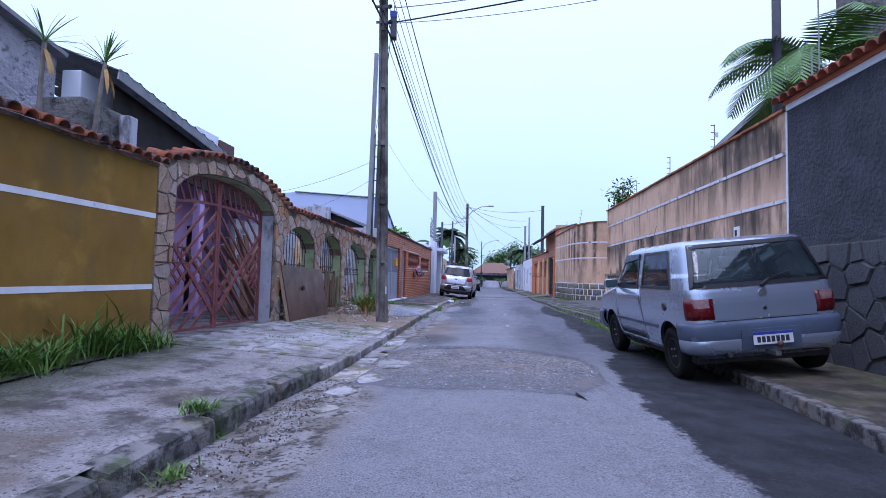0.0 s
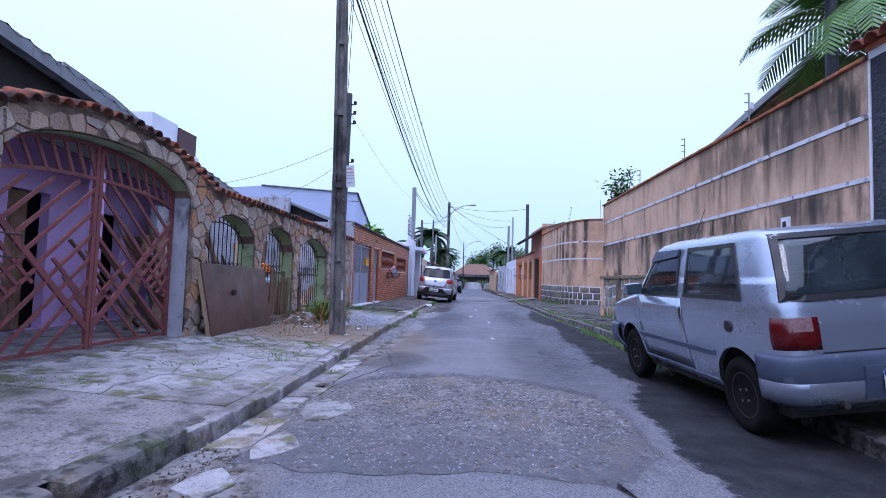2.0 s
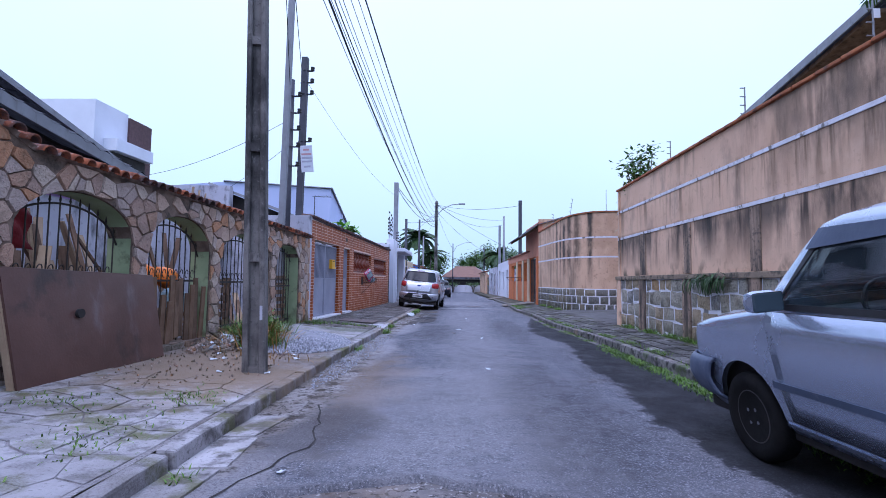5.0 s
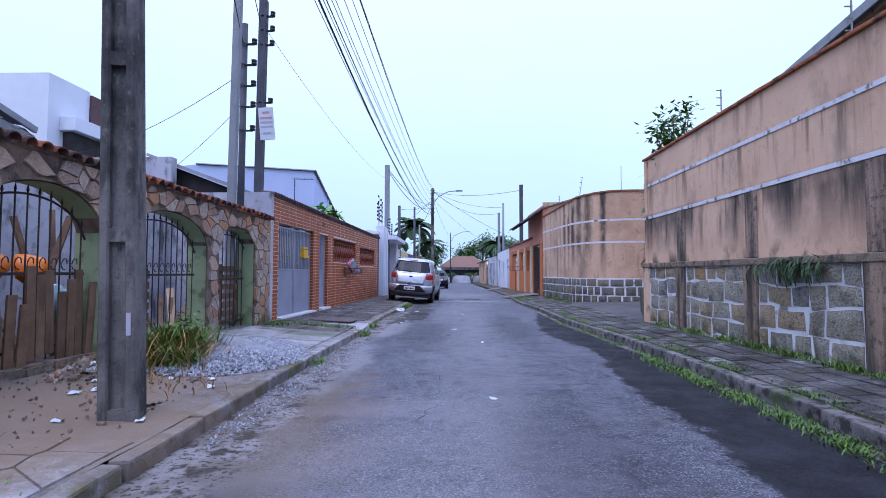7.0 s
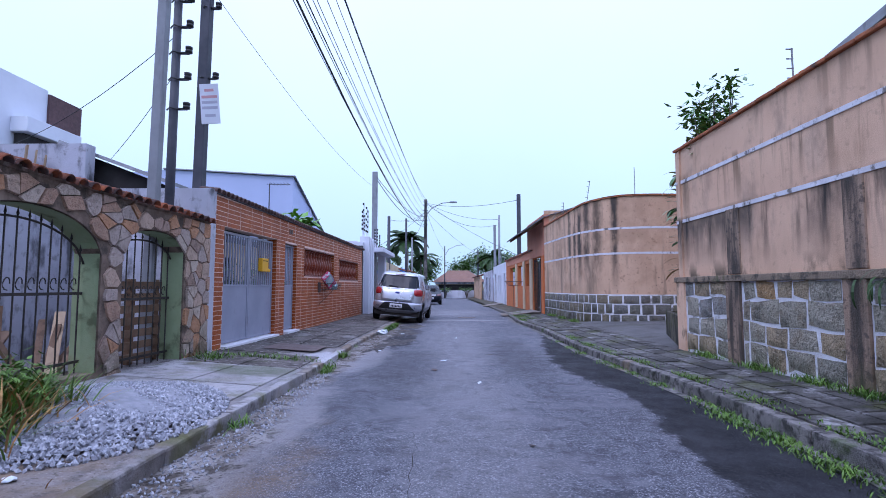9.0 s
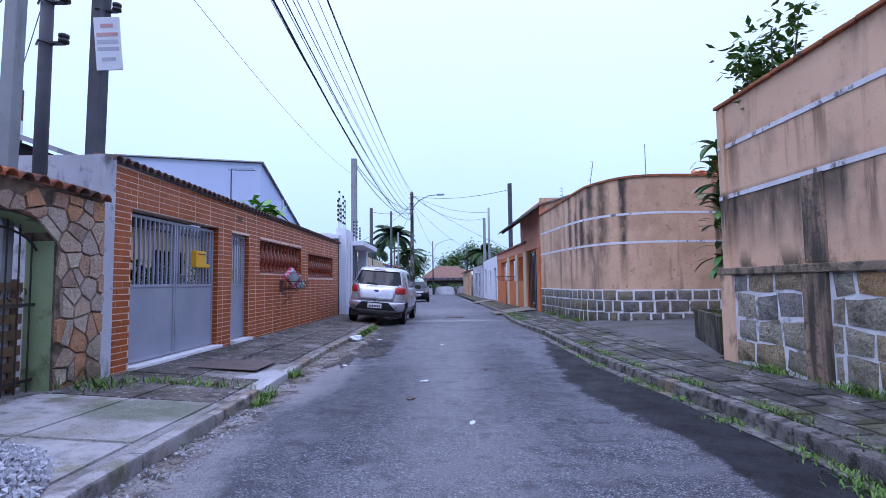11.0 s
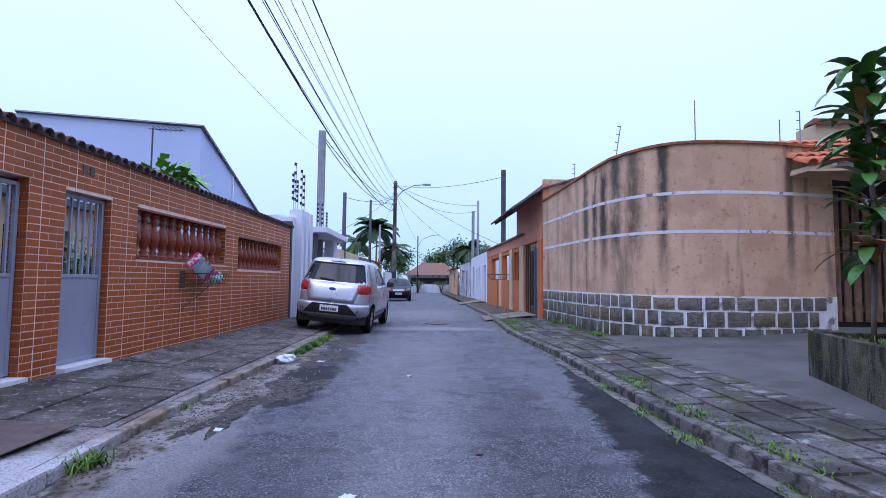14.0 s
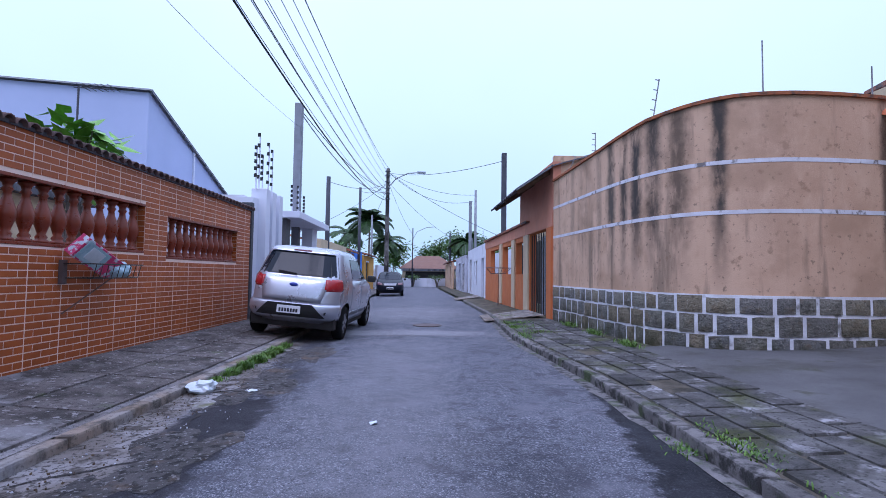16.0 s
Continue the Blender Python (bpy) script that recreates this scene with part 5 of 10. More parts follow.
# what stands behind the arches: rough boards, pallets, a heap of timber, tarpaulin
r2 = random.Random(11)
fence = empty("board_fence", "rough dark wooden boards standing in an arch", "fence", at=STN.at(sy(11.7), 0.1, 0.2))
inv = Matrix.Translation(-fence.location)
for i in range(13):
    s = sy(10.98) + i * 0.112
    bm = B(s, s + 0.095, 0.08, 0.105, 0.22, 1.08 + r2.uniform(-0.08, 0.10), 0.004, STN.m(0) @ pose(0, 0, 0, r2.uniform(-2, 2), r2.uniform(-1.5, 1.5), 0))
    bmesh.ops.transform(bm, matrix=inv, verts=bm.verts)
    part("board", bm, m_wood, fence)
for s0, s1, zt, lab in ((sy(12.8), sy(13.6), 1.15, "wooden pallet leaning inside an arch"), (sy(14.9), sy(15.95), 1.25, "wooden pallet closing the small doorway")):
    p = empty("pallet", lab, "pallet", "pallets", at=STN.at((s0 + s1) / 2, 0.28, 0.2))
    inv = Matrix.Translation(-p.location)
    for i in range(7):
        z = 0.26 + i * (zt - 0.26) / 6.5
        bm = B(s0, s1, 0.27, 0.29, z, z + 0.095, 0.003, STN.m(0))
        bmesh.ops.transform(bm, matrix=inv, verts=bm.verts)
        part("slat", bm, m_wood, p)
    for f in (0.05, 0.5, 0.95):
        s = s0 + f * (s1 - s0)
        bm = B(s - 0.04, s + 0.04, 0.295, 0.37, 0.22, zt + 0.05, 0.003, STN.m(0))
        bmesh.ops.transform(bm, matrix=inv, verts=bm.verts)
        part("bearer", bm, m_wood, p)
for i in range(64):
    y = r2.uniform(9.3, 12.5) if i < 48 else r2.uniform(13.2, 14.6)
    a = STN.at(sy(y), r2.uniform(0.45, 1.3), 0.25)
    b = a + Vector((-r2.uniform(0.1, 0.7), r2.uniform(-1.1, 1.1), r2.uniform(0.9, 1.75) * (1 if i < 48 else 0.45)))
    bm = bar(bmesh.new(), Vector((0, 0, 0)), b - a, r2.uniform(0.05, 0.16), 0.025)
    t = part("timber_plank", bm, r2.choice((m_wood, m_wood, m_palewood)))
    t.location = a
    tagged(t, "old timber plank leaning in a heap behind the arches", "plank", "timber heap")
for y, z, sz, mm, nm, lab in ((11.55, 1.22, 0.22, m_orangeplastic, "orange_bucket", "bright orange plastic tub on the timber heap"), (12.0, 1.20, 0.20, m_orangeplastic, "orange_bucket", "bright orange plastic tub on the timber heap"), (12.25, 0.85, 0.28, m_bag, "tarpaulin", "folded blue plastic tarpaulin behind the boards")):
    bm = lathe(bmesh.new(), [(sz * 0.6, -sz * 0.5), (sz * 0.72, -sz * 0.3), (sz * 0.62, 0), (sz * 0.78, sz * 0.22), (sz * 0.5, sz * 0.4)], seg=12)
    for v in bm.verts:
        v.co *= 1 + 0.35 * noise.noise(v.co * 7 + Vector((y, 0, 0)))
    t = part(nm, bm, mm, smooth=True)
    t.matrix_world = Matrix.Translation(STN.at(sy(y), 0.42, z)) @ pose(0, 0, 0, 60, 20, 30)
    tagged(t, lab, "tub" if nm == "orange_bucket" else "tarpaulin")
for y, z in ((9.55, 1.72), (11.25, 1.80)):
    bm = bmesh.new()
    bmesh.ops.create_grid(bm, x_segments=8, y_segments=8, size=0.24)
    for v in bm.verts:
        v.co.z = 0.07 * noise.noise(v.co * 6 + Vector((y, 0, 0))) - 0.4 * (v.co.x ** 2)
    bmesh.ops.solidify(bm, geom=bm.faces[:], thickness=0.01)
    t = part("hung_cloth", bm, m_redcloth, smooth=True)
    t.matrix_world = Matrix.Translation(STN.at(sy(y), 0.36, z)) @ pose(0, 0, 0, 78, 10, 86)
    tagged(t, "dark red cloth hung among the timber", "cloth", "hung cloths")

# ---- yard and house behind the gate ----
yard = tagged(part("floor_yard", B(-9.5, -4.2, 5.9, 16.6, -0.02, 0.215), m_concrete), "concrete yard floor behind the flagstone wall", "floor", kind="structure")
lil = empty("lilac_house", "single-storey lilac house with dark openings and a sheet roof", "house", at=(-6.9, 8, 0.2))


def hpart(name, bm, mat_, label="", smooth=False, parent=lil):
    bmesh.ops.transform(bm, matrix=Matrix.Translation(-lil.location), verts=bm.verts)
    return part(name, bm, mat_, parent, label, smooth)


LIL = Line((-6.35, 5.9), (-6.35, 15.6), -1)
hpart("wall", wall_mesh(LIL, 0.15, 0.2, flat(3.2), [(2.7, 3.4, 0.22, flat(2.25)), (4.2, 5.0, 0.22, flat(2.1)), (6.3, 7.1, 0.22, flat(2.2)), (8.2, 8.9, 0.9, flat(2.1))], step=1.0), m_lilac)
hpart("side_wall", B(-6.35, -4.5, 5.86, 6.0, 0.2, 2.45), m_mauve, "deep mauve side wall")
hpart("corner_post", B(-5.75, -5.6, 9.3, 9.45, 0.2, 3.2, 0.01), m_lilac)
# black slab behind the openings, room shade put in as colour
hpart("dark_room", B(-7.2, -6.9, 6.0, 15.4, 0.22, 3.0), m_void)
for y0, y1, z0, z1 in ((8.64, 8.95, 0.24, 2.22), (12.3, 12.6, 0.24, 2.18)):
    d = hpart("door", B(-6.44, -6.38, y0, y1, z0, z1, 0.006), m_wood, "dark wooden door")
# sheet roofs, sloping to the street side
for y0, y1, x0, z0, x1, z1, nm in ((6.6, 13.4, -5.3, 3.05, -9.5, 4.7, "roof"),):
    bm = bmesh.new()
    nn = 46
    rows = []
    for i in range(nn + 1):
        y = y0 + (y1 - y0) * i / nn
        w = 0.03 * (1 if i % 2 else -1)
        dz = 0.95 - 0.155 * (y - y0)
        rows.append([bm.verts.new((x, y, z + w + dz)) for x, z in ((x0, z0), ((x0 + x1) / 2, (z0 + z1) / 2 - 0.03), (x1, z1))])
    for a, b in zip(rows, rows[1:]):
        for k in range(2):
            bm.faces.new((a[k], a[k + 1], b[k + 1], b[k]))
    bmesh.ops.solidify(bm, geom=bm.faces[:], thickness=0.025)
    hpart(nm, bm, m_roofedge, "grey corrugated fibre-cement roof")
hpart("fascia", bar(bmesh.new(), (-5.32, 6.6, 3.93), (-5.32, 13.4, 2.87), 0.03, 0.16), m_greypole, "pale grey roof gutter")
# solid black sheet painted in for the shaded gap below the eaves
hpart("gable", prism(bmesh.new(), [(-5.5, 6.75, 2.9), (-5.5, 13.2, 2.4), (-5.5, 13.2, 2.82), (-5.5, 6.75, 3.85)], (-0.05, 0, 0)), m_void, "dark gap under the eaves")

# upper roof of the house, further back, stepping down beside the arches
UP = ((11.2, 5.17), (12.6, 5.0), (16.5, 4.0))
bm = bmesh.new()
rows = []
for i in range(49):
    y = 11.2 + 5.3 * i / 48
    z = interp(UP, y) + 0.022 * (1 if i % 2 else -1)
    rows.append([bm.verts.new((x, y, z + dz)) for x, dz in ((-8.0, 0.0), (-9.5, 0.24), (-11.2, 0.5))])
for a, b in zip(rows, rows[1:]):
    for k in range(2):
        bm.faces.new((a[k], a[k + 1], b[k + 1], b[k]))
bmesh.ops.solidify(bm, geom=bm.faces[:], thickness=0.025)
hpart("upper_roof", bm, m_roofedge, "grey corrugated fibre-cement roof")
for (ya, za), (yb, zb) in zip(UP, UP[1:]):
    hpart("roof_gutter", bar(bmesh.new(), (-7.97, ya, za - 0.08), (-7.97, yb, zb - 0.08), 0.06, 0.12), m_greypole, "pale grey roof gutter")
# black block in place of the shade beneath the upper roof
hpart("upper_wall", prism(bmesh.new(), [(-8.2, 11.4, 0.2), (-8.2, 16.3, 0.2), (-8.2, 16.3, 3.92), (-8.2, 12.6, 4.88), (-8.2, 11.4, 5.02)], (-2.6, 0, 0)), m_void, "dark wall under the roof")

# ---- things over the ochre wall: rough white wall, old masonry, dracaenas ----
RWH = Line((-6.4, -2.0), (-6.25, 6.55), -1)
tagged(part("wall_8", wall_mesh(RWH, 0.2, 0.05, lambda s: interp(((0, 6.0), (8.6, 4.15)), s), []), m_roughcast), "rough white plastered gable wall behind the ochre wall", "wall", kind="structure")
tagged(part("coping_strip", bar(bmesh.new(), (-6.4, -2.0, 6.05), (-6.22, 6.55, 4.18), 0.3, 0.06), m_greypole), "pale metal strip along the sloping gable", "flashing", kind="structure")
tagged(part("wall_9", B(-5.85, -5.25, 5.9, 6.85, 0.1, 3.35, 0.03), m_oldstone), "old rough masonry block with moss and plaster", "wall", kind="structure")
tagged(part("wall_10", B(-5.2, -5.05, 6.5, 6.7, 0.1, 3.3, 0.03), m_whitewash), "stained white concrete post beside the old masonry", "post", kind="structure")
tagged(part("wall_11", B(-6.2, -5.9, 6.6, 7.3, 0.1, 4.0, 0.02), m_cleanwhite), "white end of a wall below the roof edge", "wall", kind="structure")


def rosette(at, lean, height, seed, n=34, ln=0.62):
    """A slim dracaena: a bare stem with a burst of narrow leaves."""
    rr = random.Random(seed)
    d = empty("dracaena", "slim dracaena with a burst of narrow leaves on a bare stem", "plant", "dracaenas", at=at)
    topp = Vector((lean[0], lean[1], height))
    bm = tube(bmesh.new(), [topp * (t ** 1.0) + Vector((0.05 * math.sin(3 * t), 0.04 * math.sin(5 * t), 0)) * (1 - t) for t in [i / 8 for i in range(9)]], lambda t: 0.035 - 0.012 * t, 8)
    part("stem", bm, m_bark, d, smooth=True)
    bm, dead = bmesh.new(), bmesh.new()
    for i in range(n):
        th, el = rr.uniform(0, 6.28), rr.uniform(-0.15, 1.4)
        blade(bm, topp, th, el, ln * rr.uniform(0.75, 1.1), 0.011, 0.2)
    for i in range(2):
        blade(dead, topp - Vector((0, 0, 0.05)), rr.uniform(0, 6.28), -1.0, 0.4, 0.03, 0.3)
    part("foliage", bm, m_palm, d)
    part("dead_foliage", dead, m_dryleaf, d)


def blade(bm, p, th, el, ln, w, droop, seg=4):
    """One narrow leaf from p, heading th, rising by el, bending down."""
    p = Vector(p)
    side = Vector((-math.sin(th), math.cos(th), 0))
    prev = None
    q, e = p.copy(), el
    for i in range(seg + 1):
        t = i / seg
        ww = w * (0.55 + 0.9 * t) * (1 - t) ** 0.6 * 1.2 if t < 1 else 0.001
        a, b = bm.verts.new(q + side * ww), bm.verts.new(q - side * ww)
        if prev:
            bm.faces.new((prev[0], prev[1], b, a))
        prev = (a, b)
        d = Vector((math.cos(th) * math.cos(e), math.sin(th) * math.cos(e), math.sin(e)))
        q = q + d * ln / seg
        e -= droop * 2 / seg


rosette((-4.9, 4.9, -0.05), (-0.05, 0.1, 0), 3.68, 1, 30, 0.44)
rosette((-4.85, 5.30, -0.05), (0.1, 0.35, 0), 3.72, 2, 28, 0.42)

# ---- cars ----
class Shell:
    """A car body: plan outlines stacked by height. Local y runs forward from the rear bumper, x to the right."""

    def __init__(self, levels, n, nose_n=None):
        self.levels, self.n = levels, n

    def lv(self, z):
        L = self.levels
        if z <= L[0][0]:
            return L[0][1:]
        for a, b in zip(L, L[1:]):
            if z <= b[0]:
                f = (z - a[0]) / (b[0] - a[0])
                return tuple(u + (v - u) * f for u, v in zip(a[1:], b[1:]))
        return L[-1][1:]

    def side(self, y, z, sg, off=0.0):
        yr, yf, W = self.lv(z)
        c, a = (yr + yf) / 2, (yf - yr) / 2
        k = min(0.999, abs((y - c) / a))
        return Vector((sg * (W * (1 - k ** self.n) ** (1 / self.n) + off), y, z))

    def end(self, x, z, front, off=0.0):
        yr, yf, W = self.lv(z)
        c, a = (yr + yf) / 2, (yf - yr) / 2
        k = min(0.999, abs(x / W))
        d = a * (1 - k ** self.n) ** (1 / self.n) + off
        return Vector((x, c + d if front else c - d, z))

    def loop(self, z, off=0.0, ns=64, ne=28):
        yr, yf, W = self.lv(z)
        c, a = (yr + yf) / 2, (yf - yr) / 2
        sq = [(-1 + 2 * i / ne, -1) for i in range(ne)] + [(1, -1 + 2 * i / ns) for i in range(ns)] + [(1 - 2 * i / ne, 1) for i in range(ne)] + [(-1, 1 - 2 * i / ns) for i in range(ns)]
        out = []
        for u, v in sq:
            r = 1 / (abs(u) ** self.n + abs(v) ** self.n) ** (1 / self.n)
            out.append(Vector((u * r * (W + off), c + v * r * (a + off), z)))
        return out

    @staticmethod
    def within(p, q):
        s = [(b[0] - a[0]) * (p[1] - a[1]) - (b[1] - a[1]) * (p[0] - a[0]) for a, b in zip(q, q[1:] + q[:1])]
        return all(v > 0 for v in s) or all(v < 0 for v in s)

    def body(self, axles, r_arch, z_axle, dz=0.04, openings=(), off=0.0):
        zs = sorted(set([round(l[0], 4) for l in self.levels] + [self.levels[0][0] + dz * i for i in range(int((self.levels[-1][0] - self.levels[0][0]) / dz))]))
        bm = bmesh.new()
        rings = [[bm.verts.new(p) for p in self.loop(z, off)] for z in zs]
        N = len(rings[0])
        dead = set()
        for r0, r1 in zip(rings, rings[1:]):
            for k in range(N):
                f = bm.faces.new((r0[k], r0[(k + 1) % N], r1[(k + 1) % N], r1[k]))
                c = f.calc_center_median()
                for where, quad in openings:
                    if where in "RL":
                        hit = c.x * (1 if where == "R" else -1) > 0.3 and self.within((c.y, c.z), quad)
                    else:
                        hit = (c.y > 1.3) == (where == "front") and abs(c.x) < 0.72 and self.within((c.x, c.z), quad)
                    if hit:
                        dead.add(f)
                for ya in axles:
                    if (c.y - ya) ** 2 + (c.z - z_axle) ** 2 < r_arch ** 2 and abs(c.x) > 0.45:
                        dead.add(f)
        bm.faces.new(rings[0][::-1])
        bm.faces.new(rings[-1])
        bmesh.ops.delete(bm, geom=list(dead), context="FACES")
        for v in bm.verts:                       # draw the cut edges onto true arcs
            if v.is_boundary and v.link_faces and v.co.z < 0.8:
                for ya in axles:
                    d = Vector((0, v.co.y - ya, v.co.z - z_axle))
                    if 0.6 * r_arch < d.length < 1.3 * r_arch and v.co.z > self.levels[0][0] + 0.01:
                        d.normalize()
                        v.co.y, v.co.z = ya + d.y * r_arch, z_axle + d.z * r_arch
        return bm

    def seal(self, where, quad, w, off):
        """A rubber frame round a window."""
        bm = bmesh.new()
        cx, cz = sum(p[0] for p in quad) / 4, sum(p[1] for p in quad) / 4
        g = lambda s: [(x + s * (1 if x > cx else -1), z + s * (1 if z > cz else -1)) for x, z in quad]
        o, i_ = g(w * 0.45), g(-w * 0.55)
        for k in range(4):
            n = (k + 1) % 4
            self.patch(where, (o[k], o[n], i_[n], i_[k]), off, 10, 1, bm=bm)
        return bm

    def patch(self, where, corners, off, nu=12, nv=5, lip=0.02, bm=None):
        """A panel on the surface. where: 'R', 'L' (corners as y, z), 'rear', 'front' (corners as x, z)."""
        bm = bm or bmesh.new()
        (a, b, c, d) = corners

        def P(u, v, o):
            p = (a[0] * (1 - u) * (1 - v) + b[0] * u * (1 - v) + c[0] * u * v + d[0] * (1 - u) * v, a[1] * (1 - u) * (1 - v) + b[1] * u * (1 - v) + c[1] * u * v + d[1] * (1 - u) * v)
            if where in "RL":
                return self.side(p[0], p[1], 1 if where == "R" else -1, o)
            return self.end(p[0], p[1], where == "front", o)

        g = [[bm.verts.new(P(i / nu, j / nv, off)) for i in range(nu + 1)] for j in range(nv + 1)]
        for j in range(nv):
            for i in range(nu):
                bm.faces.new((g[j][i], g[j][i + 1], g[j + 1][i + 1], g[j + 1][i]))
        rim = [(i / nu, 0) for i in range(nu)] + [(1, j / nv) for j in range(nv)] + [(1 - i / nu, 1) for i in range(nu)] + [(0, 1 - j / nv) for j in range(nv)]
        top = g[0][:-1] + [g[j][-1] for j in range(nv)] + g[-1][:0:-1] + [g[j][0] for j in range(nv, 0, -1)]
        low = [bm.verts.new(P(u, v, off - lip)) for u, v in rim]
        m = len(top)
        for i in range(m):
            bm.faces.new((top[i], top[(i + 1) % m], low[(i + 1) % m], low[i]))
        bmesh.ops.recalc_face_normals(bm, faces=bm.faces)
        return bm

    def wrap(self, z0, z1, y_lo, y_hi, off, nz=5, bulge=0.0, x_lo=-9.0, x_hi=9.0):
        """A band round the rear or front end between two y's."""
        bm = bmesh.new()
        zs = [z0 + (z1 - z0) * i / nz for i in range(nz + 1)]
        rings = []
        for i, z in enumerate(zs):
            t = i / nz
            o = off + bulge * math.sin(math.pi * t)
            rings.append([bm.verts.new(p) for p in self.loop(z, o if 0 < i < nz else off - 0.015)])
        N = len(rings[0])
        mid_ = [p for p in self.loop((z0 + z1) / 2, off)]
        for r0, r1 in zip(rings, rings[1:]):
            for k in range(N):
                if y_lo <= (mid_[k].y + mid_[(k + 1) % N].y) / 2 <= y_hi and x_lo <= (mid_[k].x + mid_[(k + 1) % N].x) / 2 <= x_hi:
                    bm.faces.new((r0[k], r0[(k + 1) % N], r1[(k + 1) % N], r1[k]))
        bmesh.ops.delete(bm, geom=[v for v in bm.verts if not v.link_faces], context="VERTS")
        bmesh.ops.solidify(bm, geom=bm.faces[:], thickness=0.02)
        return bm


def wheel(parent, x, y, r, width, rim_mat, spokes):
    w = empty("wheel")
    w.parent = parent
    w.location = (x, y, r)
    w.rotation_euler = (0, radians(90), 0)
    hw = width / 2
    part("tyre", lathe(bmesh.new(), [(r * 0.62, -hw * 0.8), (r * 0.70, -hw), (r * 0.9, -hw * 0.98), (r * 0.985, -hw * 0.75), (r, -hw * 0.4), (r, hw * 0.4), (r * 0.985, hw * 0.75), (r * 0.9, hw * 0.98), (r * 0.70, hw), (r * 0.62, hw * 0.8)], seg=36), m_rubber, w, smooth=True)
    sg = 1 if x > 0 else -1
    prof = [(r * 0.62, 0.0), (r * 0.62, hw * 0.75), (r * 0.57, hw * 0.85), (r * 0.52, hw * 0.35), (r * 0.30, hw * 0.55), (r * 0.16, hw * 0.75), (r * 0.05, hw * 0.78)]
    part("rim", lathe(bmesh.new(), [(a, sg * b) for a, b in prof], seg=28), rim_mat, w, smooth=True)
    if not spokes:                                      # pressed steel wheel: slots and bolts
        for i in range(10):
            t = 6.2832 * i / 10
            part("slot", R((r * 0.43 * math.cos(t), r * 0.43 * math.sin(t), sg * hw * 0.36), (r * 0.43 * math.cos(t), r * 0.43 * math.sin(t), sg * hw * 0.50), r * 0.065, seg=10), m_void, w)
        for i in range(4):
            t = 0.6 + 6.2832 * i / 4
            part("bolt", R((r * 0.2 * math.cos(t), r * 0.2 * math.sin(t), sg * hw * 0.6), (r * 0.2 * math.cos(t), r * 0.2 * math.sin(t), sg * hw * 0.85), r * 0.04, seg=6), m_steel, w)
    if spokes:
        bm = bmesh.new()
        for i in range(spokes):
            t = 2 * math.pi * i / spokes
            bar(bm, (r * 0.1 * math.cos(t), r * 0.1 * math.sin(t), sg * hw * 0.86), (r * 0.60 * math.cos(t), r * 0.60 * math.sin(t), sg * hw * 0.80), 0.05, 0.02)
        part("spokes", bm, m_steel, w)
    return w


def plate(parent, at, m, blue):
    """A number plate; its characters stay plain bars."""
    p = part("number_plate", B(-0.2, 0.2, -0.006, 0.004, -0.065, 0.065, 0.004), m_plate, parent, "white number plate")
    p.matrix_local = m
    for i in range(7):
        b = part("plate_bar", B(-0.165 + i * 0.048, -0.13 + i * 0.048, -0.0085, -0.004, -0.042, 0.018), m_platetext, p)
    if blue:
        part("plate_strip", B(-0.2, 0.2, -0.009, -0.004, 0.036, 0.065), m_plateblue, p)
    return p


def place_car(ob, left_rear, right_rear, left_front, ya, wide=1.0, tall=1.0):
    """Stands a car on three wheel contacts; ya is the rear axle's local y."""
    lr, rr_, lf = Vector(left_rear), Vector(right_rear), Vector(left_front)
    f = (lf - lr).normalized()
    r = (rr_ - lr)
    r = (r - f * r.dot(f)).normalized()
    u = r.cross(f)
    o = (lr + rr_) / 2 - f * ya
    r, u = r * wide, u * tall
    ob.matrix_world = Matrix(((r.x, f.x, u.x, o.x), (r.y, f.y, u.y, o.y), (r.z, f.z, u.z, o.z), (0, 0, 0, 1)))


# -- boxy three-door hatchback parked half on the kerb --
uno = tagged(new("hatchback_car"), "silver boxy three-door hatchback parked half on the kerb", "car")
S1 = Shell([(0.20, 0.10, 3.50, 0.73), (0.28, 0.04, 3.56, 0.775), (0.40, 0.02, 3.60, 0.795), (0.55, 0.02, 3.60, 0.808), (0.70, 0.03, 3.59, 0.81), (0.78, 0.035, 3.56, 0.808), (0.84, 0.045, 3.34, 0.804),
            (0.90, 0.06, 2.98, 0.798), (0.94, 0.075, 2.72, 0.79), (1.10, 0.135, 2.56, 0.757), (1.30, 0.225, 2.36, 0.712), (1.42, 0.285, 2.22, 0.682), (1.455, 0.33, 2.12, 0.655), (1.485, 0.46, 1.95, 0.59), (1.50, 0.85, 1.6, 0.37)], 12)
RW1 = [(-0.70, 0.965), (0.70, 0.965), (0.60, 1.415), (-0.60, 1.415)]
WS1 = [(-0.68, 0.97), (0.68, 0.97), (0.56, 1.39), (-0.56, 1.39)]
DW1 = [(1.545, 0.965), (2.45, 0.965), (2.11, 1.372), (1.56, 1.372)]
QW1 = [(0.46, 0.965), (1.385, 0.965), (1.385, 1.385), (0.64, 1.385)]
AX1 = (0.57, 2.84)
W1 = [("rear", RW1), ("front", WS1)]
for sd in "LR":
    W1 += [(sd, DW1), (sd, QW1)]


def grown(quad, d):
    """The quad with its corners moved outwards by d."""
    cx, cz = sum(p[0] for p in quad) / 4, sum(p[1] for p in quad) / 4
    return tuple((x + (d if x > cx else -d), z + (d if z > cz else -d)) for x, z in quad)


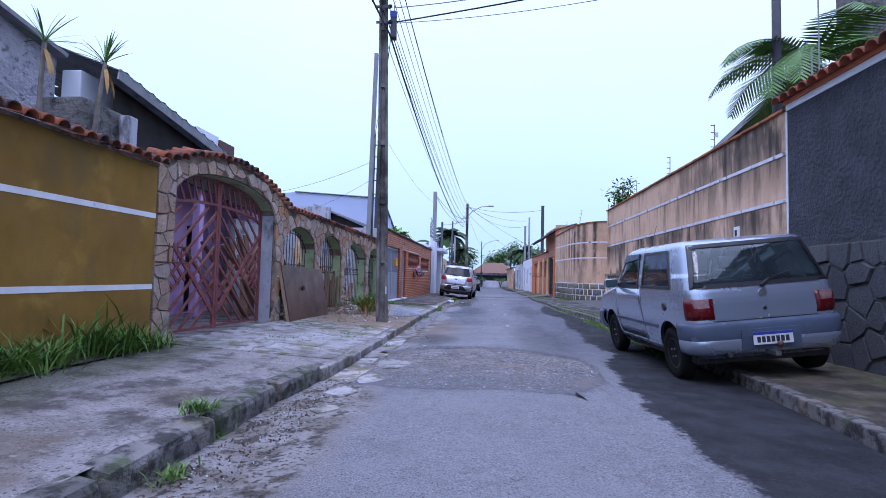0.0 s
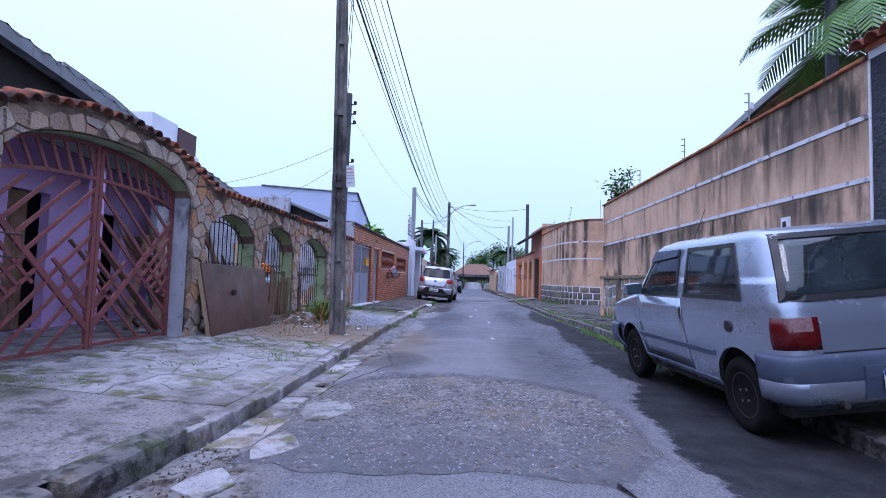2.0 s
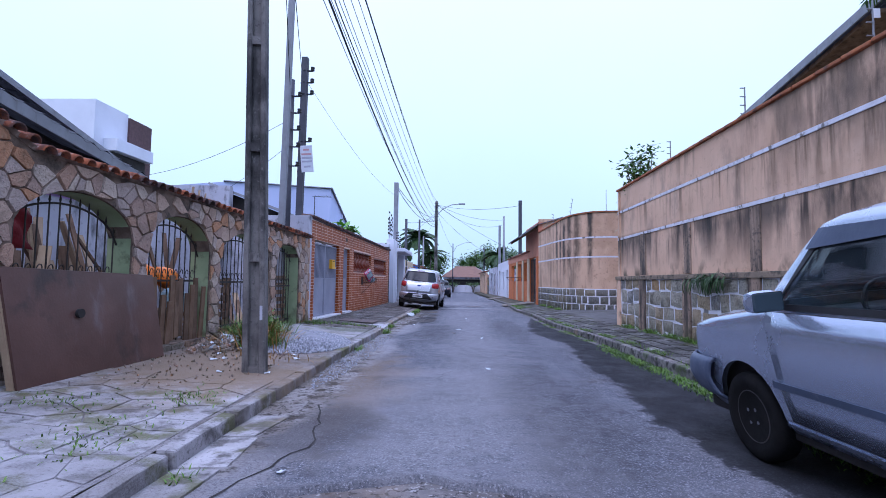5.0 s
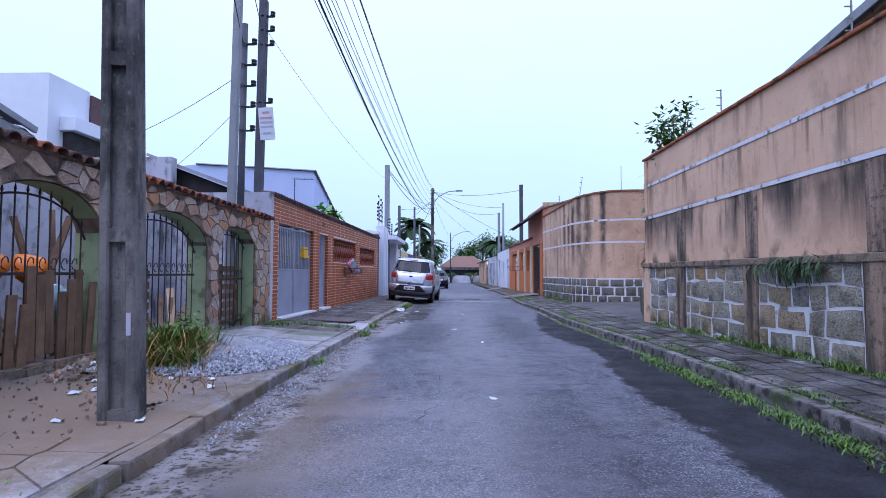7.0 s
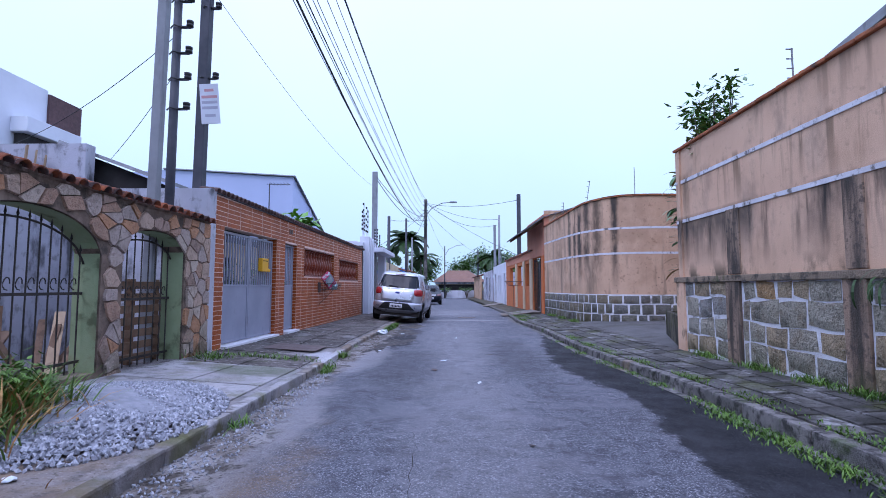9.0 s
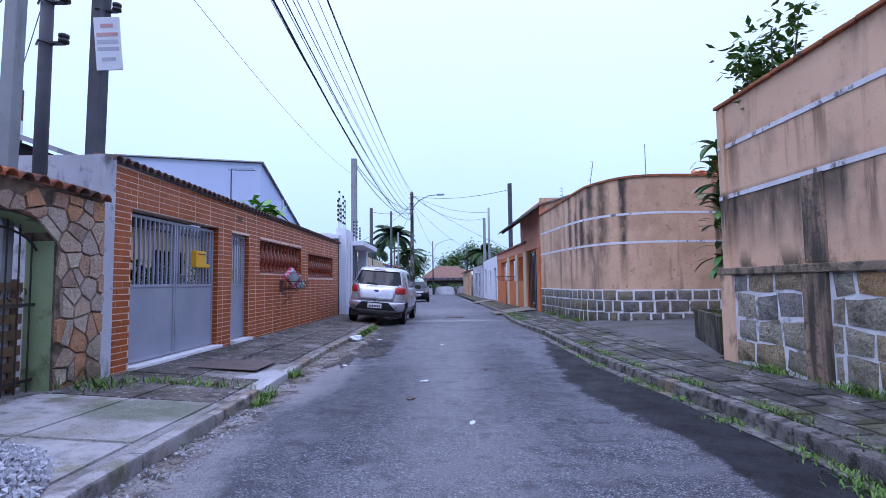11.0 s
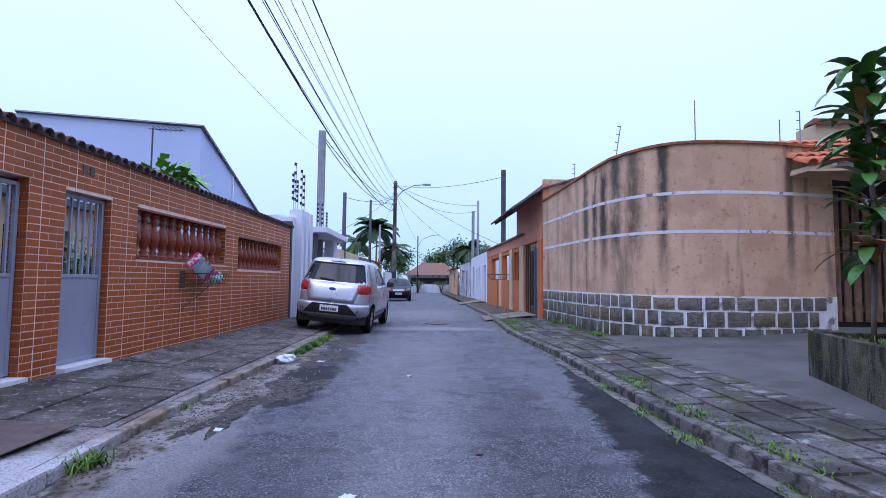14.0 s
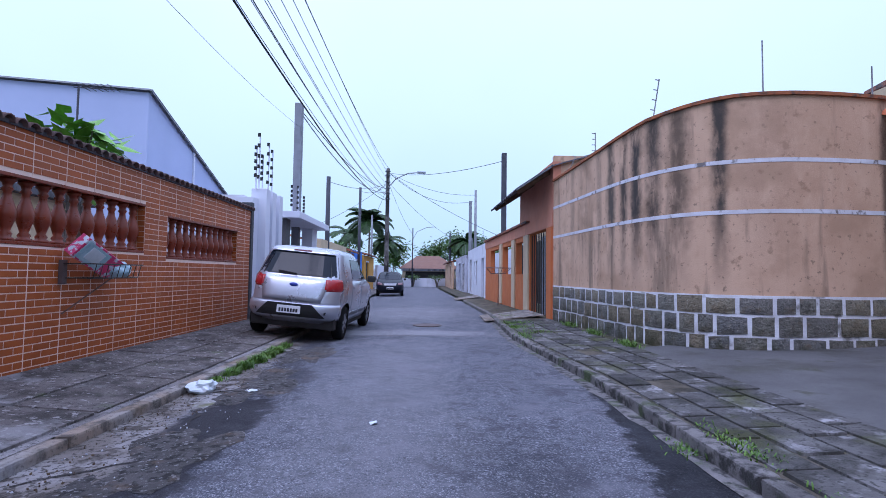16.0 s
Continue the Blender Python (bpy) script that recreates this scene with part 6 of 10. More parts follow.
part("body", S1.body(AX1, 0.335, 0.25, 0.03, W1), m_silver, uno, smooth=True)
part("lining", S1.body(AX1, 0.335, 0.25, 0.03, W1, -0.035), m_lining, uno, "grey cabin lining")
part("parcel_shelf", B(-0.66, 0.66, 0.16, 0.62, 0.86, 0.885, 0.008), m_seat, uno)
part("dashboard", B(-0.68, 0.68, 2.20, 2.60, 0.60, 0.93, 0.05), m_blacktrim, uno)
part("rear_seat", B(-0.62, 0.62, 0.62, 0.78, 0.5, 1.0, 0.05), m_seat, uno)
for sx in (-0.36, 0.36):
    st = part("front_seat", B(sx - 0.22, sx + 0.22, 1.38, 1.52, 0.5, 1.08, 0.05), m_seat, uno)
    part("headrest", B(sx - 0.12, sx + 0.12, 1.38, 1.47, 1.10, 1.28, 0.04), m_seat, st)
part("steering_wheel", tube(bmesh.new(), [(-0.36 + 0.18 * math.cos(t / 10 * math.pi), 2.08 + 0.08 * math.sin(t / 10 * math.pi), 0.93 + 0.16 * math.sin(t / 10 * math.pi)) for t in range(21)], 0.014, 6), m_blacktrim, uno)
# underside box made wide and low to keep light off the ground
part("underbody", B(-0.70, 0.70, 0.16, 3.5, 0.13, 0.6, 0.03), m_void, uno, "black underside and wheel wells")
part("rear_window_seal", S1.seal("rear", RW1, 0.042, 0.012), m_blacktrim, uno)
part("rear_window", S1.patch("rear", grown(RW1, 0.008), 0.006), m_pane, uno, "tinted reflecting rear window", smooth=True)
part("windscreen", S1.patch("front", WS1, 0.004), m_pane, uno, smooth=True)
part("windscreen_seal", S1.seal("front", WS1, 0.042, 0.012), m_blacktrim, uno)
for sd in "LR":
    sg = 1 if sd == "R" else -1
    part("door_seam", S1.patch(sd, ((1.325, 0.28), (2.44, 0.28), (2.56, 0.935), (1.455, 0.935)), 0.002), m_blacktrim, uno)
    dr = part("door", S1.patch(sd, ((1.334, 0.288), (2.432, 0.288), (2.552, 0.932), (1.464, 0.932)), 0.006), m_silver, uno, smooth=True)
    part("door_handle", S1.patch(sd, ((1.445, 0.74), (1.47, 0.74), (1.475, 0.85), (1.45, 0.85)), 0.012), m_blacktrim, dr)
    part("door_window_seal", S1.seal(sd, DW1, 0.034, 0.010), m_blacktrim, uno)
    part("door_window", S1.patch(sd, grown(DW1, 0.006), 0.006), m_pane, uno)
    part("quarter_window_seal", S1.seal(sd, QW1, 0.034, 0.010), m_blacktrim, uno)
    part("quarter_window", S1.patch(sd, grown(QW1, 0.006), 0.006), m_pane, uno)
    part("rain_deflector", S1.patch(sd, ((1.56, 1.335), (2.20, 1.29), (2.12, 1.40), (1.54, 1.40)), 0.03), m_bumper, uno)
    part("side_moulding", S1.patch(sd, ((0.90, 0.475), (2.52, 0.475), (2.52, 0.515), (0.90, 0.515)), 0.014), m_bumper, uno)
    part("sill_moulding", S1.patch(sd, ((0.92, 0.235), (2.50, 0.235), (2.50, 0.265), (0.92, 0.265)), 0.012), m_silver, uno)
    mi = part("wing_mirror", B(-0.10, 0.10, -0.055, 0.055, -0.065, 0.065, 0.05), m_silver, uno, "silver wing mirror")
    mi.location = (sg * 0.90, 2.38, 1.01)
    part("mirror_glass", B(-0.086, 0.086, -0.056, -0.045, -0.056, 0.056, 0.012), m_glass, mi)
    part("mirror_arm", bar(bmesh.new(), (-sg * 0.14, 0, -0.03), (0, 0, -0.02), 0.05, 0.05), m_blacktrim, mi)
    tl = part("tail_lamp", S1.wrap(0.60, 0.86, -1, 0.16, 0.010, 4, 0.004, 0.53 if sg > 0 else -9, 9 if sg > 0 else -0.53), m_redlens, uno, "dark red tail lamp with a clear upper part", True)
    part("clear_lens", S1.patch("rear", ((sg * 0.57, 0.745), (sg * 0.73, 0.745), (sg * 0.725, 0.84), (sg * 0.57, 0.84)), 0.018, 8, 3), m_clearlens, tl)
    part("head_lamp", S1.patch("front", ((sg * 0.42, 0.60), (sg * 0.72, 0.60), (sg * 0.72, 0.75), (sg * 0.42, 0.75)), 0.01), m_clearlens, uno)
    for ya in AX1:
        wheel(uno, sg * 0.71, ya, 0.29, 0.165, m_darksteel, 0)
bu = part("rear_bumper", S1.wrap(0.36, 0.59, -0.2, 0.30, 0.026, 8, 0.012), m_bumper, uno, "scuffed blue-grey bumper", smooth=True)
part("bumper_lower", S1.wrap(0.22, 0.43, -0.2, 0.30, 0.030, 6, 0.012), m_silver, bu, "silver lower bumper lip", smooth=True)
part("plate_recess", S1.patch("rear", ((-0.30, 0.28), (0.30, 0.28), (0.30, 0.50), (-0.30, 0.50)), 0.052, 6, 3), m_bumper, bu)
part("front_bumper", S1.wrap(0.26, 0.56, 3.2, 9, 0.035, 8, 0.03), m_bumper, uno, smooth=True)
plate(uno, None, pose(0, -0.052, 0.40), True)
part("hatch_seam", S1.patch("rear", ((-0.52, 0.592), (0.52, 0.592), (0.52, 0.600), (-0.52, 0.600)), 0.010, 12, 1), m_blacktrim, uno)
part("badge", R((0, 0.03, 0.865), (0, 0.08, 0.865), 0.042, seg=18), m_steel, uno, "round chrome badge")
part("hatch_lock", R((0, 0.018, 0.70), (0, 0.05, 0.70), 0.018, seg=12), m_blacktrim, uno)
wp = part("rear_wiper", bar(bmesh.new(), (0.0, 0.05, 0.935), (0.12, 0.09, 1.005), 0.03, 0.03), m_blacktrim, uno)
part("wiper_blade", bar(bmesh.new(), (0.10, 0.075, 1.0), (0.34, 0.10, 1.06), 0.012, 0.025), m_blacktrim, wp)
tb = part("tow_bar", B(-0.03, 0.03, -0.12, 0.3, 0.22, 0.27, 0.01), m_steel, uno, "worn steel tow bar")
bmx = bmesh.new()
bmesh.ops.create_uvsphere(bmx, u_segments=12, v_segments=8, radius=0.032, matrix=Matrix.Translation((0.03, -0.12, 0.34)))
part("tow_ball", bmx, m_rust, tb, "rusty tow ball", smooth=True)
part("exhaust", R((-0.42, 0.0, 0.24), (-0.42, 0.4, 0.24), 0.024, seg=12), m_darksteel, uno)
part("fuel_cap", R((-0.80, 0.63, 0.745), (-0.822, 0.63, 0.745), 0.045, seg=16), m_blacktrim, uno)
part("aerial", R((-0.5, 1.75, 1.40), (-0.52, 1.35, 1.75), 0.003, seg=5), m_blacktrim, uno)
for o in uno.children:                                 # the body rides high on its springs
    if not o.name.startswith("wheel"):
        o.location.z += 0.075
place_car(uno, (2.35, 6.17, 0.0), (3.83, 6.22, 0.165), (2.25, 8.44, 0.0), AX1[0], 1.035, 1.025)

# -- rounded five-door hatchback --
ka = tagged(new("compact_car"), "bright silver five-door hatchback parked half on the kerb", "car")
S2 = Shell([(0.22, 0.20, 3.70, 0.74), (0.30, 0.08, 3.82, 0.80), (0.42, 0.02, 3.88, 0.83), (0.60, 0.0, 3.90, 0.845), (0.75, 0.03, 3.86, 0.845), (0.88, 0.07, 3.66, 0.838), (0.98, 0.11, 3.10, 0.825), (1.03, 0.14, 2.88, 0.812),
            (1.20, 0.25, 2.55, 0.765), (1.38, 0.36, 2.22, 0.710), (1.48, 0.42, 2.02, 0.670), (1.53, 0.50, 1.86, 0.61), (1.56, 0.72, 1.62, 0.49), (1.575, 1.0, 1.4, 0.25)], 5.5)
part("body", S2.body((0.66, 3.15), 0.345, 0.26), m_silver2, ka, smooth=True)
part("underbody", B(-0.74, 0.74, 0.2, 3.65, 0.13, 0.6, 0.03), m_void, ka)
part("rear_window_seal", S2.patch("rear", ((-0.72, 1.04), (0.72, 1.04), (0.60, 1.49), (-0.60, 1.49)), 0.004), m_blacktrim, ka)
part("rear_window", S2.patch("rear", ((-0.68, 1.06), (0.68, 1.06), (0.58, 1.44), (-0.58, 1.44)), 0.009), m_glass2, ka)
part("roof_spoiler", S2.patch("rear", ((-0.58, 1.455), (0.58, 1.455), (0.54, 1.52), (-0.54, 1.52)), 0.05), m_silver2, ka)
part("brake_lamp", S2.patch("rear", ((-0.16, 1.47), (0.16, 1.47), (0.16, 1.495), (-0.16, 1.495)), 0.058, 6, 1), m_redlens, ka)
part("windscreen", S2.patch("front", ((-0.68, 1.06), (0.68, 1.06), (0.54, 1.42), (-0.54, 1.42)), 0.006), m_glass2, ka)
hat = part("hatch", S2.patch("rear", ((-0.50, 0.60), (0.50, 0.60), (0.62, 1.02), (-0.62, 1.02)), 0.012), m_silver2, ka, "silver tailgate", smooth=True)
bmx = bmesh.new()
bmesh.ops.create_uvsphere(bmx, u_segments=14, v_segments=8, radius=1.0, matrix=Matrix.Translation((0, 0.045, 0.88)) @ Matrix.Diagonal((0.075, 0.02, 0.032, 1)))
part("badge", bmx, m_plateblue, ka, "oval dark blue badge", smooth=True)
part("diffuser", S2.patch("rear", ((-0.60, 0.34), (0.60, 0.34), (0.38, 0.56), (-0.38, 0.56)), 0.072, 12, 4), m_blacktrim, ka)
part("rear_bumper", S2.wrap(0.27, 0.58, -0.2, 0.30, 0.03, 8, 0.025), m_silver2, ka, smooth=True)
plate(ka, None, pose(0, -0.088, 0.46), False)
part("rear_wiper", bar(bmesh.new(), (0.0, 0.135, 1.06), (-0.32, 0.15, 1.09), 0.02, 0.03), m_blacktrim, ka)
for sd in "LR":
    sg = 1 if sd == "R" else -1
    tl = part("tail_lamp", S2.wrap(0.79, 1.04, -1, 0.40, 0.010, 4, 0.006, 0.54 if sg > 0 else -9, 9 if sg > 0 else -0.54), m_brightred, ka, "red wrap-round tail lamp", True)
    part("inner_lens", S2.patch("rear", ((sg * 0.66, 0.84), (sg * 0.74, 0.84), (sg * 0.73, 0.90), (sg * 0.66, 0.90)), 0.020, 4, 2), m_clearlens, tl)
    part("reflector", S2.patch("rear", ((sg * 0.58, 0.40), (sg * 0.77, 0.46), (sg * 0.75, 0.52), (sg * 0.58, 0.44)), 0.075, 5, 2), m_blacktrim, ka)
    for y0, y1, ytop0, ytop1 in ((1.0, 1.86, 1.05, 1.86), (1.96, 2.86, 1.96, 2.15)):
        part("door_window", S2.patch(sd, ((y0, 1.04), (y1 - 0.1, 1.04), (ytop1, 1.40), (ytop0, 1.40)), 0.008), m_glass2, ka)
    for y0, y1 in ((0.98, 1.90), (1.92, 2.95)):
        d = part("door", S2.patch(sd, ((y0, 0.34), (y1, 0.34), (y1, 1.0), (y0, 1.0)), 0.005), m_silver2, ka, smooth=True)
        part("door_handle", S2.patch(sd, ((y0 + 0.06, 0.86), (y0 + 0.24, 0.86), (y0 + 0.24, 0.89), (y0 + 0.06, 0.89)), 0.03, 4, 1), m_silver2, d)
    mi = part("wing_mirror", B(-0.09, 0.09, -0.06, 0.06, -0.07, 0.07, 0.035), m_blacktrim, ka)
    mi.location = (sg * 0.93, 2.55, 1.04)
    for ya in (0.66, 3.15):
        wheel(ka, sg * 0.735, ya, 0.305, 0.185, m_darksteel, 7 if sd == "R" else 7)
for o in ka.children:
    if not o.name.startswith("wheel"):
        o.location.z += 0.07
place_car(ka, (-2.22, 26.05, 0.13), (-0.74, 25.97, 0.0), (-2.08, 28.54, 0.13), 0.66)

# -- dark car further on, facing us --
nv = tagged(new("parked_car"), "dark navy hatchback parked facing along the street", "car")
S3 = Shell([(0.24, 0.2, 3.75, 0.74), (0.40, 0.02, 3.95, 0.82), (0.60, 0.0, 4.0, 0.845), (0.78, 0.05, 3.92, 0.84), (0.92, 0.1, 3.5, 0.82), (1.0, 0.15, 3.0, 0.79), (1.30, 0.35, 2.4, 0.70), (1.42, 0.5, 2.1, 0.62), (1.48, 0.9, 1.7, 0.45)], 5)
part("body", S3.body((0.7, 3.2), 0.34, 0.31, 0.06), m_navy, nv, smooth=True)
part("underbody", B(-0.64, 0.64, 0.25, 3.7, 0.18, 0.6), m_void, nv)
part("windscreen", S3.patch("front", ((-0.66, 1.03), (0.66, 1.03), (0.54, 1.38), (-0.54, 1.38)), 0.008), m_glass2, nv)
part("grille", S3.patch("front", ((-0.35, 0.66), (0.35, 0.66), (0.40, 0.80), (-0.40, 0.80)), 0.012), m_steel, nv)
plate(nv, None, pose(0, 4.03, 0.50, 0, 0, 180), False)
for sd in "LR":
    sg = 1 if sd == "R" else -1
    part("head_lamp", S3.patch("front", ((sg * 0.46, 0.68), (sg * 0.76, 0.70), (sg * 0.76, 0.85), (sg * 0.48, 0.80)), 0.014), m_clearlens, nv)
    part("side_window", S3.patch(sd, ((0.7, 1.03), (2.8, 1.03), (2.25, 1.38), (0.8, 1.38)), 0.008), m_glass2, nv)
    mi = part("wing_mirror", B(-0.08, 0.08, -0.05, 0.05, -0.06, 0.06, 0.03), m_navy, nv)
    mi.location = (sg * 0.92, 2.7, 1.02)
    for ya in (0.7, 3.2):
        wheel(nv, sg * 0.73, ya, 0.305, 0.18, m_steel, 5)
nv.matrix_world = pose(-1.45, 50.6, road_z(48), 0, 0, 184)

# ---- brick wall: gate, door, balusters, litter basket ----
def shifted(ob, bm):
    bmesh.ops.transform(bm, matrix=Matrix.Translation(-ob.location), verts=bm.verts)
    return bm


def steel_leaf(name, s0, s1, lab, group=""):
    g = empty(name, lab, "gate" if name == "gate_leaf" else "door", group, at=BRK.at((s0 + s1) / 2, 0.1, 0.22))
    top = 2.14
    for s in (s0 + 0.02, s1 - 0.02):
        part("stile", shifted(g, B(s - 0.02, s + 0.02, 0.08, 0.12, 0.25, top, 0.004, BRK.m(0))), m_grey_gate, g)
    for z in (0.27, 1.22, top - 0.02):
        part("rail", shifted(g, B(s0 + 0.04, s1 - 0.04, 0.082, 0.118, z - 0.02, z + 0.02, 0.004, BRK.m(0))), m_grey_gate, g)
    part("lower_panel", shifted(g, B(s0 + 0.04, s1 - 0.04, 0.093, 0.107, 0.29, 1.20, m=BRK.m(0))), m_grey_gate, g, "plain grey sheet panel")
    n = max(4, round((s1 - s0) / 0.105))
    for i in range(1, n):
        s = s0 + (s1 - s0) * i / n
        part("upright_bar", shifted(g, B(s - 0.012, s + 0.012, 0.088, 0.112, 1.24, top - 0.04, m=BRK.m(0))), m_grey_gate, g)
    return g


ga, gb = BH[0][0], BH[0][1]
g1 = steel_leaf("gate_leaf", ga + 0.02, (ga + gb) / 2 - 0.006, "grey steel gate leaf with upright bars above a panel", "driveway gate leaves")
g2 = steel_leaf("gate_leaf", (ga + gb) / 2 + 0.006, gb - 0.02, "grey steel gate leaf with upright bars above a panel", "driveway gate leaves")
part("lever_handle", shifted(g2, B((ga + gb) / 2 + 0.02, (ga + gb) / 2 + 0.14, 0.03, 0.06, 1.36, 1.385, 0.006, BRK.m(0))), m_steel, g2, "chrome lever handle")
steel_leaf("door_leaf", BH[1][0] + 0.02, BH[1][1] - 0.02, "narrow grey steel door with upright bars above a panel")
for h in BH[:2]:
    tagged(part("threshold", B(h[0], h[1], -0.10, 0.2, 0.12, 0.235, 0.006, BRK.m(0)), m_white), "pale concrete threshold under the steel gate", "threshold", kind="structure")
mb = empty("mail_box", "bright yellow plastic letter box hung on the gate", "letter box", at=BRK.at(by(18.95), 0.04, 1.6))
part("case", shifted(mb, B(by(18.76), by(19.06), 0.0, 0.085, 1.50, 1.76, 0.012, BRK.m(0))), m_yellowbox, mb)
part("tap", shifted(mb, B(by(19.06), by(19.22), 0.02, 0.07, 1.50, 1.56, 0.02, BRK.m(0))), m_yellowbox, mb)
part("slot", shifted(mb, B(by(18.80), by(19.02), -0.004, 0.01, 1.70, 1.715, m=BRK.m(0))), m_void, mb)
hn = empty("house_number", "small dark raised figures on the brick wall", "sign", at=BRK.at(by(20.25), -0.01, 2.42))
for k in range(2):
    part("number_bar", shifted(hn, B(by(20.17) + k * 0.11, by(20.17) + 0.07 + k * 0.11, -0.014, -0.004, 2.38, 2.48, m=BRK.m(0))), m_brownmetal, hn)

bal = bmesh.new()
BP = [(0.075, 0), (0.075, 0.03), (0.05, 0.045), (0.062, 0.07), (0.04, 0.10), (0.055, 0.15), (0.082, 0.23), (0.086, 0.28), (0.07, 0.36), (0.042, 0.44), (0.036, 0.49), (0.055, 0.52), (0.04, 0.545), (0.05, 0.58), (0.075, 0.60), (0.075, 0.63)]
lathe(bal, BP, seg=12)
me_bal = bpy.data.meshes.new("baluster")
bal.to_mesh(me_bal)
bal.free()
me_bal.materials.append(m_baluster)
for p in me_bal.polygons:
    p.use_smooth = True
for (a, b, z0, tp), n in zip(BH[2:], (12, 12)):
    br = empty("balustrade", "row of terracotta-red turned balusters in a wall opening", "balustrade", "wall balustrades", at=BRK.at((a + b) / 2, 0.11, z0))
    zt = tp(a)
    part("base_rail", shifted(br, B(a, b, -0.008, 0.215, z0 - 0.004, z0 + 0.03, 0.004, BRK.m(0))), m_baluster, br)
    part("head_rail", shifted(br, B(a, b, -0.008, 0.215, zt - 0.03, zt + 0.004, 0.004, BRK.m(0))), m_baluster, br)
    sc = (zt - z0 - 0.06) / 0.63
    for i in range(n):
        o = new("baluster", me_bal)
        o.parent = br
        o.matrix_basis = br.matrix_basis.inverted() @ Matrix.Translation(BRK.at(a + (i + 0.5) * (b - a) / n, 0.11, z0 + 0.03)) @ Matrix.Diagonal((sc * 0.98, sc * 0.98, sc, 1))
bk = empty("litter_basket", "wire refuse basket on a bracket on the brick wall", "basket", at=BRK.at(by(22.75), -0.2, 1.15))
s0, s1 = by(22.35), by(23.25)
for z, gx in ((1.12, 0.04), (1.28, 0.0)):
    for p, q in (((s0 + gx, -0.06), (s1 - gx, -0.06)), ((s0 + gx, -0.40 + gx), (s1 - gx, -0.40 + gx)), ((s0 + gx, -0.06), (s0 + gx, -0.40 + gx)), ((s1 - gx, -0.06), (s1 - gx, -0.40 + gx))):
        part("wire", shifted(bk, R(BRK.at(p[0], p[1], z), BRK.at(q[0], q[1], z), 0.007, seg=6)), m_black_iron, bk)
for i in range(9):
    s = s0 + 0.04 + i * (s1 - s0 - 0.08) / 8
    part("wire", shifted(bk, R(BRK.at(s, -0.40, 1.28), BRK.at(s, -0.36, 1.12), 0.005, seg=5)), m_black_iron, bk)
    part("wire", shifted(bk, R(BRK.at(s, -0.36, 1.12), BRK.at(s, -0.06, 1.12), 0.005, seg=5)), m_black_iron, bk)
part("backplate", shifted(bk, B(s0, s0 + 0.06, -0.06, 0.0, 1.05, 1.32, 0.004, BRK.m(0))), m_brownmetal, bk)
part("strut", shifted(bk, R(BRK.at(by(22.8), -0.30, 1.12), BRK.at(by(22.42), -0.01, 0.72), 0.009, seg=6)), m_rust, bk)
t = part("toy_carton", B(-0.33, 0.33, -0.06, 0.06, -0.13, 0.13, 0.005), m_pink)
t.matrix_world = BRK.m(by(22.62), -0.22, 1.36) @ pose(0, 0, 0, 35, 24, 0)
part("printed_panel", B(-0.30, 0.10, -0.068, -0.058, -0.11, 0.11, 0.003), m_bag, t, "pale blue printed panel")
part("printed_panel", B(-0.20, 0.02, -0.074, -0.066, -0.07, 0.08, 0.003), m_litter, t)
tagged(t, "pink and pale blue printed carton thrown in the basket", "carton")
bm = bmesh.new()
bmesh.ops.create_icosphere(bm, subdivisions=3, radius=0.17)
for v in bm.verts:
    v.co *= 1 + 0.35 * noise.noise(v.co * 9)
    v.co.z *= 0.6
t = part("plastic_bag", bm, m_bag)
t.location = BRK.at(by(23.0), -0.22, 1.22)
tagged(t, "crumpled pale blue plastic bag in the basket", "bag")

# ---- behind the left walls ----
tagged(part("wall_12", B(-12, -3.64, 16.66, 16.80, 0.1, 2.72), m_whitewash), "mildewed white boundary wall between two yards", "wall", kind="structure")
tagged(part("wall_15", B(sy(10.9), sy(16.5), 2.0, 2.14, 0.1, 2.34, m=STN.m(0)), m_whitewash), "mildewed white garden wall behind the arches", "wall", kind="structure")
cp = tagged(new("carport"), "dark fibre-cement carport roof behind the steel gate", "carport")
cp.location = (-7, 18.9, 0.2)
part("roof", B(-3.2, 3.2, -1.9, 1.75, 2.18, 2.24), m_roofedge, cp)
for px_ in (-2.9, 2.9):
    for py_c in (-1.8, 1.65):
        part("post", B(px_ - 0.05, px_ + 0.05, py_c - 0.05, py_c + 0.05, 0, 2.18), m_wood, cp)
tagged(part("wall_13", B(-12, -5.35, 16.62, 16.82, 2.72, 3.42), m_whitewash), "raised mildewed end of the white boundary wall", "wall", kind="structure")
an = tagged(new("annexe_roof"), "low lean-to roof with a dark open end", "roof")
an.location = (-5.2, 17.2, 3.0)
part("roof_sheet", shifted(an, prism(bmesh.new(), [(-6.0, 16.85, 3.50), (-4.1, 16.85, 2.80), (-4.1, 19.5, 2.80), (-6.0, 19.5, 3.50)], (0, 0, 0.06))), m_greypole, an)
# the open end's shade, as a black sheet
part("dark_end", shifted(an, prism(bmesh.new(), [(-5.9, 16.9, 2.72), (-4.2, 16.9, 2.72), (-4.2, 16.9, 2.80), (-5.9, 16.9, 3.45)], (0, 0.1, 0))), m_void, an)
tagged(part("floor_brick_yard", B(-12, -3.6, 16.8, 28, 0.0, 0.2), m_concrete), "concrete yard floor behind the brick wall", "floor", kind="structure")
bh = tagged(new("brick_yard_house"), "plain cream house set back behind the brick wall", "house")
bh.location = (-7.5, 22, 0.2)
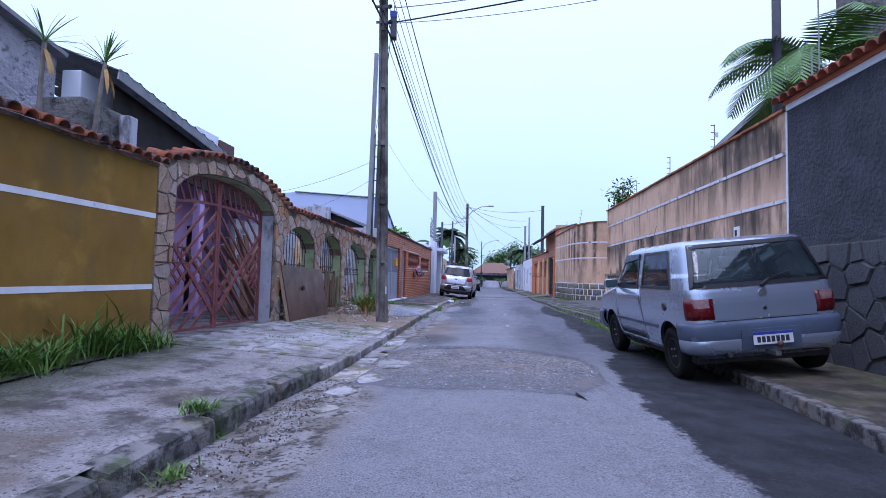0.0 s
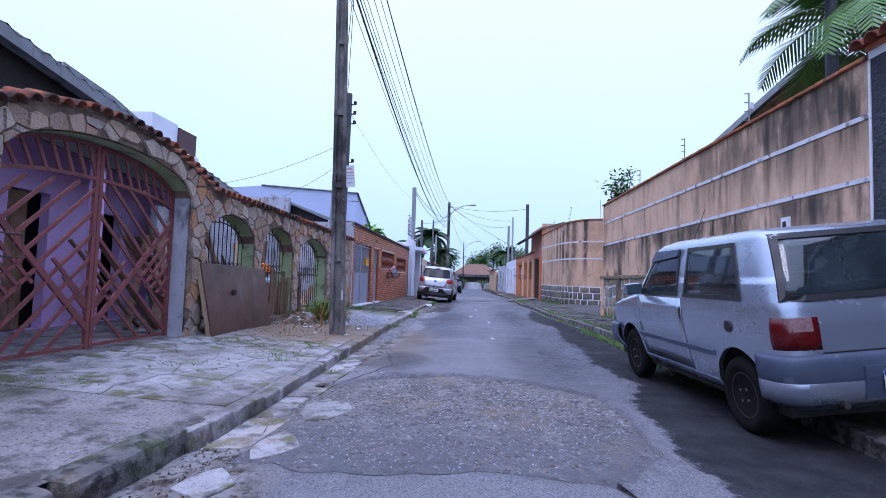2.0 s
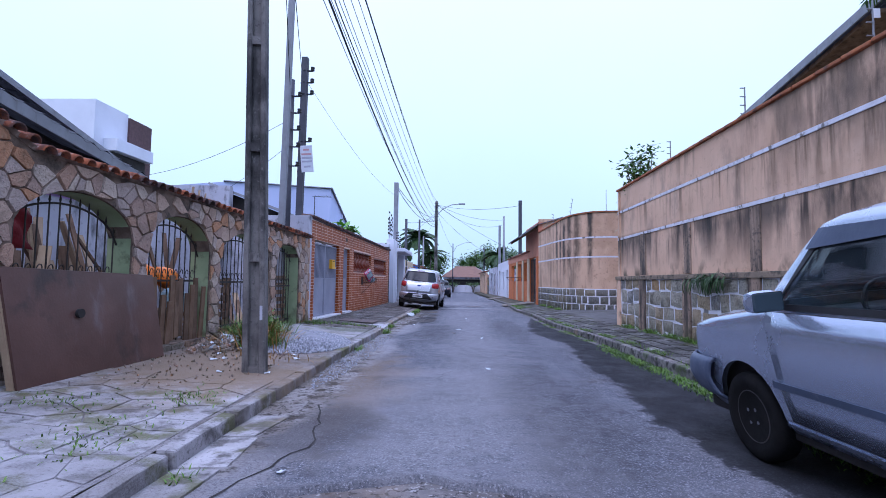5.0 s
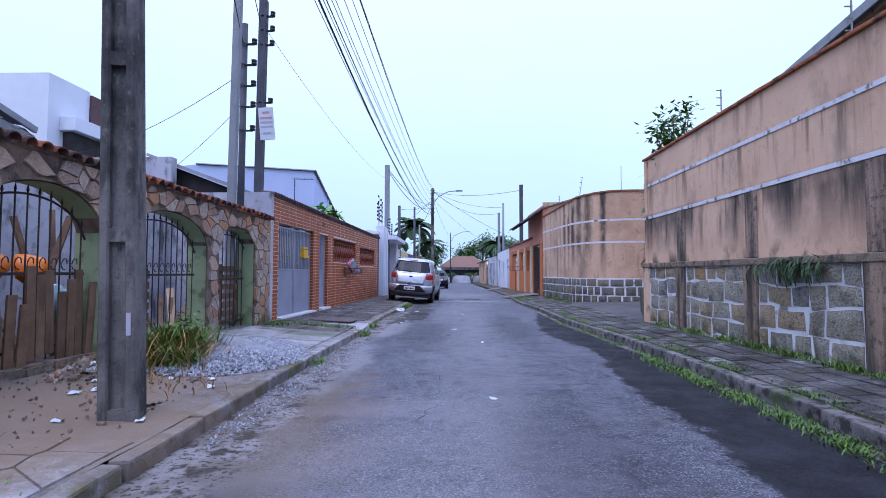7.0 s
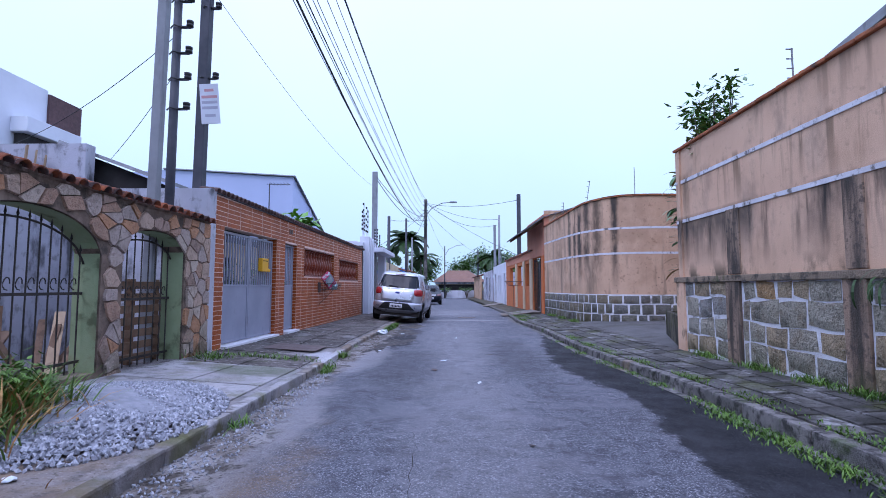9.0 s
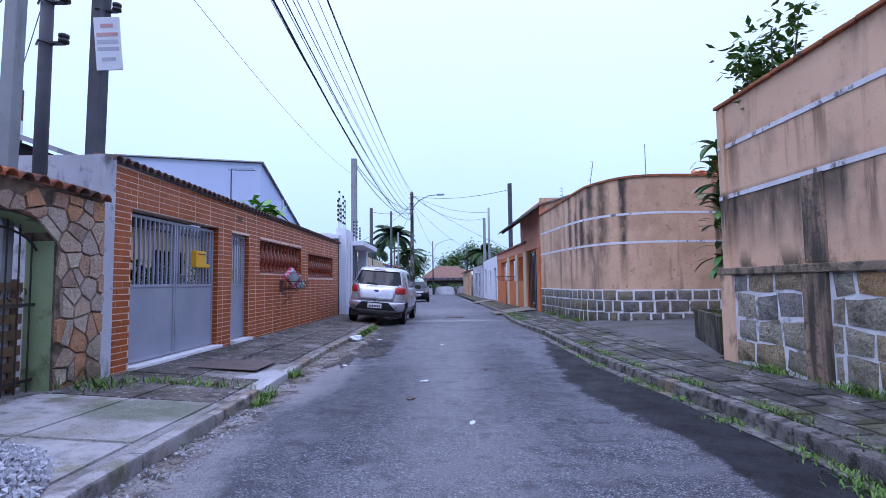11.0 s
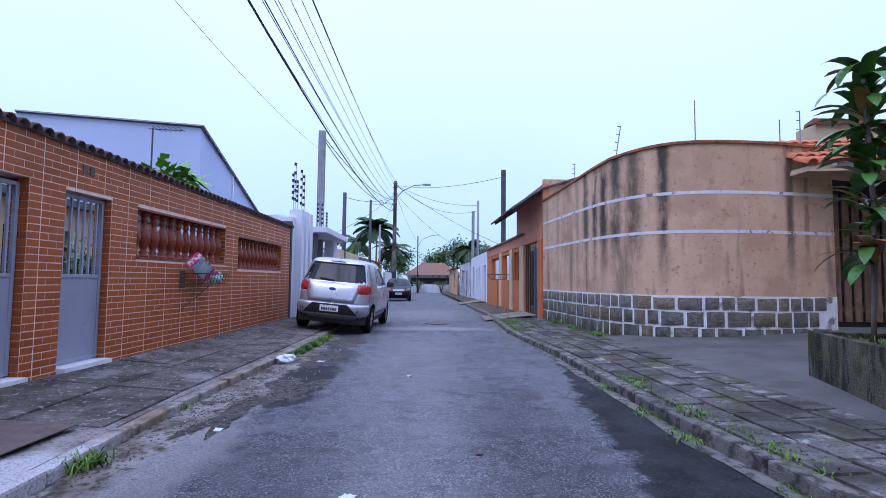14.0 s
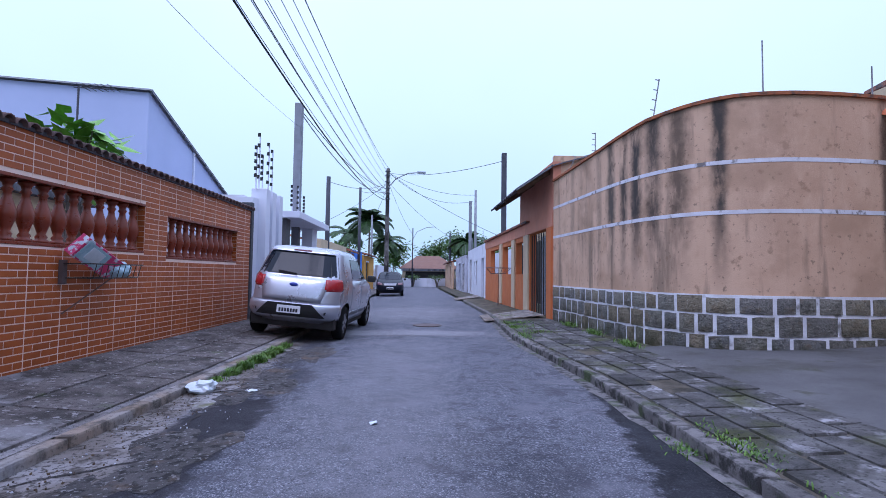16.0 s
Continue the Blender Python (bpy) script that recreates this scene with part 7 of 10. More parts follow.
part("wall", shifted(bh, wall_mesh(Line((-6.6, 17.4), (-6.4, 27.6), -1), 0.15, 0.2, flat(2.55), [(1.0, 2.2, 1.0, flat(2.1)), (3.2, 4.1, 0.2, flat(2.2)), (5.6, 7.2, 1.0, flat(2.1))], step=2.0)), m_cream, bh)
# black slab that paints unlit rooms behind the windows and door
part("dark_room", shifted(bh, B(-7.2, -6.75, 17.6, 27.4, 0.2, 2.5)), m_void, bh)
part("roof", shifted(bh, B(-9.5, -6.2, 17.2, 27.8, 2.55, 2.68)), m_roofedge, bh)

wh = tagged(new("warehouse"), "pale blue-white metal-clad building with a sloping roofline", "building")
wh.location = (-10, 30, 0)
bm = bmesh.new()
for p in ([(-17.5, 29.4, 0), (-6.2, 29.4, 0), (-6.2, 29.4, 5.70), (-11.6, 29.4, 6.05), (-17.5, 29.4, 5.6)], [(-6.2, 29.4, 0), (-6.2, 34.5, 0), (-6.2, 34.5, 3.8), (-6.2, 29.4, 5.70)]):
    vs = [bm.verts.new(q) for q in p]
    bm.faces.new(vs)
part("wall", shifted(wh, bm), m_warehouse, wh)
part("roof", shifted(wh, prism(bmesh.new(), [(-6.1, 29.3, 5.72), (-11.6, 29.3, 6.07), (-11.6, 34.5, 4.2), (-6.1, 34.5, 3.82)], (0, 0, 0.05))), m_greypole, wh)
part("corner_trim", shifted(wh, bar(bmesh.new(), (-6.18, 31.9, 0), (-6.18, 31.9, 4.82), 0.06, 0.06)), m_cleanwhite, wh)
part("roof_trim", shifted(wh, bar(bmesh.new(), (-6.14, 29.36, 5.74), (-6.14, 34.5, 3.84), 0.06, 0.08)), m_roofedge, wh)
part("roof_trim", shifted(wh, bar(bmesh.new(), (-6.14, 29.36, 5.74), (-11.6, 29.36, 6.09), 0.06, 0.05)), m_roofedge, wh)

wb = tagged(new("white_apartment_house"), "white modern two-storey house with a brown clad tower", "house")
wb.location = (-20, 29, 0)
part("wall", shifted(wb, B(-26, -16.6, 27, 29.3, 0, 9.4)), m_cleanwhite, wb)
part("tower", shifted(wb, B(-19.0, -16.5, 29.3, 31.1, 0, 9.25)), m_brownclad, wb, "dark brown clad tower")
part("balcony", shifted(wb, B(-16.6, -15.9, 27.6, 30.4, 7.15, 7.75, 0.03)), m_cleanwhite, wb)
# black box on the wall, drawn for a recess in shade
part("balcony_recess", shifted(wb, B(-16.58, -16.2, 27.8, 30.2, 5.6, 7.12)), m_void, wb)

# ---- utility poles ----
def concrete_pole(x, y, h, w0=0.27, w1=0.18, d0=0.21, d1=0.15, z0=0.1, label="tall weathered concrete utility pole with a recessed web"):
    """Double-T pole: two flanges and a thinner web."""
    p = tagged(new("utility_pole"), label, "pole", "utility poles")
    p.location = (x, y, z0)
    for sg in (-1, 1):
        bm = bmesh.new()
        vs = [bm.verts.new(c) for c in ((sg * w0 / 2, -d0 / 2, 0), (sg * w0 / 2, d0 / 2, 0), (sg * (w0 / 2 - 0.07), d0 / 2, 0), (sg * (w0 / 2 - 0.07), -d0 / 2, 0), (sg * w1 / 2, -d1 / 2, h), (sg * w1 / 2, d1 / 2, h), (sg * (w1 / 2 - 0.045), d1 / 2, h), (sg * (w1 / 2 - 0.045), -d1 / 2, h))]
        for f in ((0, 1, 5, 4), (1, 2, 6, 5), (2, 3, 7, 6), (3, 0, 4, 7), (4, 5, 6, 7), (3, 2, 1, 0)):
            bm.faces.new([vs[i] for i in f])
        bmesh.ops.recalc_face_normals(bm, faces=bm.faces)
        bmesh.ops.bevel(bm, geom=bm.edges[:], offset=0.012, segments=1, affect="EDGES")
        part("flange", bm, m_pole, p)
    bm = bmesh.new()
    n = 7
    for i in range(n):                              # web, in bays with closed steps between them
        za, zb = h * i / n, h * (i + 1) / n
        wa = (w0 + (w1 - w0) * i / n) / 2 - 0.05
        da = (d0 + (d1 - d0) * i / n) / 2
        box(bm, -wa, wa, -da * 0.45, da * 0.45, za + 0.10, zb)
        box(bm, -wa, wa, -da * 0.92, da * 0.92, za, za + 0.10)
    part("web", bm, m_pole, p)
    return p


def sag(a, b, drop, n=18):
    a, b = Vector(a), Vector(b)
    return [a + (b - a) * t - Vector((0, 0, drop * 4 * t * (1 - t))) for t in [i / n for i in range(n + 1)]]


def cable(a, b, drop, r=0.012, mat_=None, label="thin dark overhead cable", group="overhead cables"):
    a = Vector(a)
    o = part("overhead_cable", tube(bmesh.new(), [p - a for p in sag(a, b, drop)], r, 5), mat_ or m_cable)
    o.location = a
    return tagged(o, label, "cable", group)


P1 = concrete_pole(-2.19, 10.66, 9.0, 0.25, 0.17)
P1.rotation_euler = (0, radians(-1.4), radians(10))
st = part("paper_scrap", B(0.07, 0.10, -0.112, -0.108, 0.62, 0.78), m_whitewash, P1, "torn white paper stuck to the pole")
for z in (6.55, 6.9, 7.2, 7.6, 8.3, 8.7):
    bm = B(-0.16, 0.16, -0.14, -0.11, z, z + 0.05, 0.004)
    fx = part("bracket", bm, m_darkpole, P1)
    part("insulator", lathe(bmesh.new(), [(0.02, 0), (0.045, 0.01), (0.03, 0.03), (0.045, 0.05), (0.02, 0.06)], at=(0.15, -0.16, z), seg=10), m_void, fx, smooth=True)
sb = part("splice_box", B(-0.07, 0.07, -0.1, 0.1, -0.35, 0.25, 0.03), m_darkpole, P1, "dark cable splice case")
sb.location = (0.22, -0.05, 6.6)
part("tag", B(-0.075, 0.075, -0.11, -0.10, 0.10, 0.22), m_plateblue, sb, "blue tag")
LP = concrete_pole(-2.0, 54.5, 9.4, 0.36, 0.24, z0=road_z(54.5))
al = part("lamp_arm", tube(bmesh.new(), [(0, 0, 7.9), (0.6, 0, 8.6), (1.5, 0, 9.05), (2.3, 0, 9.12)], 0.04, 8), m_greypole, LP, "grey street lamp arm")
part("lamp_head", B(2.2, 2.85, -0.12, 0.12, 9.06, 9.20, 0.04), m_greypole, al)
for z in (7.0, 7.4, 7.8, 8.3, 8.8, 9.1):
    part("bracket", B(-0.2, 0.2, -0.2, -0.14, z, z + 0.07), m_darkpole, LP)
concrete_pole(-1.75, -28, 9.0, z0=0.0, label="concrete utility pole further back along the street")


def plain_pole(x, y, h, r, mat_, name, lab, z0=0.0, lean=0.0, square=False):
    p = tagged(new(name), lab, "pole", "service poles")
    p.location = (x, y, z0)
    p.rotation_euler = (0, radians(lean), 0)
    part("shaft", B(-r, r, -r, r, 0, h, 0.01) if square else R((0, 0, 0), (0, 0, h), r * 1.1, r * 0.85, seg=14), mat_, p, smooth=not square)
    return p


tp = plain_pole(-3.80, 15.80, 8.2, 0.062, m_greypole, "service_pole", "slim pale grey concrete pole behind the wall", 0.2, 0.8, True)
d1 = plain_pole(-3.80, 16.22, 5.65, 0.065, m_darkpole, "service_pole", "dark steel pole with black insulators", 0.2, 0.3)
d2 = plain_pole(-3.80, 17.02, 6.55, 0.075, m_darkpole, "service_pole", "dark square pole carrying a white sign", 0.2, 0.6, True)
for pl_, zs in ((d1, (3.6, 4.05, 4.45, 4.85, 5.25)), (d2, (4.4, 5.6, 5.9, 6.2))):
    for z in zs:
        b = part("bracket", B(0.05, 0.19, -0.03, 0.03, z, z + 0.02), m_blacktrim, pl_)
        part("insulator", lathe(bmesh.new(), [(0.02, -0.05), (0.05, -0.045), (0.05, -0.01), (0.025, 0), (0.05, 0.01), (0.05, 0.045), (0.02, 0.05)], at=(0.19, 0, z + 0.06), seg=10), m_blacktrim, b, smooth=True)
        part("clamp", tube(bmesh.new(), [(-0.10, 0, z), (0, -0.10, z), (0.10, 0, z)], 0.012, 5), m_blacktrim, pl_)
sg_ = part("sign_board", B(-0.03, 0.26, -0.012, 0.006, -0.33, 0.33, 0.003), m_signwhite, d2, "white hand-painted sign with faded lettering")
sg_.matrix_local = pose(0.04, -0.09, 3.95, 0, -6, 8)
for k, (z, w, mm) in enumerate(((0.20, 0.18, m_signred), (0.09, 0.30, m_signred), (0.0, 0.30, m_signgrey), (-0.09, 0.30, m_signgrey), (-0.22, 0.2, m_signgrey))):
    part("sign_line", B(0.115 - w * 0.4, 0.115 + w * 0.4, -0.0145, -0.012, z, z + 0.045), mm, sg_)
plain_pole(-3.4, 33.2, 6.8, 0.12, m_greypole, "service_pole", "pale grey concrete pole beside the white house", 0.0, 0, True)
plain_pole(-3.3, 38.0, 5.3, 0.10, m_darkpole, "service_pole", "dark timber pole behind a garden wall", 0.0)
plain_pole(-3.1, 47, 6.5, 0.09, m_darkpole, "service_pole", "dark slim pole behind a garden wall", -0.1)
plain_pole(-3.5, 58, 6.2, 0.09, m_greypole, "service_pole", "pale grey concrete pole further down the street", -0.2)
plain_pole(4.45, 39.5, 6.9, 0.11, m_darkpole, "service_pole", "dark square pole beside the orange house", -0.05, 0, True)
plain_pole(4.9, 56.5, 8.2, 0.11, m_greypole, "service_pole", "pale grey concrete pole further down the street", -0.2)
plain_pole(4.3, 54.5, 7.0, 0.11, m_greypole, "service_pole", "pale grey concrete pole further down the street", -0.2, 0, True)
plain_pole(3.6, 70, 6.0, 0.10, m_darkpole, "service_pole", "dark slim pole at the street's far end", -0.35)
rp = plain_pole(5.27, 9.4, 9.5, 0.08, m_darkpole, "service_pole", "dark weathered timber pole behind the peach wall", 0.0)
ml = plain_pole(-0.5, 75, 6.9, 0.08, m_darkpole, "street_lamp", "slim dark street lamp at the far end", -0.38)
part("lamp_arm", tube(bmesh.new(), [(0, 0, 5.6), (0.5, 0, 6.5), (1.6, 0, 7.0), (2.6, 0, 7.1)], 0.035, 6), m_greypole, ml)

for k in range(3):                                     # pale boards stood up behind the arches
    t = part("timber_plank", bar(bmesh.new(), (0, 0, 0), (0.10 + 0.03 * k, 0.12, 3.15 - 0.08 * k), 0.10, 0.025), m_palewood)
    t.location = (-6.25 + 0.12 * k, 16.35, 0.2)
    tagged(t, "long pale board stood against the white wall", "plank", "stood boards")

# overhead cables
cr = random.Random(5)
for i in range(5):                                     # bundle from pole to pole
    cable((-2.25 + 0.08 * i, 10.6, 6.75 + 0.17 * i), (-1.95 + 0.06 * i, 54.4, 7.0 + 0.34 * i), 1.15 - 0.12 * i + cr.uniform(-0.12, 0.12), 0.008 if i else 0.012, m_cable if i == 0 else m_greycable)
    cable((-2.25 + 0.08 * i, 10.6, 6.75 + 0.17 * i), (-1.9 + 0.06 * i, -28, 7.2 + 0.3 * i), 1.0, 0.008, m_cable if i == 0 else m_greycable)
cable((-2.2, 10.6, 6.45), (-1.95, 54.4, 6.7), 1.45, 0.02, m_cable, "thick black bundled telephone cable")
for i in range(3):
    cable((-2.35 + 0.1 * i, 10.6, 6.5 + 0.06 * i), (-1.95, 54.4, 6.85 + 0.3 * i), 1.3 - 0.15 * i, 0.008, m_greycable)
cable((-1.95, 10.6, 7.5), (-1.9, 54.4, 9.1), 0.9, 0.012, m_cable)
cable((-2.2, 10.6, 6.45), (-1.95, -28, 6.8), 1.3, 0.02, m_cable, "thick black bundled telephone cable")
cable((-2.1, 10.6, 6.72), (8.4, 7.0, 6.75), 0.12, 0.016)
cable((-2.1, 10.6, 6.70), (8.4, 7.0, 6.8), 0.42, 0.007, m_greycable)
cable((-2.1, 10.6, 7.05), (7.5, 8.6, 8.3), 0.45, 0.010, m_greycable)
cable((-2.1, 10.6, 7.2), (-3.8, 17.0, 6.3), 0.15, 0.008)
cable((-2.1, 10.6, 7.0), (-3.8, 16.2, 5.5), 0.2, 0.008)
cable((-3.8, 16.2, 4.9), (-16, 24, 5.6), 0.9, 0.006)
cable((-3.8, 16.2, 4.3), (-14, 26, 4.4), 0.8, 0.005)
cable((-3.72, 17.0, 6.2), (-3.35, 33.2, 6.0), 0.4, 0.005, m_greycable)
cable((-3.35, 33.2, 6.6), (-1.95, 54.4, 7.6), 0.6, 0.016)
cable((-3.35, 33.2, 6.5), (-1.95, 54.4, 7.4), 0.9, 0.02, m_greycable)
for b, dr in (((4.45, 39.5, 6.5), 0.35), ((4.5, 54.5, 6.8), 0.9), ((4.9, 56.5, 7.6), 0.5), ((5.5, 46, 3.4), 0.3)):
    cable((-1.9, 54.4, 8.8), b, dr, 0.014)
for b in ((-3.3, 38.0, 5.1), (-3.1, 47, 6.2), (-3.5, 58, 5.8), (-0.5, 75, 5.8), (3.6, 70, 5.2), (-6.5, 44, 3.2)):
    cable((-1.95, 54.4, 8.1), b, 0.4, 0.012)

# ---- right side, above the walls ----
rh = tagged(new("neighbour_house"), "house behind the peach wall with a dark overhanging roof", "house")
rh.location = (11, 18, 0)
part("wall", shifted(rh, B(9.9, 13, 15.9, 21.8, 0.1, 6.3)), m_cream, rh)
bm = bmesh.new()
rows = []
for i in range(41):
    x = 9.2 + 4.4 * i / 40
    w = 0.04 * (1 if i % 2 else -1)
    rows.append([bm.verts.new((x, y, z + w)) for y, z in ((15.6, 7.45), (22.2, 6.30))])
for a, b in zip(rows, rows[1:]):
    bm.faces.new((a[0], a[1], b[1], b[0]))
bmesh.ops.solidify(bm, geom=bm.faces[:], thickness=0.03)
part("roof", shifted(rh, bm), m_roofedge, rh)
part("soffit", shifted(rh, prism(bmesh.new(), [(9.3, 15.8, 7.30), (9.3, 22.0, 6.2), (13.4, 22.0, 6.2), (13.4, 15.8, 7.30)], (0, 0, -0.08))), m_wood, rh, "dark timber boards under the eaves")
part("fascia", shifted(rh, bar(bmesh.new(), (9.18, 15.5, 7.44), (9.18, 22.3, 6.26), 0.04, 0.22)), m_greypole, rh)
gb_ = tagged(part("concrete_tower", B(7.3, 9.9, 8.9, 10.9, 0.0, 9.5, 0.04), m_oldstone), "tall grey weathered concrete block behind the wall", "building")


def mast(x, y, z0, h, rungs=4, lean=0.0):
    a = tagged(new("fence_mast"), "thin metal mast with insulator stubs on the wall top", "mast", "wall masts")
    a.location = (x, y, z0)
    a.rotation_euler = (0, radians(lean), 0)
    part("rod", R((0, 0, 0), (0, 0, h), 0.010, seg=6), m_greypole, a)
    for i in range(rungs):
        z = h * (0.25 + 0.72 * i / max(1, rungs - 1))
        part("stub", R((-0.07, 0, z), (0.01, 0, z), 0.009, seg=6), m_greypole, a)
    return a


a = mast(4.47, 10.1, 3.66, 0.60)
part("warning_plate", B(0.0, 0.07, -0.01, 0.0, 0.34, 0.44), m_signwhite, a)
mast(4.44, 12.4, 3.62, 0.55)
mast(4.42, 15.0, 3.58, 0.5)
mast(4.62, 7.38, 3.80, 0.75, 0)
mast(4.62, 7.22, 3.80, 2.2, 0)
for t_, h_, n_ in ((3.5, 0.72, 4), (6.8, 0.82, 0), (9.2, 0.5, 0), (10.0, 0.72, 4), (1.6, 0.5, 4), (0.5, 0.5, 2)):
    q = curve_at(t_, -0.12)
    mast(q.x, q.y, curve_z(t_) + 0.04, h_, n_, 9 if t_ == 3.5 else 25 if t_ == 0.5 else 0)
mt = part("meter_box", B(-0.09, 0.09, -0.02, 0.05, -0.10, 0.12, 0.006), m_white)
mt.matrix_world = PCH.m(py(9.05), -0.0, 2.0)
tagged(mt, "small white meter box set in the peach wall", "box")
o = part("window", B(-0.02, 0.045, -0.026, -0.018, -0.05, 0.06), m_void, mt)


def bough(bm, twig, at, n, spread, size, seed, flat_=0.7):
    rr = random.Random(seed)
    at = Vector(at)
    for i in range(n):
        d = Vector((rr.gauss(0, 1), rr.gauss(0, 1), rr.gauss(0, 1) * flat_))
        p = at + d * spread * 0.5
        leaf(bm, p, rr, size)


def leaf(bm, p, rr, size):
    th, el = rr.uniform(0, 6.28), rr.uniform(-0.9, 0.7)
    d = Vector((math.cos(th) * math.cos(el), math.sin(th) * math.cos(el), math.sin(el))) * size * rr.uniform(0.7, 1.3)
    s = Vector((-math.sin(th), math.cos(th), rr.uniform(-0.4, 0.4))) * size * 0.24
    a, b, c, e = p, p + d * 0.5 + s, p + d, p + d * 0.5 - s + Vector((0, 0, -0.1 * size))
    bm.faces.new([bm.verts.new(q) for q in (a, b, c, e)])


def bush(name, lab, at, spread, n, size, seed, mat_=None, trunk=None, flat_=0.7):
    o = tagged(new(name), lab, "tree" if trunk else "plant")
    o.location = at
    bm = bmesh.new()
    rr = random.Random(seed)
    stem = bmesh.new()
    base = Vector((0, 0, -(trunk or 0.0)))
    for k in range(9):
        tip = Vector((rr.gauss(0, 0.45), rr.gauss(0, 0.45), rr.uniform(-0.3, 0.6) * flat_)) * spread
        tube(stem, [base * 1.0, base * 0.35 + tip * 0.3, tip], lambda t: max(0.006, (0.05 if trunk else 0.015) * (1 - 0.85 * t)), 5)
        for i in range(n // 9):
            f = rr.uniform(0.45, 1.1)
            leaf(bm, base * 0.35 * (1 - f) + tip * f + Vector((rr.gauss(0, 0.16), rr.gauss(0, 0.16), rr.gauss(0, 0.13))) * spread, rr, size)
    part("stem", stem, m_bark, o)
    part("foliage", bm, mat_ or m_leaf, o)
    return o


bush("corner_shrub", "leafy green shrub rising over the peach wall's end", (4.62, 17.2, 4.10), 0.66, 640, 0.15, 4, m_palm, trunk=3.9)
# bare twigs over the wall
tw = tagged(new("bare_shrub"), "bare leafless twigs above the peach wall", "plant")
tw.location = (5.2, 13.3, 0.0)
rr = random.Random(8)
bm = bmesh.new()
for i in range(16):
    q = Vector((0, 0, 3.3))
    pts = [Vector((0, 0, 0)), q]
    d = Vector((rr.uniform(-0.5, 0.3), rr.gauss(0, 0.7), 0.9)).normalized()
    for k in range(5):
        d = (d + Vector((rr.gauss(0, 0.3), rr.gauss(0, 0.3), rr.gauss(0, 0.2)))).normalized()
        q = q + d * 0.17
        pts.append(q)
    tube(bm, pts, 0.006, 4)
part("branch", bm, m_bark, tw)


def palm(at, height, n, ln, seed, wide=0.03, mat_=None, name="palm_tree", lab="coconut palm with arching feathered fronds"):
    rr = random.Random(seed)
    p = tagged(new(name), lab, "palm tree", "palms")
    p.location = at
    part("trunk", tube(bmesh.new(), [(0.12 * math.sin(t * 2), 0, height * t) for t in [i / 7 for i in range(8)]], lambda t: 0.13 - 0.05 * t, 9), m_bark, p, smooth=True)
    top = Vector((0.12 * math.sin(2), 0, height))
    for i in range(n):
        th, e = 6.283 * i / n + rr.uniform(-0.25, 0.25), rr.uniform(0.0, 1.15)
        bm = bmesh.new()
        q, pts, es = top.copy(), [top.copy()], []
        for k in range(9):
            d = Vector((math.cos(th) * math.cos(e), math.sin(th) * math.cos(e), math.sin(e)))
            q = q + d * ln / 9
            pts.append(q.copy())
            e -= 0.20
        tube(bm, pts, lambda t: 0.018 * (1 - 0.8 * t), 4)
        side = Vector((-math.sin(th), math.cos(th), 0))
        m_ = 30
        for k in range(2, m_):
            t = k / m_ * 9
            a = pts[int(t)].lerp(pts[min(9, int(t) + 1)], t - int(t))
            dd = (pts[min(9, int(t) + 1)] - pts[int(t)]).normalized() if int(t) < 9 else d
            L = ln * 0.30 * math.sin(math.pi * (0.12 + 0.83 * k / m_)) * rr.uniform(0.9, 1.1)
            for sg in (-1, 1):
                tip = a + (side * sg * 0.85 + dd * 0.5 - Vector((0, 0, 0.35))).normalized() * L
                w = dd * wide * ln / 1.6
                bm.faces.new([bm.verts.new(c) for c in (a - w, a + w, a.lerp(tip, 0.6) + w * 0.8, tip, a.lerp(tip, 0.6) - w * 0.8)])
        part("frond", bm, mat_ or m_palm, p)
    return p


palm((6.0, 9.7, 0.0), 5.35, 18, 2.1, 3, 0.02, lab="palm with feathered fronds behind the peach wall")
palm((-4.9, 68, -0.3), 6.9, 17, 3.2, 4, 0.05, m_farpalm)
palm((-7.5, 72, -0.3), 5.6, 17, 3.0, 5, 0.05, m_farpalm)
palm((-3.8, 76, -0.3), 5.2, 17, 2.8, 6, 0.05, m_farpalm)
palm((5.4, 69, -0.3), 4.9, 17, 2.8, 7, 0.05, m_farpalm)

# ---- driveway, planter, broad-leaved plant, canopy and gate at the corner ----
bm = bmesh.new()
rows = []
for i in range(15):
    f = i / 14
    rows.append([bm.verts.new((rk(19.7) + 1.35 + f * 8.5, y, 0.135 + 0.40 * f + (0.02 if 0 < f else 0))) for y in (17.95, 19.4, 20.5, 21.6, 22.7, 24.3)])
for a, b in zip(rows, rows[1:]):
    for k in range(5):
        bm.faces.new((a[k], a[k + 1], b[k + 1], b[k]))
tagged(part("driveway", bm, m_drive), "smooth grey concrete drive rising to a gate", "driveway", kind="structure")
pt = tagged(new("planter"), "mossy concrete planter box at the end of the wall", "planter")
pt.location = (5.02, 18.93, 0.06)
for x0, x1, y0, y1 in ((-0.42, 0.42, -0.98, -0.88), (-0.42, 0.42, 0.88, 0.98), (-0.42, -0.32, -0.88, 0.88), (0.32, 0.42, -0.88, 0.88)):
    part("side", B(x0, x1, y0, y1, -0.14, 0.63, 0.01), m_planter, pt)
part("soil", B(-0.32, 0.32, -0.88, 0.88, 0.0, 0.57), m_soil, pt)
pt.rotation_euler = (0, 0, radians(-17.5))


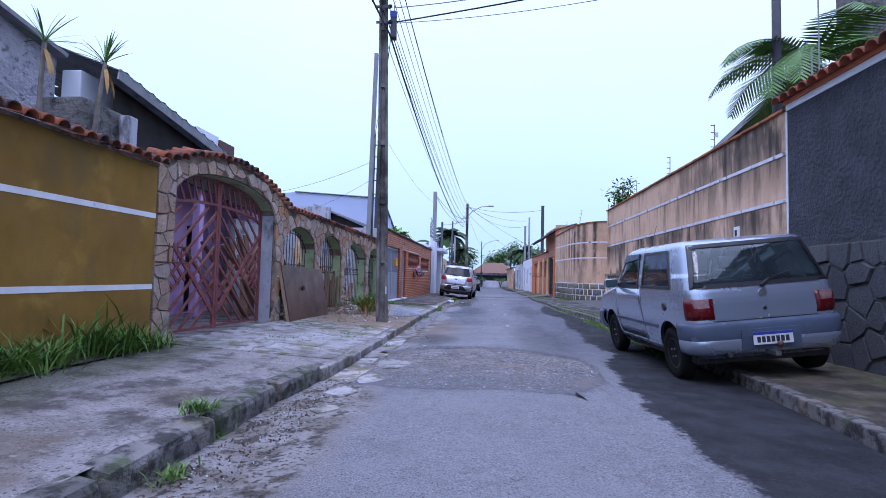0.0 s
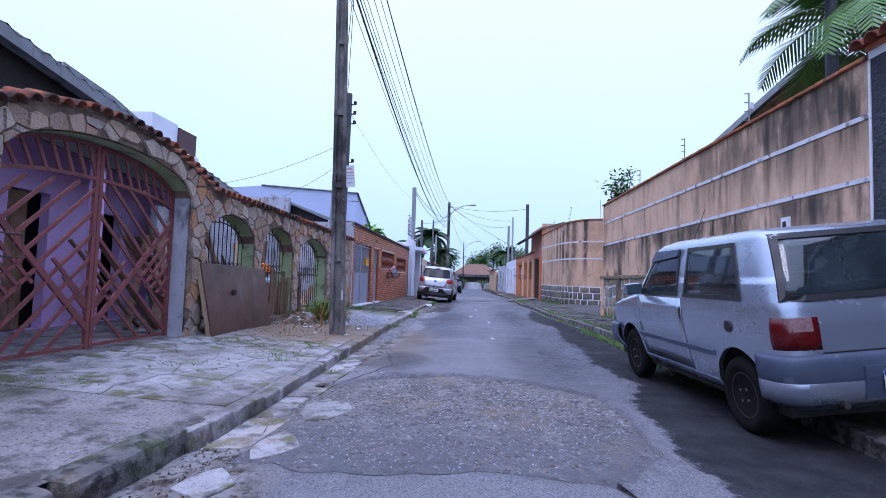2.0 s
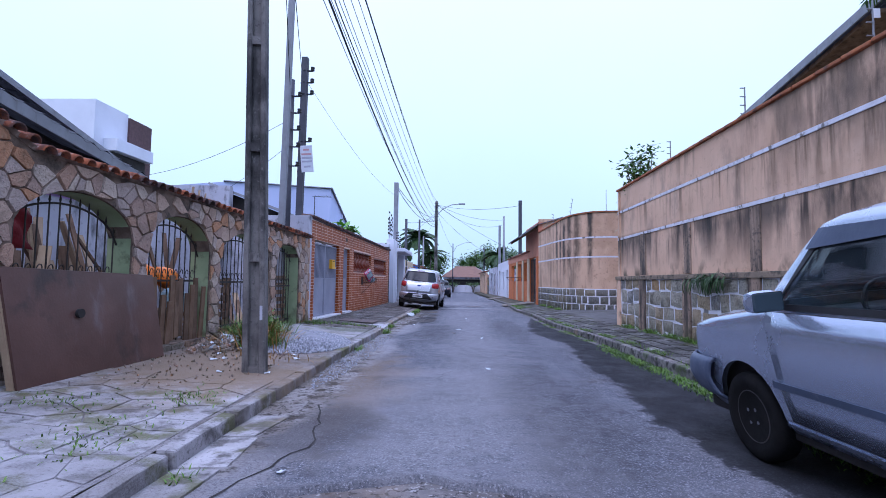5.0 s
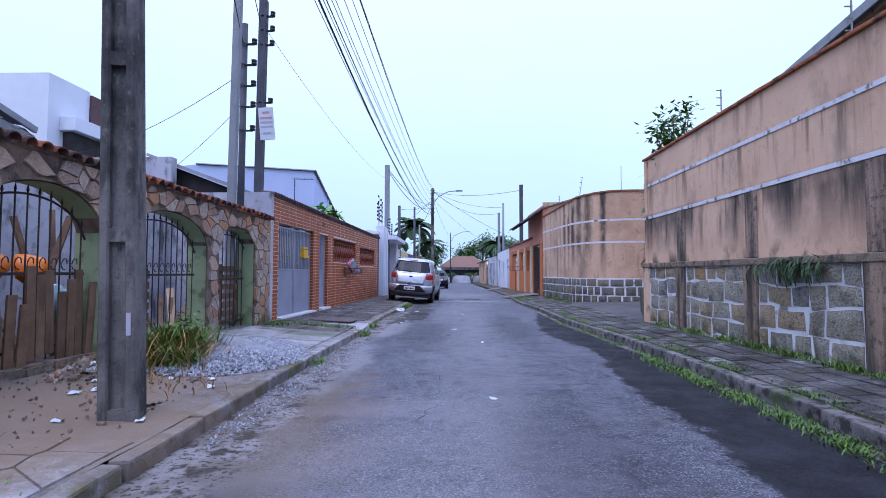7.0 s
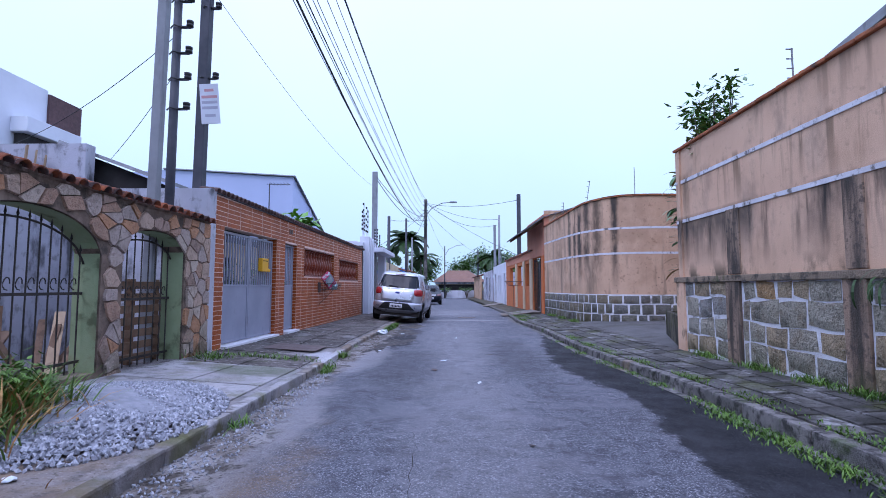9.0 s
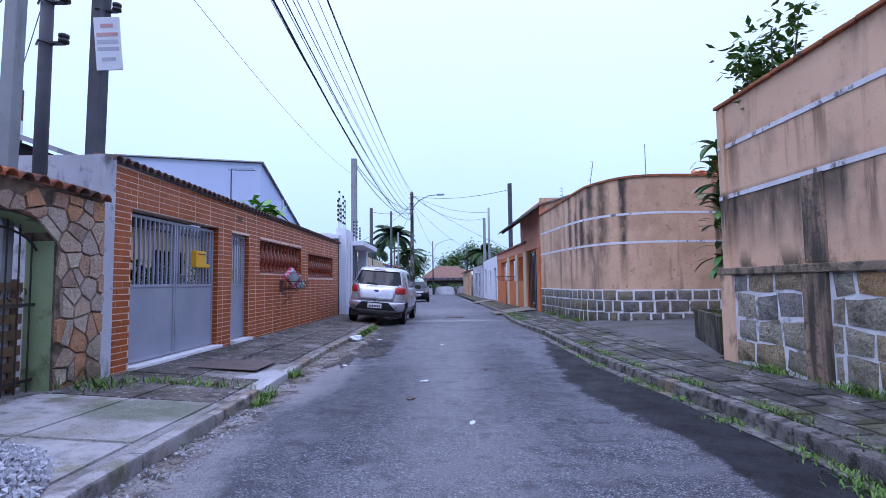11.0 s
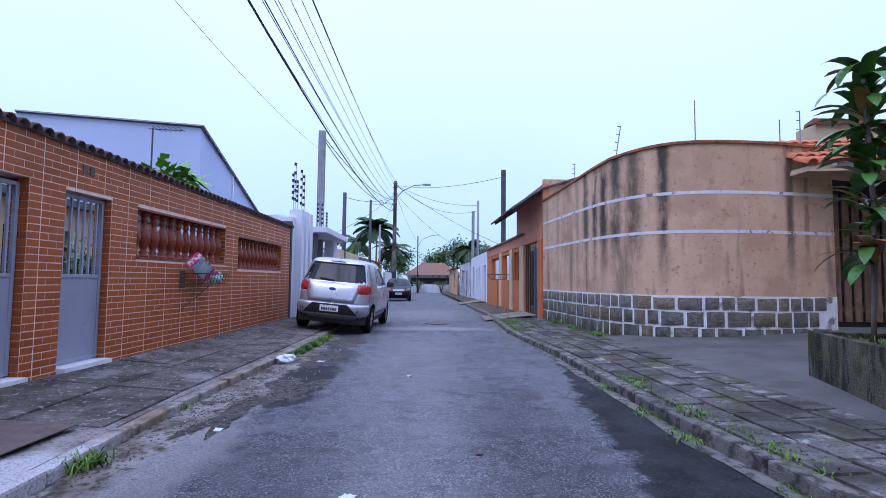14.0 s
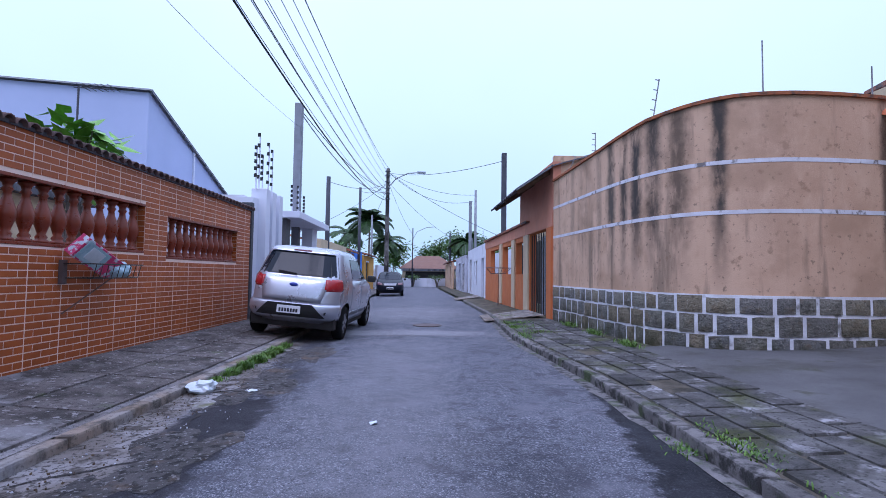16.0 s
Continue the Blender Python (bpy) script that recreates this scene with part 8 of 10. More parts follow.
def cordyline(at, height, seed):
    rr = random.Random(seed)
    o = tagged(new("broad_leaved_plant"), "tall cordyline with broad glossy green leaves and some dry ones", "plant")
    o.location = at
    part("stem", tube(bmesh.new(), [(0.03 * math.sin(5 * t), 0.03 * math.cos(4 * t), height * t) for t in [i / 8 for i in range(9)]], 0.025, 7), m_bark, o, smooth=True)
    for tier, z in enumerate((0.95, 1.35, 1.75, 2.1, 2.45, height)):
        for k in range(16):
            bm = bmesh.new()
            blade(bm, (0, 0, z + rr.uniform(-0.18, 0.18)), rr.uniform(0, 6.28), rr.uniform(0.0, 1.2), rr.uniform(0.42, 0.66), 0.085, 0.75, 6)
            part("leaf", bm, m_dryleaf if rr.random() < 0.10 else m_broad, o, smooth=True)


cordyline((5.22, 19.45, 0.63), 2.75, 9)
co = tagged(new("gate_canopy"), "orange clay-tiled canopy over the driveway gate", "canopy")
co.location = (9.4, 23.2, 3.2)
part("slab", shifted(co, prism(bmesh.new(), [(7.35, 23.0, 3.22), (12, 22.2, 3.22), (12, 24.6, 3.22), (7.35, 23.44, 3.22)], (0, 0, 0.10))), m_cream, co)
me_rt = tile_mesh("canopy_tile", m_newtile, length=0.42, r=0.10)
for i in range(23):
    for j in range(5):
        o = new("roof_tile", me_rt)
        o.parent = co
        o.matrix_basis = co.matrix_basis.inverted() @ Matrix.Translation((7.4 + i * 0.2 + j * 0.02, 22.93 - i * 0.035 + j * 0.36, 3.34 + j * 0.17)) @ pose(0, 0, 0, 0, -22, 90)
gt = tagged(new("driveway_gate"), "dark brown slatted driveway gate", "gate")
gt.location = (9.55, 23.78, 0.5)
for i in range(12):
    part("slat", B(-1.15 + i * 0.2, -1.02 + i * 0.2, -0.02, 0.02, 0.0, 2.45, 0.006), m_wood, gt)
part("rail", B(-1.2, 1.4, 0.02, 0.05, 0.2, 0.3), m_wood, gt)
part("back_sheet", B(-1.2, 1.4, 0.05, 0.07, -0.1, 2.75), m_void, gt, "dark sheet behind the slats")
ch = tagged(new("corner_house"), "white house with a brown tiled eave behind the canopy", "house")
ch.location = (10, 27, 0)
part("wall", shifted(ch, B(10.1, 15, 25.6, 30, -0.05, 4.3)), m_cleanwhite, ch)
part("roof", shifted(ch, prism(bmesh.new(), [(9.0, 24.9, 4.74), (15.5, 24.9, 4.74), (14, 28, 5.6), (11.2, 28, 5.6)], (0, 0, 0.10))), m_tile, ch)
part("eave", shifted(ch, B(9.15, 15.5, 25.0, 25.6, 4.22, 4.74)), m_cream, ch, "cream fascia under the tiles")

# ---- far left: white house, then coloured fronts ----
wg = tagged(new("white_house"), "white rendered front with gate piers and a flat canopy", "house")
wg.location = (-3.2, 30, 0.1)
for y0, y1, x0, z1 in ((27.86, 28.0, -3.02, 2.75), ):
    part("stone_strip", shifted(wg, B(-3.25, x0, y0, y1, 0.1, z1)), m_basalt, wg, "dark slate strip")
part("wall", shifted(wg, B(-3.4, -3.05, 28.02, 29.6, 0.1, 2.9, 0.01)), m_cleanwhite, wg)
for y in (28.35, 28.85, 29.4):
    part("pier", shifted(wg, B(-3.22, -2.86, y, y + 0.3, 0.1, 3.15, 0.02)), m_cleanwhite, wg)
part("back_wall", shifted(wg, B(-5.2, -5.0, 28.0, 36.5, 0.1, 3.0)), m_cleanwhite, wg)
part("canopy", shifted(wg, B(-5.2, -2.55, 30.2, 34.4, 2.68, 2.86, 0.01)), m_cleanwhite, wg)
part("side_pier", shifted(wg, B(-3.3, -2.95, 30.4, 30.8, 0.1, 2.68)), m_basalt, wg)
part("side_pier", shifted(wg, B(-3.3, -2.95, 33.6, 34.3, 0.1, 2.68)), m_cleanwhite, wg)
w_ = part("window", shifted(wg, B(-5.0, -4.97, 31.4, 33.0, 1.1, 2.3)), m_glass, wg)
part("parapet", shifted(wg, B(-6.5, -3.3, 28.1, 28.4, 2.7, 2.95)), m_cleanwhite, wg)
for y, hh in ((28.3, 1.0), (28.5, 1.35), (28.75, 0.9), (29.2, 1.3), (29.5, 1.2), (31.5, 0.9), (32.2, 1.0), (33.0, 0.8)):
    p = tagged(new("fence_mast"), "white electric fence post with black insulators", "mast", "electric fence posts")
    p.location = (-3.1, y, 3.1 if y < 30 else 2.85)
    part("rod", R((0, 0, 0), (0, 0, hh), 0.016, seg=6), m_cleanwhite, p)
    for i in range(5):
        part("insulator", R((-0.02, -0.01, 0.3 + i * (hh - 0.35) / 4), (-0.02, -0.01, 0.38 + i * (hh - 0.35) / 4), 0.035, seg=8), m_blacktrim, p)


def front(name, lab, side, y0, y1, x, z1, mat_, roof=None, doors=()):
    h = tagged(new(name), lab, "house")
    h.location = (x, (y0 + y1) / 2, road_z(y0))
    d = -1 if side < 0 else 1
    ln = Line((x, y0), (x, y1), d)
    holes = [(a, b, z0, flat(zt)) for a, b, z0, zt, _ in doors]
    part("wall", shifted(h, wall_mesh(ln, 0.2, road_z(y1) - 0.1, flat(z1), holes, step=3.0)), mat_, h)
    for a, b, z0, zt, mm in doors:
        part("door" if z0 < 0.5 else "window", shifted(h, B(a, b, 0.10, 0.14, z0, zt, m=ln.m(0))), mm, h)
        part("frame", shifted(h, B(a - 0.05, b + 0.05, -0.02, 0.02, zt, zt + 0.08, m=ln.m(0))), m_cleanwhite, h)
    part("body", shifted(h, B(x + d * 1.8, x + d * 6, y0 + 0.3, y1 - 0.3, road_z(y1) - 0.1, z1 - 0.15)), mat_, h)
    if roof:
        a = [(x - d * 0.3, y0, z1), (x - d * 0.3, y1, z1), (x + d * 3, y1, z1 + 0.8), (x + d * 3, y0, z1 + 0.8)]
        part("roof", shifted(h, prism(bmesh.new(), a, (0, 0, 0.10))), roof, h)
    return h


front("cream_house", "cream rendered front with a dark coping", -1, 36.5, 43, -3.25, 2.55, m_cream, None, ((1.0, 2.2, 1.0, 2.1, m_glass), (3.5, 4.6, 0.0, 2.1, m_void)))
front("salmon_house", "salmon house front under a brown tile roof", -1, 43.2, 47.0, -3.4, 2.35, m_salmon, m_tile, ((0.8, 1.8, 0.0, 2.0, m_void),))
front("blue_house", "vivid blue house front with a dark door", -1, 47.2, 51.0, -3.4, 2.6, m_blue, None, ((1.0, 2.0, 0.0, 2.0, m_void),))
front("yellow_house", "yellow ochre house front under a tiled eave", -1, 51.2, 58, -3.3, 2.45, m_yellow, m_tile, ((1.4, 3.0, 0.0, 2.0, m_void),))
front("white_low_wall", "long white garden wall toward the street's end", -1, 58.2, 76, -3.0, 1.9, m_cleanwhite)

# ---- far right: orange house, then pale walls ----
oh = tagged(new("orange_house"), "orange house front with porch openings and a dark overhanging roof", "house")
oh.location = (4.3, 33, 0.1)
ORL = Line((4.02, 29.05), (3.85, 41.2), 1)
part("wall", shifted(oh, wall_mesh(ORL, 0.2, 0.0, flat(2.62), [(0.55, 2.55, 0.1, flat(2.45)), (3.4, 4.6, 1.25, flat(2.3)), (5.4, 7.2, 1.25, flat(2.3)), (8.0, 10.5, 1.25, flat(2.3))], step=2.0)), m_orange, oh)
for s0, s1 in ((0.0, 0.5), (2.6, 3.3), (4.7, 5.3), (7.3, 7.9)):
    part("pillar", shifted(oh, B(s0 + 0.03, s1 - 0.03, -0.05, 0.1, 0.1, 2.45, 0.01, ORL.m(0))), m_cream if s0 else m_orange, oh)
part("beam", shifted(oh, B(0, ORL.length, -0.03, 0.22, 2.46, 2.80, m=ORL.m(0))), m_salmon, oh)
part("gable_wall", shifted(oh, B(0.0, 4.0, 0.0, 0.2, 2.8, 4.10, m=ORL.m(0))), m_salmon, oh)
part("gable_end", shifted(oh, B(4.05, 6.5, 29.06, 29.22, 2.8, 4.25)), m_peach2, oh)
# black sheet inside the openings, the porch's shade as colour
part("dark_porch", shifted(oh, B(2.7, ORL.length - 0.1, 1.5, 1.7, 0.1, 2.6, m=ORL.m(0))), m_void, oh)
part("room_back", shifted(oh, B(0.0, ORL.length, 2.2, 2.4, 0.1, 3.4, m=ORL.m(0))), m_cream, oh)
part("iron_door", shifted(oh, B(0.6, 1.55, 0.1, 0.13, 0.15, 2.3, m=ORL.m(0))), m_grey_gate, oh, "pale grey sheet metal door")
for i in range(8):
    part("door_bar", shifted(oh, B(0.6 + i * 0.27, 0.64 + i * 0.27, 0.05, 0.08, 0.15, 2.40, m=ORL.m(0))), m_black_iron, oh)
part("coping", shifted(oh, B(2.6, ORL.length, -0.12, 0.30, 2.80, 2.87, m=ORL.m(0))), m_tile, oh)
bm = bmesh.new()
rows = []
for i in range(29):
    s = -0.1 + 4.3 * i / 28
    w = 0.035 * (1 if i % 2 else -1)
    rows.append([bm.verts.new(ORL.at(s, d, z + w)) for d, z in ((-0.95, 3.35), (0.0, 4.0), (1.2, 4.35))])
for a, b in zip(rows, rows[1:]):
    for k in range(2):
        bm.faces.new((a[k], b[k], b[k + 1], a[k + 1]))
bmesh.ops.solidify(bm, geom=bm.faces[:], thickness=0.03)
part("roof", shifted(oh, bm), m_roofedge, oh, "dark corrugated overhanging roof")
for s in (0.3, 2.0, 3.8):
    part("rafter", shifted(oh, bar(bmesh.new(), ORL.at(s, -0.85, 3.33), ORL.at(s, 0.1, 3.95), 0.06, 0.10)), m_wood, oh)
fr = empty("litter_basket", "round wire refuse basket on a thin post", "basket", at=ORL.at(5.6, -0.45, 0.12))
part("post", R((0, 0, 0), (0, 0, 1.15), 0.016, seg=8), m_rust, fr)
for z, r_ in ((1.15, 0.18), (1.35, 0.30)):
    part("ring", tube(bmesh.new(), [(r_ * 1.5 * math.cos(a), r_ * 1.5 * math.sin(a), z) for a in [k * 0.4189 for k in range(16)]], 0.012, 5), m_rust, fr)
for k in range(9):
    a_ = k * 0.698
    part("wire", R((0.27 * math.cos(a_), 0.27 * math.sin(a_), 1.15), (0.45 * math.cos(a_), 0.45 * math.sin(a_), 1.35), 0.008, seg=5), m_rust, fr)
front("lilac_cottage", "pale lilac-white house front with a grey door", 1, 41.5, 52, 3.95, 2.85, m_cleanwhite, None, ((1.2, 2.4, 0.0, 2.1, m_grey_gate), (4.5, 5.2, 0.6, 2.0, m_void), (6.0, 6.5, 0.6, 2.0, m_void), (8.0, 9.2, 0.0, 2.2, m_wood)))
front("white_cottage", "white garden front with a low parapet", 1, 52.2, 62, 3.75, 2.6, m_whitewash, None, ((1.0, 2.2, 0.0, 2.0, m_wood), (4.0, 6.5, 0.0, 2.1, m_grey_gate)))
front("peach_cottage", "pale peach front with a tiled eave", 1, 62.2, 76, 3.4, 2.3, m_peach2, m_tile, ((2.0, 3.0, 0.0, 2.0, m_void),))
for y in (44, 46, 48, 50, 53, 55.5):
    mast(4.05 if y < 52 else 3.85, y, 2.84 if y < 52 else 2.58, 0.8, 5)
eh = tagged(new("end_house"), "low cream house with a hipped brown tile roof", "house")
eh.location = (0.4, 82, road_z(80))
part("wall", B(-2.2, 4.4, -3.4, 3.4, 0, 2.2), m_cream, eh)
part("veranda_beam", B(-2.3, 4.5, -3.8, -3.5, 1.9, 2.25), m_whitewash, eh)
# thin black sheet on the wall for the veranda's shade
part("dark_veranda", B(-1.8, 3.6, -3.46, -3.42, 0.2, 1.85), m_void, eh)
bm = bmesh.new()
vs = [bm.verts.new(c) for c in ((-2.7, -4.2, 2.2), (5.0, -4.2, 2.2), (5.0, 4.2, 2.2), (-2.7, 4.2, 2.2), (-0.4, 0, 3.9), (2.4, 0, 3.9))]
for f in ((0, 1, 5, 4), (1, 2, 5), (2, 3, 4, 5), (3, 0, 4), (3, 2, 1, 0)):
    bm.faces.new([vs[i] for i in f])
part("roof", bm, M("faded_brown_tile", (0.20, 0.105, 0.075), (0.15, 0.08, 0.06), 2.0, 0.85, (((0.30, 0.22, 0.19), 4.0, 0.55, 0.7, 0.6),), 0.5, 12.0), eh, "hipped brown tile roof")
tagged(part("wall_14", B(-9, 9, 76.6, 76.8, -0.6, 0.7), m_cleanwhite), "low white garden wall closing the street's end", "wall", kind="structure")
for x in (-0.4, 2.4):
    bush("clipped_tree", "dark clipped garden tree before the end house", (x, 75.6, 0.9), 0.8, 500, 0.16, int(10 + x), m_leaf, trunk=1.3, flat_=0.3)
for i, (x, y, z, s, n) in enumerate(((1.5, 92, 4.4, 3.6, 1700), (6.5, 94, 4.8, 4.2, 1900), (-4, 95, 4.0, 3.6, 1600), (11, 90, 4.0, 4.0, 1500), (-11, 88, 3.6, 4.0, 1500), (8.6, 74, 2.4, 2.4, 900), (-8, 62, 2.6, 2.2, 900))):
    bush("garden_tree", "dense dark green tree behind the far houses", (x, y, z), s, n, 0.55, 20 + i, m_leaf, trunk=z, flat_=0.8)
bush("papaya_plant", "bright green lobed papaya leaves over the brick wall", (-4.4, 24.2, 3.15), 0.85, 190, 0.40, 31, M("papaya_leaf", (0.11, 0.26, 0.025), (0.15, 0.33, 0.04), 4.0, 0.5, (), 0.0, rand=0.25), flat_=0.30, trunk=2.9)
bush("yard_shrub", "green shrub inside the brick-walled yard", (-4.6, 19.9, 1.3), 0.8, 420, 0.16, 33, m_leaf, trunk=1.1)
bush("yard_shrub", "green shrub inside the brick-walled yard", (-4.4, 21.9, 1.35), 0.7, 380, 0.16, 34, m_leaf, trunk=1.1)
tv = tagged(new("tv_aerial"), "thin television aerial on a mast", "aerial")
tv.location = (-6.3, 27.0, 2.6)
part("mast", R((0, 0, 0), (0, 0, 2.35), 0.02, seg=6), m_darkpole, tv)
part("boom", R((-0.1, 0, 2.33), (0.75, 0, 2.30), 0.012, seg=6), m_darkpole, tv)
for i in range(6):
    part("element", R((0.1 + i * 0.12, -0.22, 2.33), (0.1 + i * 0.12, 0.22, 2.33), 0.008, seg=5), m_darkpole, tv)

# ---- on the ground: overlays, kerbs, paving, rubble, grass ----
def blotch(name, lab, cx, cy, rx, ry, zf, mat_, seed, lift=0.006, wob=0.35, cat="patch", rings=5, seg=40, kind="structure"):
    """An irregular patch lying on the ground."""
    bm = bmesh.new()
    c = bm.verts.new((cx, cy, zf(cx, cy) + lift))
    prev = None
    for k in range(1, rings + 1):
        ring = []
        for i in range(seg):
            t = 6.2832 * i / seg
            w = 1 + wob * noise.noise((math.cos(t) * 1.6 + seed, math.sin(t) * 1.6, seed * 0.7)) + 0.4 * wob * noise.noise((math.cos(t) * 6 + seed, math.sin(t) * 6, 3.0))
            x, y = cx + rx * w * k / rings * math.cos(t), cy + ry * w * k / rings * math.sin(t)
            ring.append(bm.verts.new((x, y, zf(x, y) + lift - (0.004 if k == rings else 0))))
        for i in range(seg):
            if prev:
                bm.faces.new((prev[i], ring[i], ring[(i + 1) % seg], prev[(i + 1) % seg]))
            else:
                bm.faces.new((c, ring[i], ring[(i + 1) % seg]))
        prev = ring
    bmesh.ops.recalc_face_normals(bm, faces=bm.faces)
    return tagged(part(name, bm, mat_, smooth=True), lab, cat, kind=kind)


def rz(x, y):
    return crown(x, y) + 0.012 * noise.noise((x * 1.7, y * 1.7, 0))


def lz(x, y):
    return lp_z(x, y) - 0.004 + 0.008 * noise.noise((x * 1.7, y * 1.7, 0))


def edge_strip(name, lab, ys, xa, xb, zf, mat_, lift, nx=5, cat="patch"):
    bm = bmesh.new()
    rows = [[bm.verts.new((xa(y) + (xb(y) - xa(y)) * i / nx, y, zf(xa(y) + (xb(y) - xa(y)) * i / nx, y) + lift - (0.004 if i in (0, nx) else 0))) for i in range(nx + 1)] for y in ys]
    for a, b in zip(rows, rows[1:]):
        for i in range(nx):
            bm.faces.new((a[i], a[i + 1], b[i + 1], b[i]))
    return tagged(part(name, bm, mat_, smooth=True), lab, cat, kind="structure")


def jag(y, k, a):
    return a * noise.noise((y * k, 7.1, 0.3)) + 0.5 * a * noise.noise((y * k * 3.1, 2.1, 5.3))


edge_strip("gutter_2", "narrow concrete gutter edge beside the kerb", steps(10, 30, 0.25), lambda y: rk(y) - 0.13 + jag(y, 1.5, 0.05), lambda y: rk(y) + 0.01, rz, m_kerb, 0.010, 3, "gutter")
# broken patch in the carriageway, with the raised lip of the newer surfacing round it
PC = [(-1.38, 5.05), (-1.42, 6.2), (-1.32, 7.1), (-0.9, 7.62), (-0.1, 7.85), (0.7, 7.62), (1.3, 7.1), (1.42, 6.3), (1.30, 5.4), (1.0, 4.85), (0.3, 5.05), (-0.6, 4.9)]
bm, lip = bmesh.new(), bmesh.new()
ring = []
for i in range(len(PC)):
    a, b = Vector(PC[i]), Vector(PC[(i + 1) % len(PC)])
    for k in range(8):
        p = a.lerp(b, k / 8)
        p += Vector((noise.noise((p.x * 4, p.y * 4, 1)), noise.noise((p.x * 4, p.y * 4, 9)))) * 0.09
        ring.append(p)
c = Vector((0, 6.3))
prev = None
for f in (0.001, 0.25, 0.5, 0.75, 1.0):
    row = [bm.verts.new((*(c.lerp(p, f)), rz(*c.lerp(p, f)) + 0.006 + 0.010 * noise.noise((c.lerp(p, f).x * 5, c.lerp(p, f).y * 5, 0)) * (f < 1))) for p in ring]
    if prev:
        for i in range(len(row)):
            bm.faces.new((prev[i], prev[(i + 1) % len(row)], row[(i + 1) % len(row)], row[i]))
    prev = row
bmesh.ops.recalc_face_normals(bm, faces=bm.faces)
patch = tagged(part("road_patch", bm, m_patch, smooth=True), "rough worn patch of old road surface with exposed stones", "road", kind="structure")
n = len(ring)
for i in range(n):
    p, q = ring[i], ring[(i + 1) % n]
    h = 0.046 if p.y > 6.9 or p.x > 0.9 else 0.008
    for a, b in ((p, q),):
        o0, o1 = (a - c).normalized() * 0.07, (b - c).normalized() * 0.07
        v = [lip.verts.new((a.x, a.y, rz(*a) - 0.01)), lip.verts.new((b.x, b.y, rz(*b) - 0.01)), lip.verts.new((b.x + o1.x * 0.2, b.y + o1.y * 0.2, rz(*b) + h)), lip.verts.new((a.x + o0.x * 0.2, a.y + o0.y * 0.2, rz(*a) + h)), lip.verts.new((b.x + o1.x * 3, b.y + o1.y * 3, rz(*(b + o1 * 3)) + 0.001)), lip.verts.new((a.x + o0.x * 3, a.y + o0.y * 3, rz(*(a + o0 * 3)) + 0.001))]
        lip.faces.new((v[0], v[1], v[2], v[3]))
        lip.faces.new((v[3], v[2], v[4], v[5]))
bmesh.ops.remove_doubles(lip, verts=lip.verts, dist=0.002)
part("broken_lip", lip, m_asphalt, patch, "broken raised edge of the asphalt", True)


def crack(pts, w, seed):
    bm = bmesh.new()
    P = []
    for a, b in zip(pts, pts[1:]):
        a, b = Vector(a), Vector(b)
        for k in range(10):
            p = a.lerp(b, k / 10)
            P.append(p + Vector((noise.noise((p.x * 5 + seed, p.y * 5, 0)), noise.noise((p.x * 5, p.y * 5 + seed, 4)))) * 0.07)
    prev = None
    for i, p in enumerate(P):
        d = (P[min(i + 1, len(P) - 1)] - P[max(i - 1, 0)]).normalized()
        s = Vector((-d.y, d.x)) * w * (0.4 + abs(noise.noise((p.x * 9, p.y * 9, seed))))
        row = [bm.verts.new((*(p + s), rz(*p) + 0.005)), bm.verts.new((*(p - s), rz(*p) + 0.005))]
        if prev:
            bm.faces.new((prev[0], prev[1], row[1], row[0]))
        prev = row
    tagged(part("road_crack", bm, m_void), "narrow dark crack in the asphalt", "crack", kind="structure")


for i, (pts, w) in enumerate((([(-1.3, 7.4), (-0.9, 8.6), (-1.2, 9.8)], 0.012), ([(-0.55, 12.9), (-0.35, 13.6), (-0.1, 13.5), (0.1, 13.3)], 0.0035), ([(0.0, 13.3), (0.05, 12.2), (-0.02, 11.6)], 0.003), ([(0.05, 11.5), (-0.15, 10.9)], 0.005),
                              ([(-1.5, 19.6), (-0.9, 20.1), (-1.2, 21.4)], 0.018), ([(-1.3, 21.8), (-0.8, 22.4), (-1.1, 23.8)], 0.022), ([(-1.5, 24.3), (-0.9, 24.6), (-0.8, 25.3)], 0.02), ([(-1.2, 26), (0.2, 26.6), (2.2, 26.4)], 0.02), ([(0.5, 30), (0.7, 31), (0.4, 32)], 0.007))):
    crack(pts, w, i * 3.3)
blotch("bare_earth", "narrow bed of dark earth along the ochre wall", -3.86, 3.6, 0.24, 2.1, lz, m_soil, 7.0, 0.025, 0.3)

# near-black strips along the patch rim, added to darken its raised lip
crack([(p.x, p.y) for p in ring[20:64:4]], 0.046, 17.0)
crack([(p.x, p.y) for p in ring[60:80:4]], 0.022, 19.0)

# pale gutter slabs beside the low kerb
gs_ = empty("gutter_1", "pale worn concrete gutter slabs beside the low kerb", "gutter", kind="structure")
gr_ = random.Random(44)
y = 5.25
while y < 9.0:
    ln_ = gr_.uniform(0.6, 0.95)
    w0, w1 = gr_.uniform(0.24, 0.34), gr_.uniform(0.22, 0.34)
    q = [(lk(y) + 0.005, y), (lk(y) + w0, y + 0.02), (lk(y + ln_) + w1, y + ln_ - 0.02), (lk(y + ln_) + 0.005, y + ln_ - 0.015)]
    part("gutter_slab", prism(bmesh.new(), [(a, b, rz(a, b) - 0.01) for a, b in q], (0, 0, 0.022 + gr_.uniform(-0.003, 0.006))), m_flag, gs_)
    y += ln_
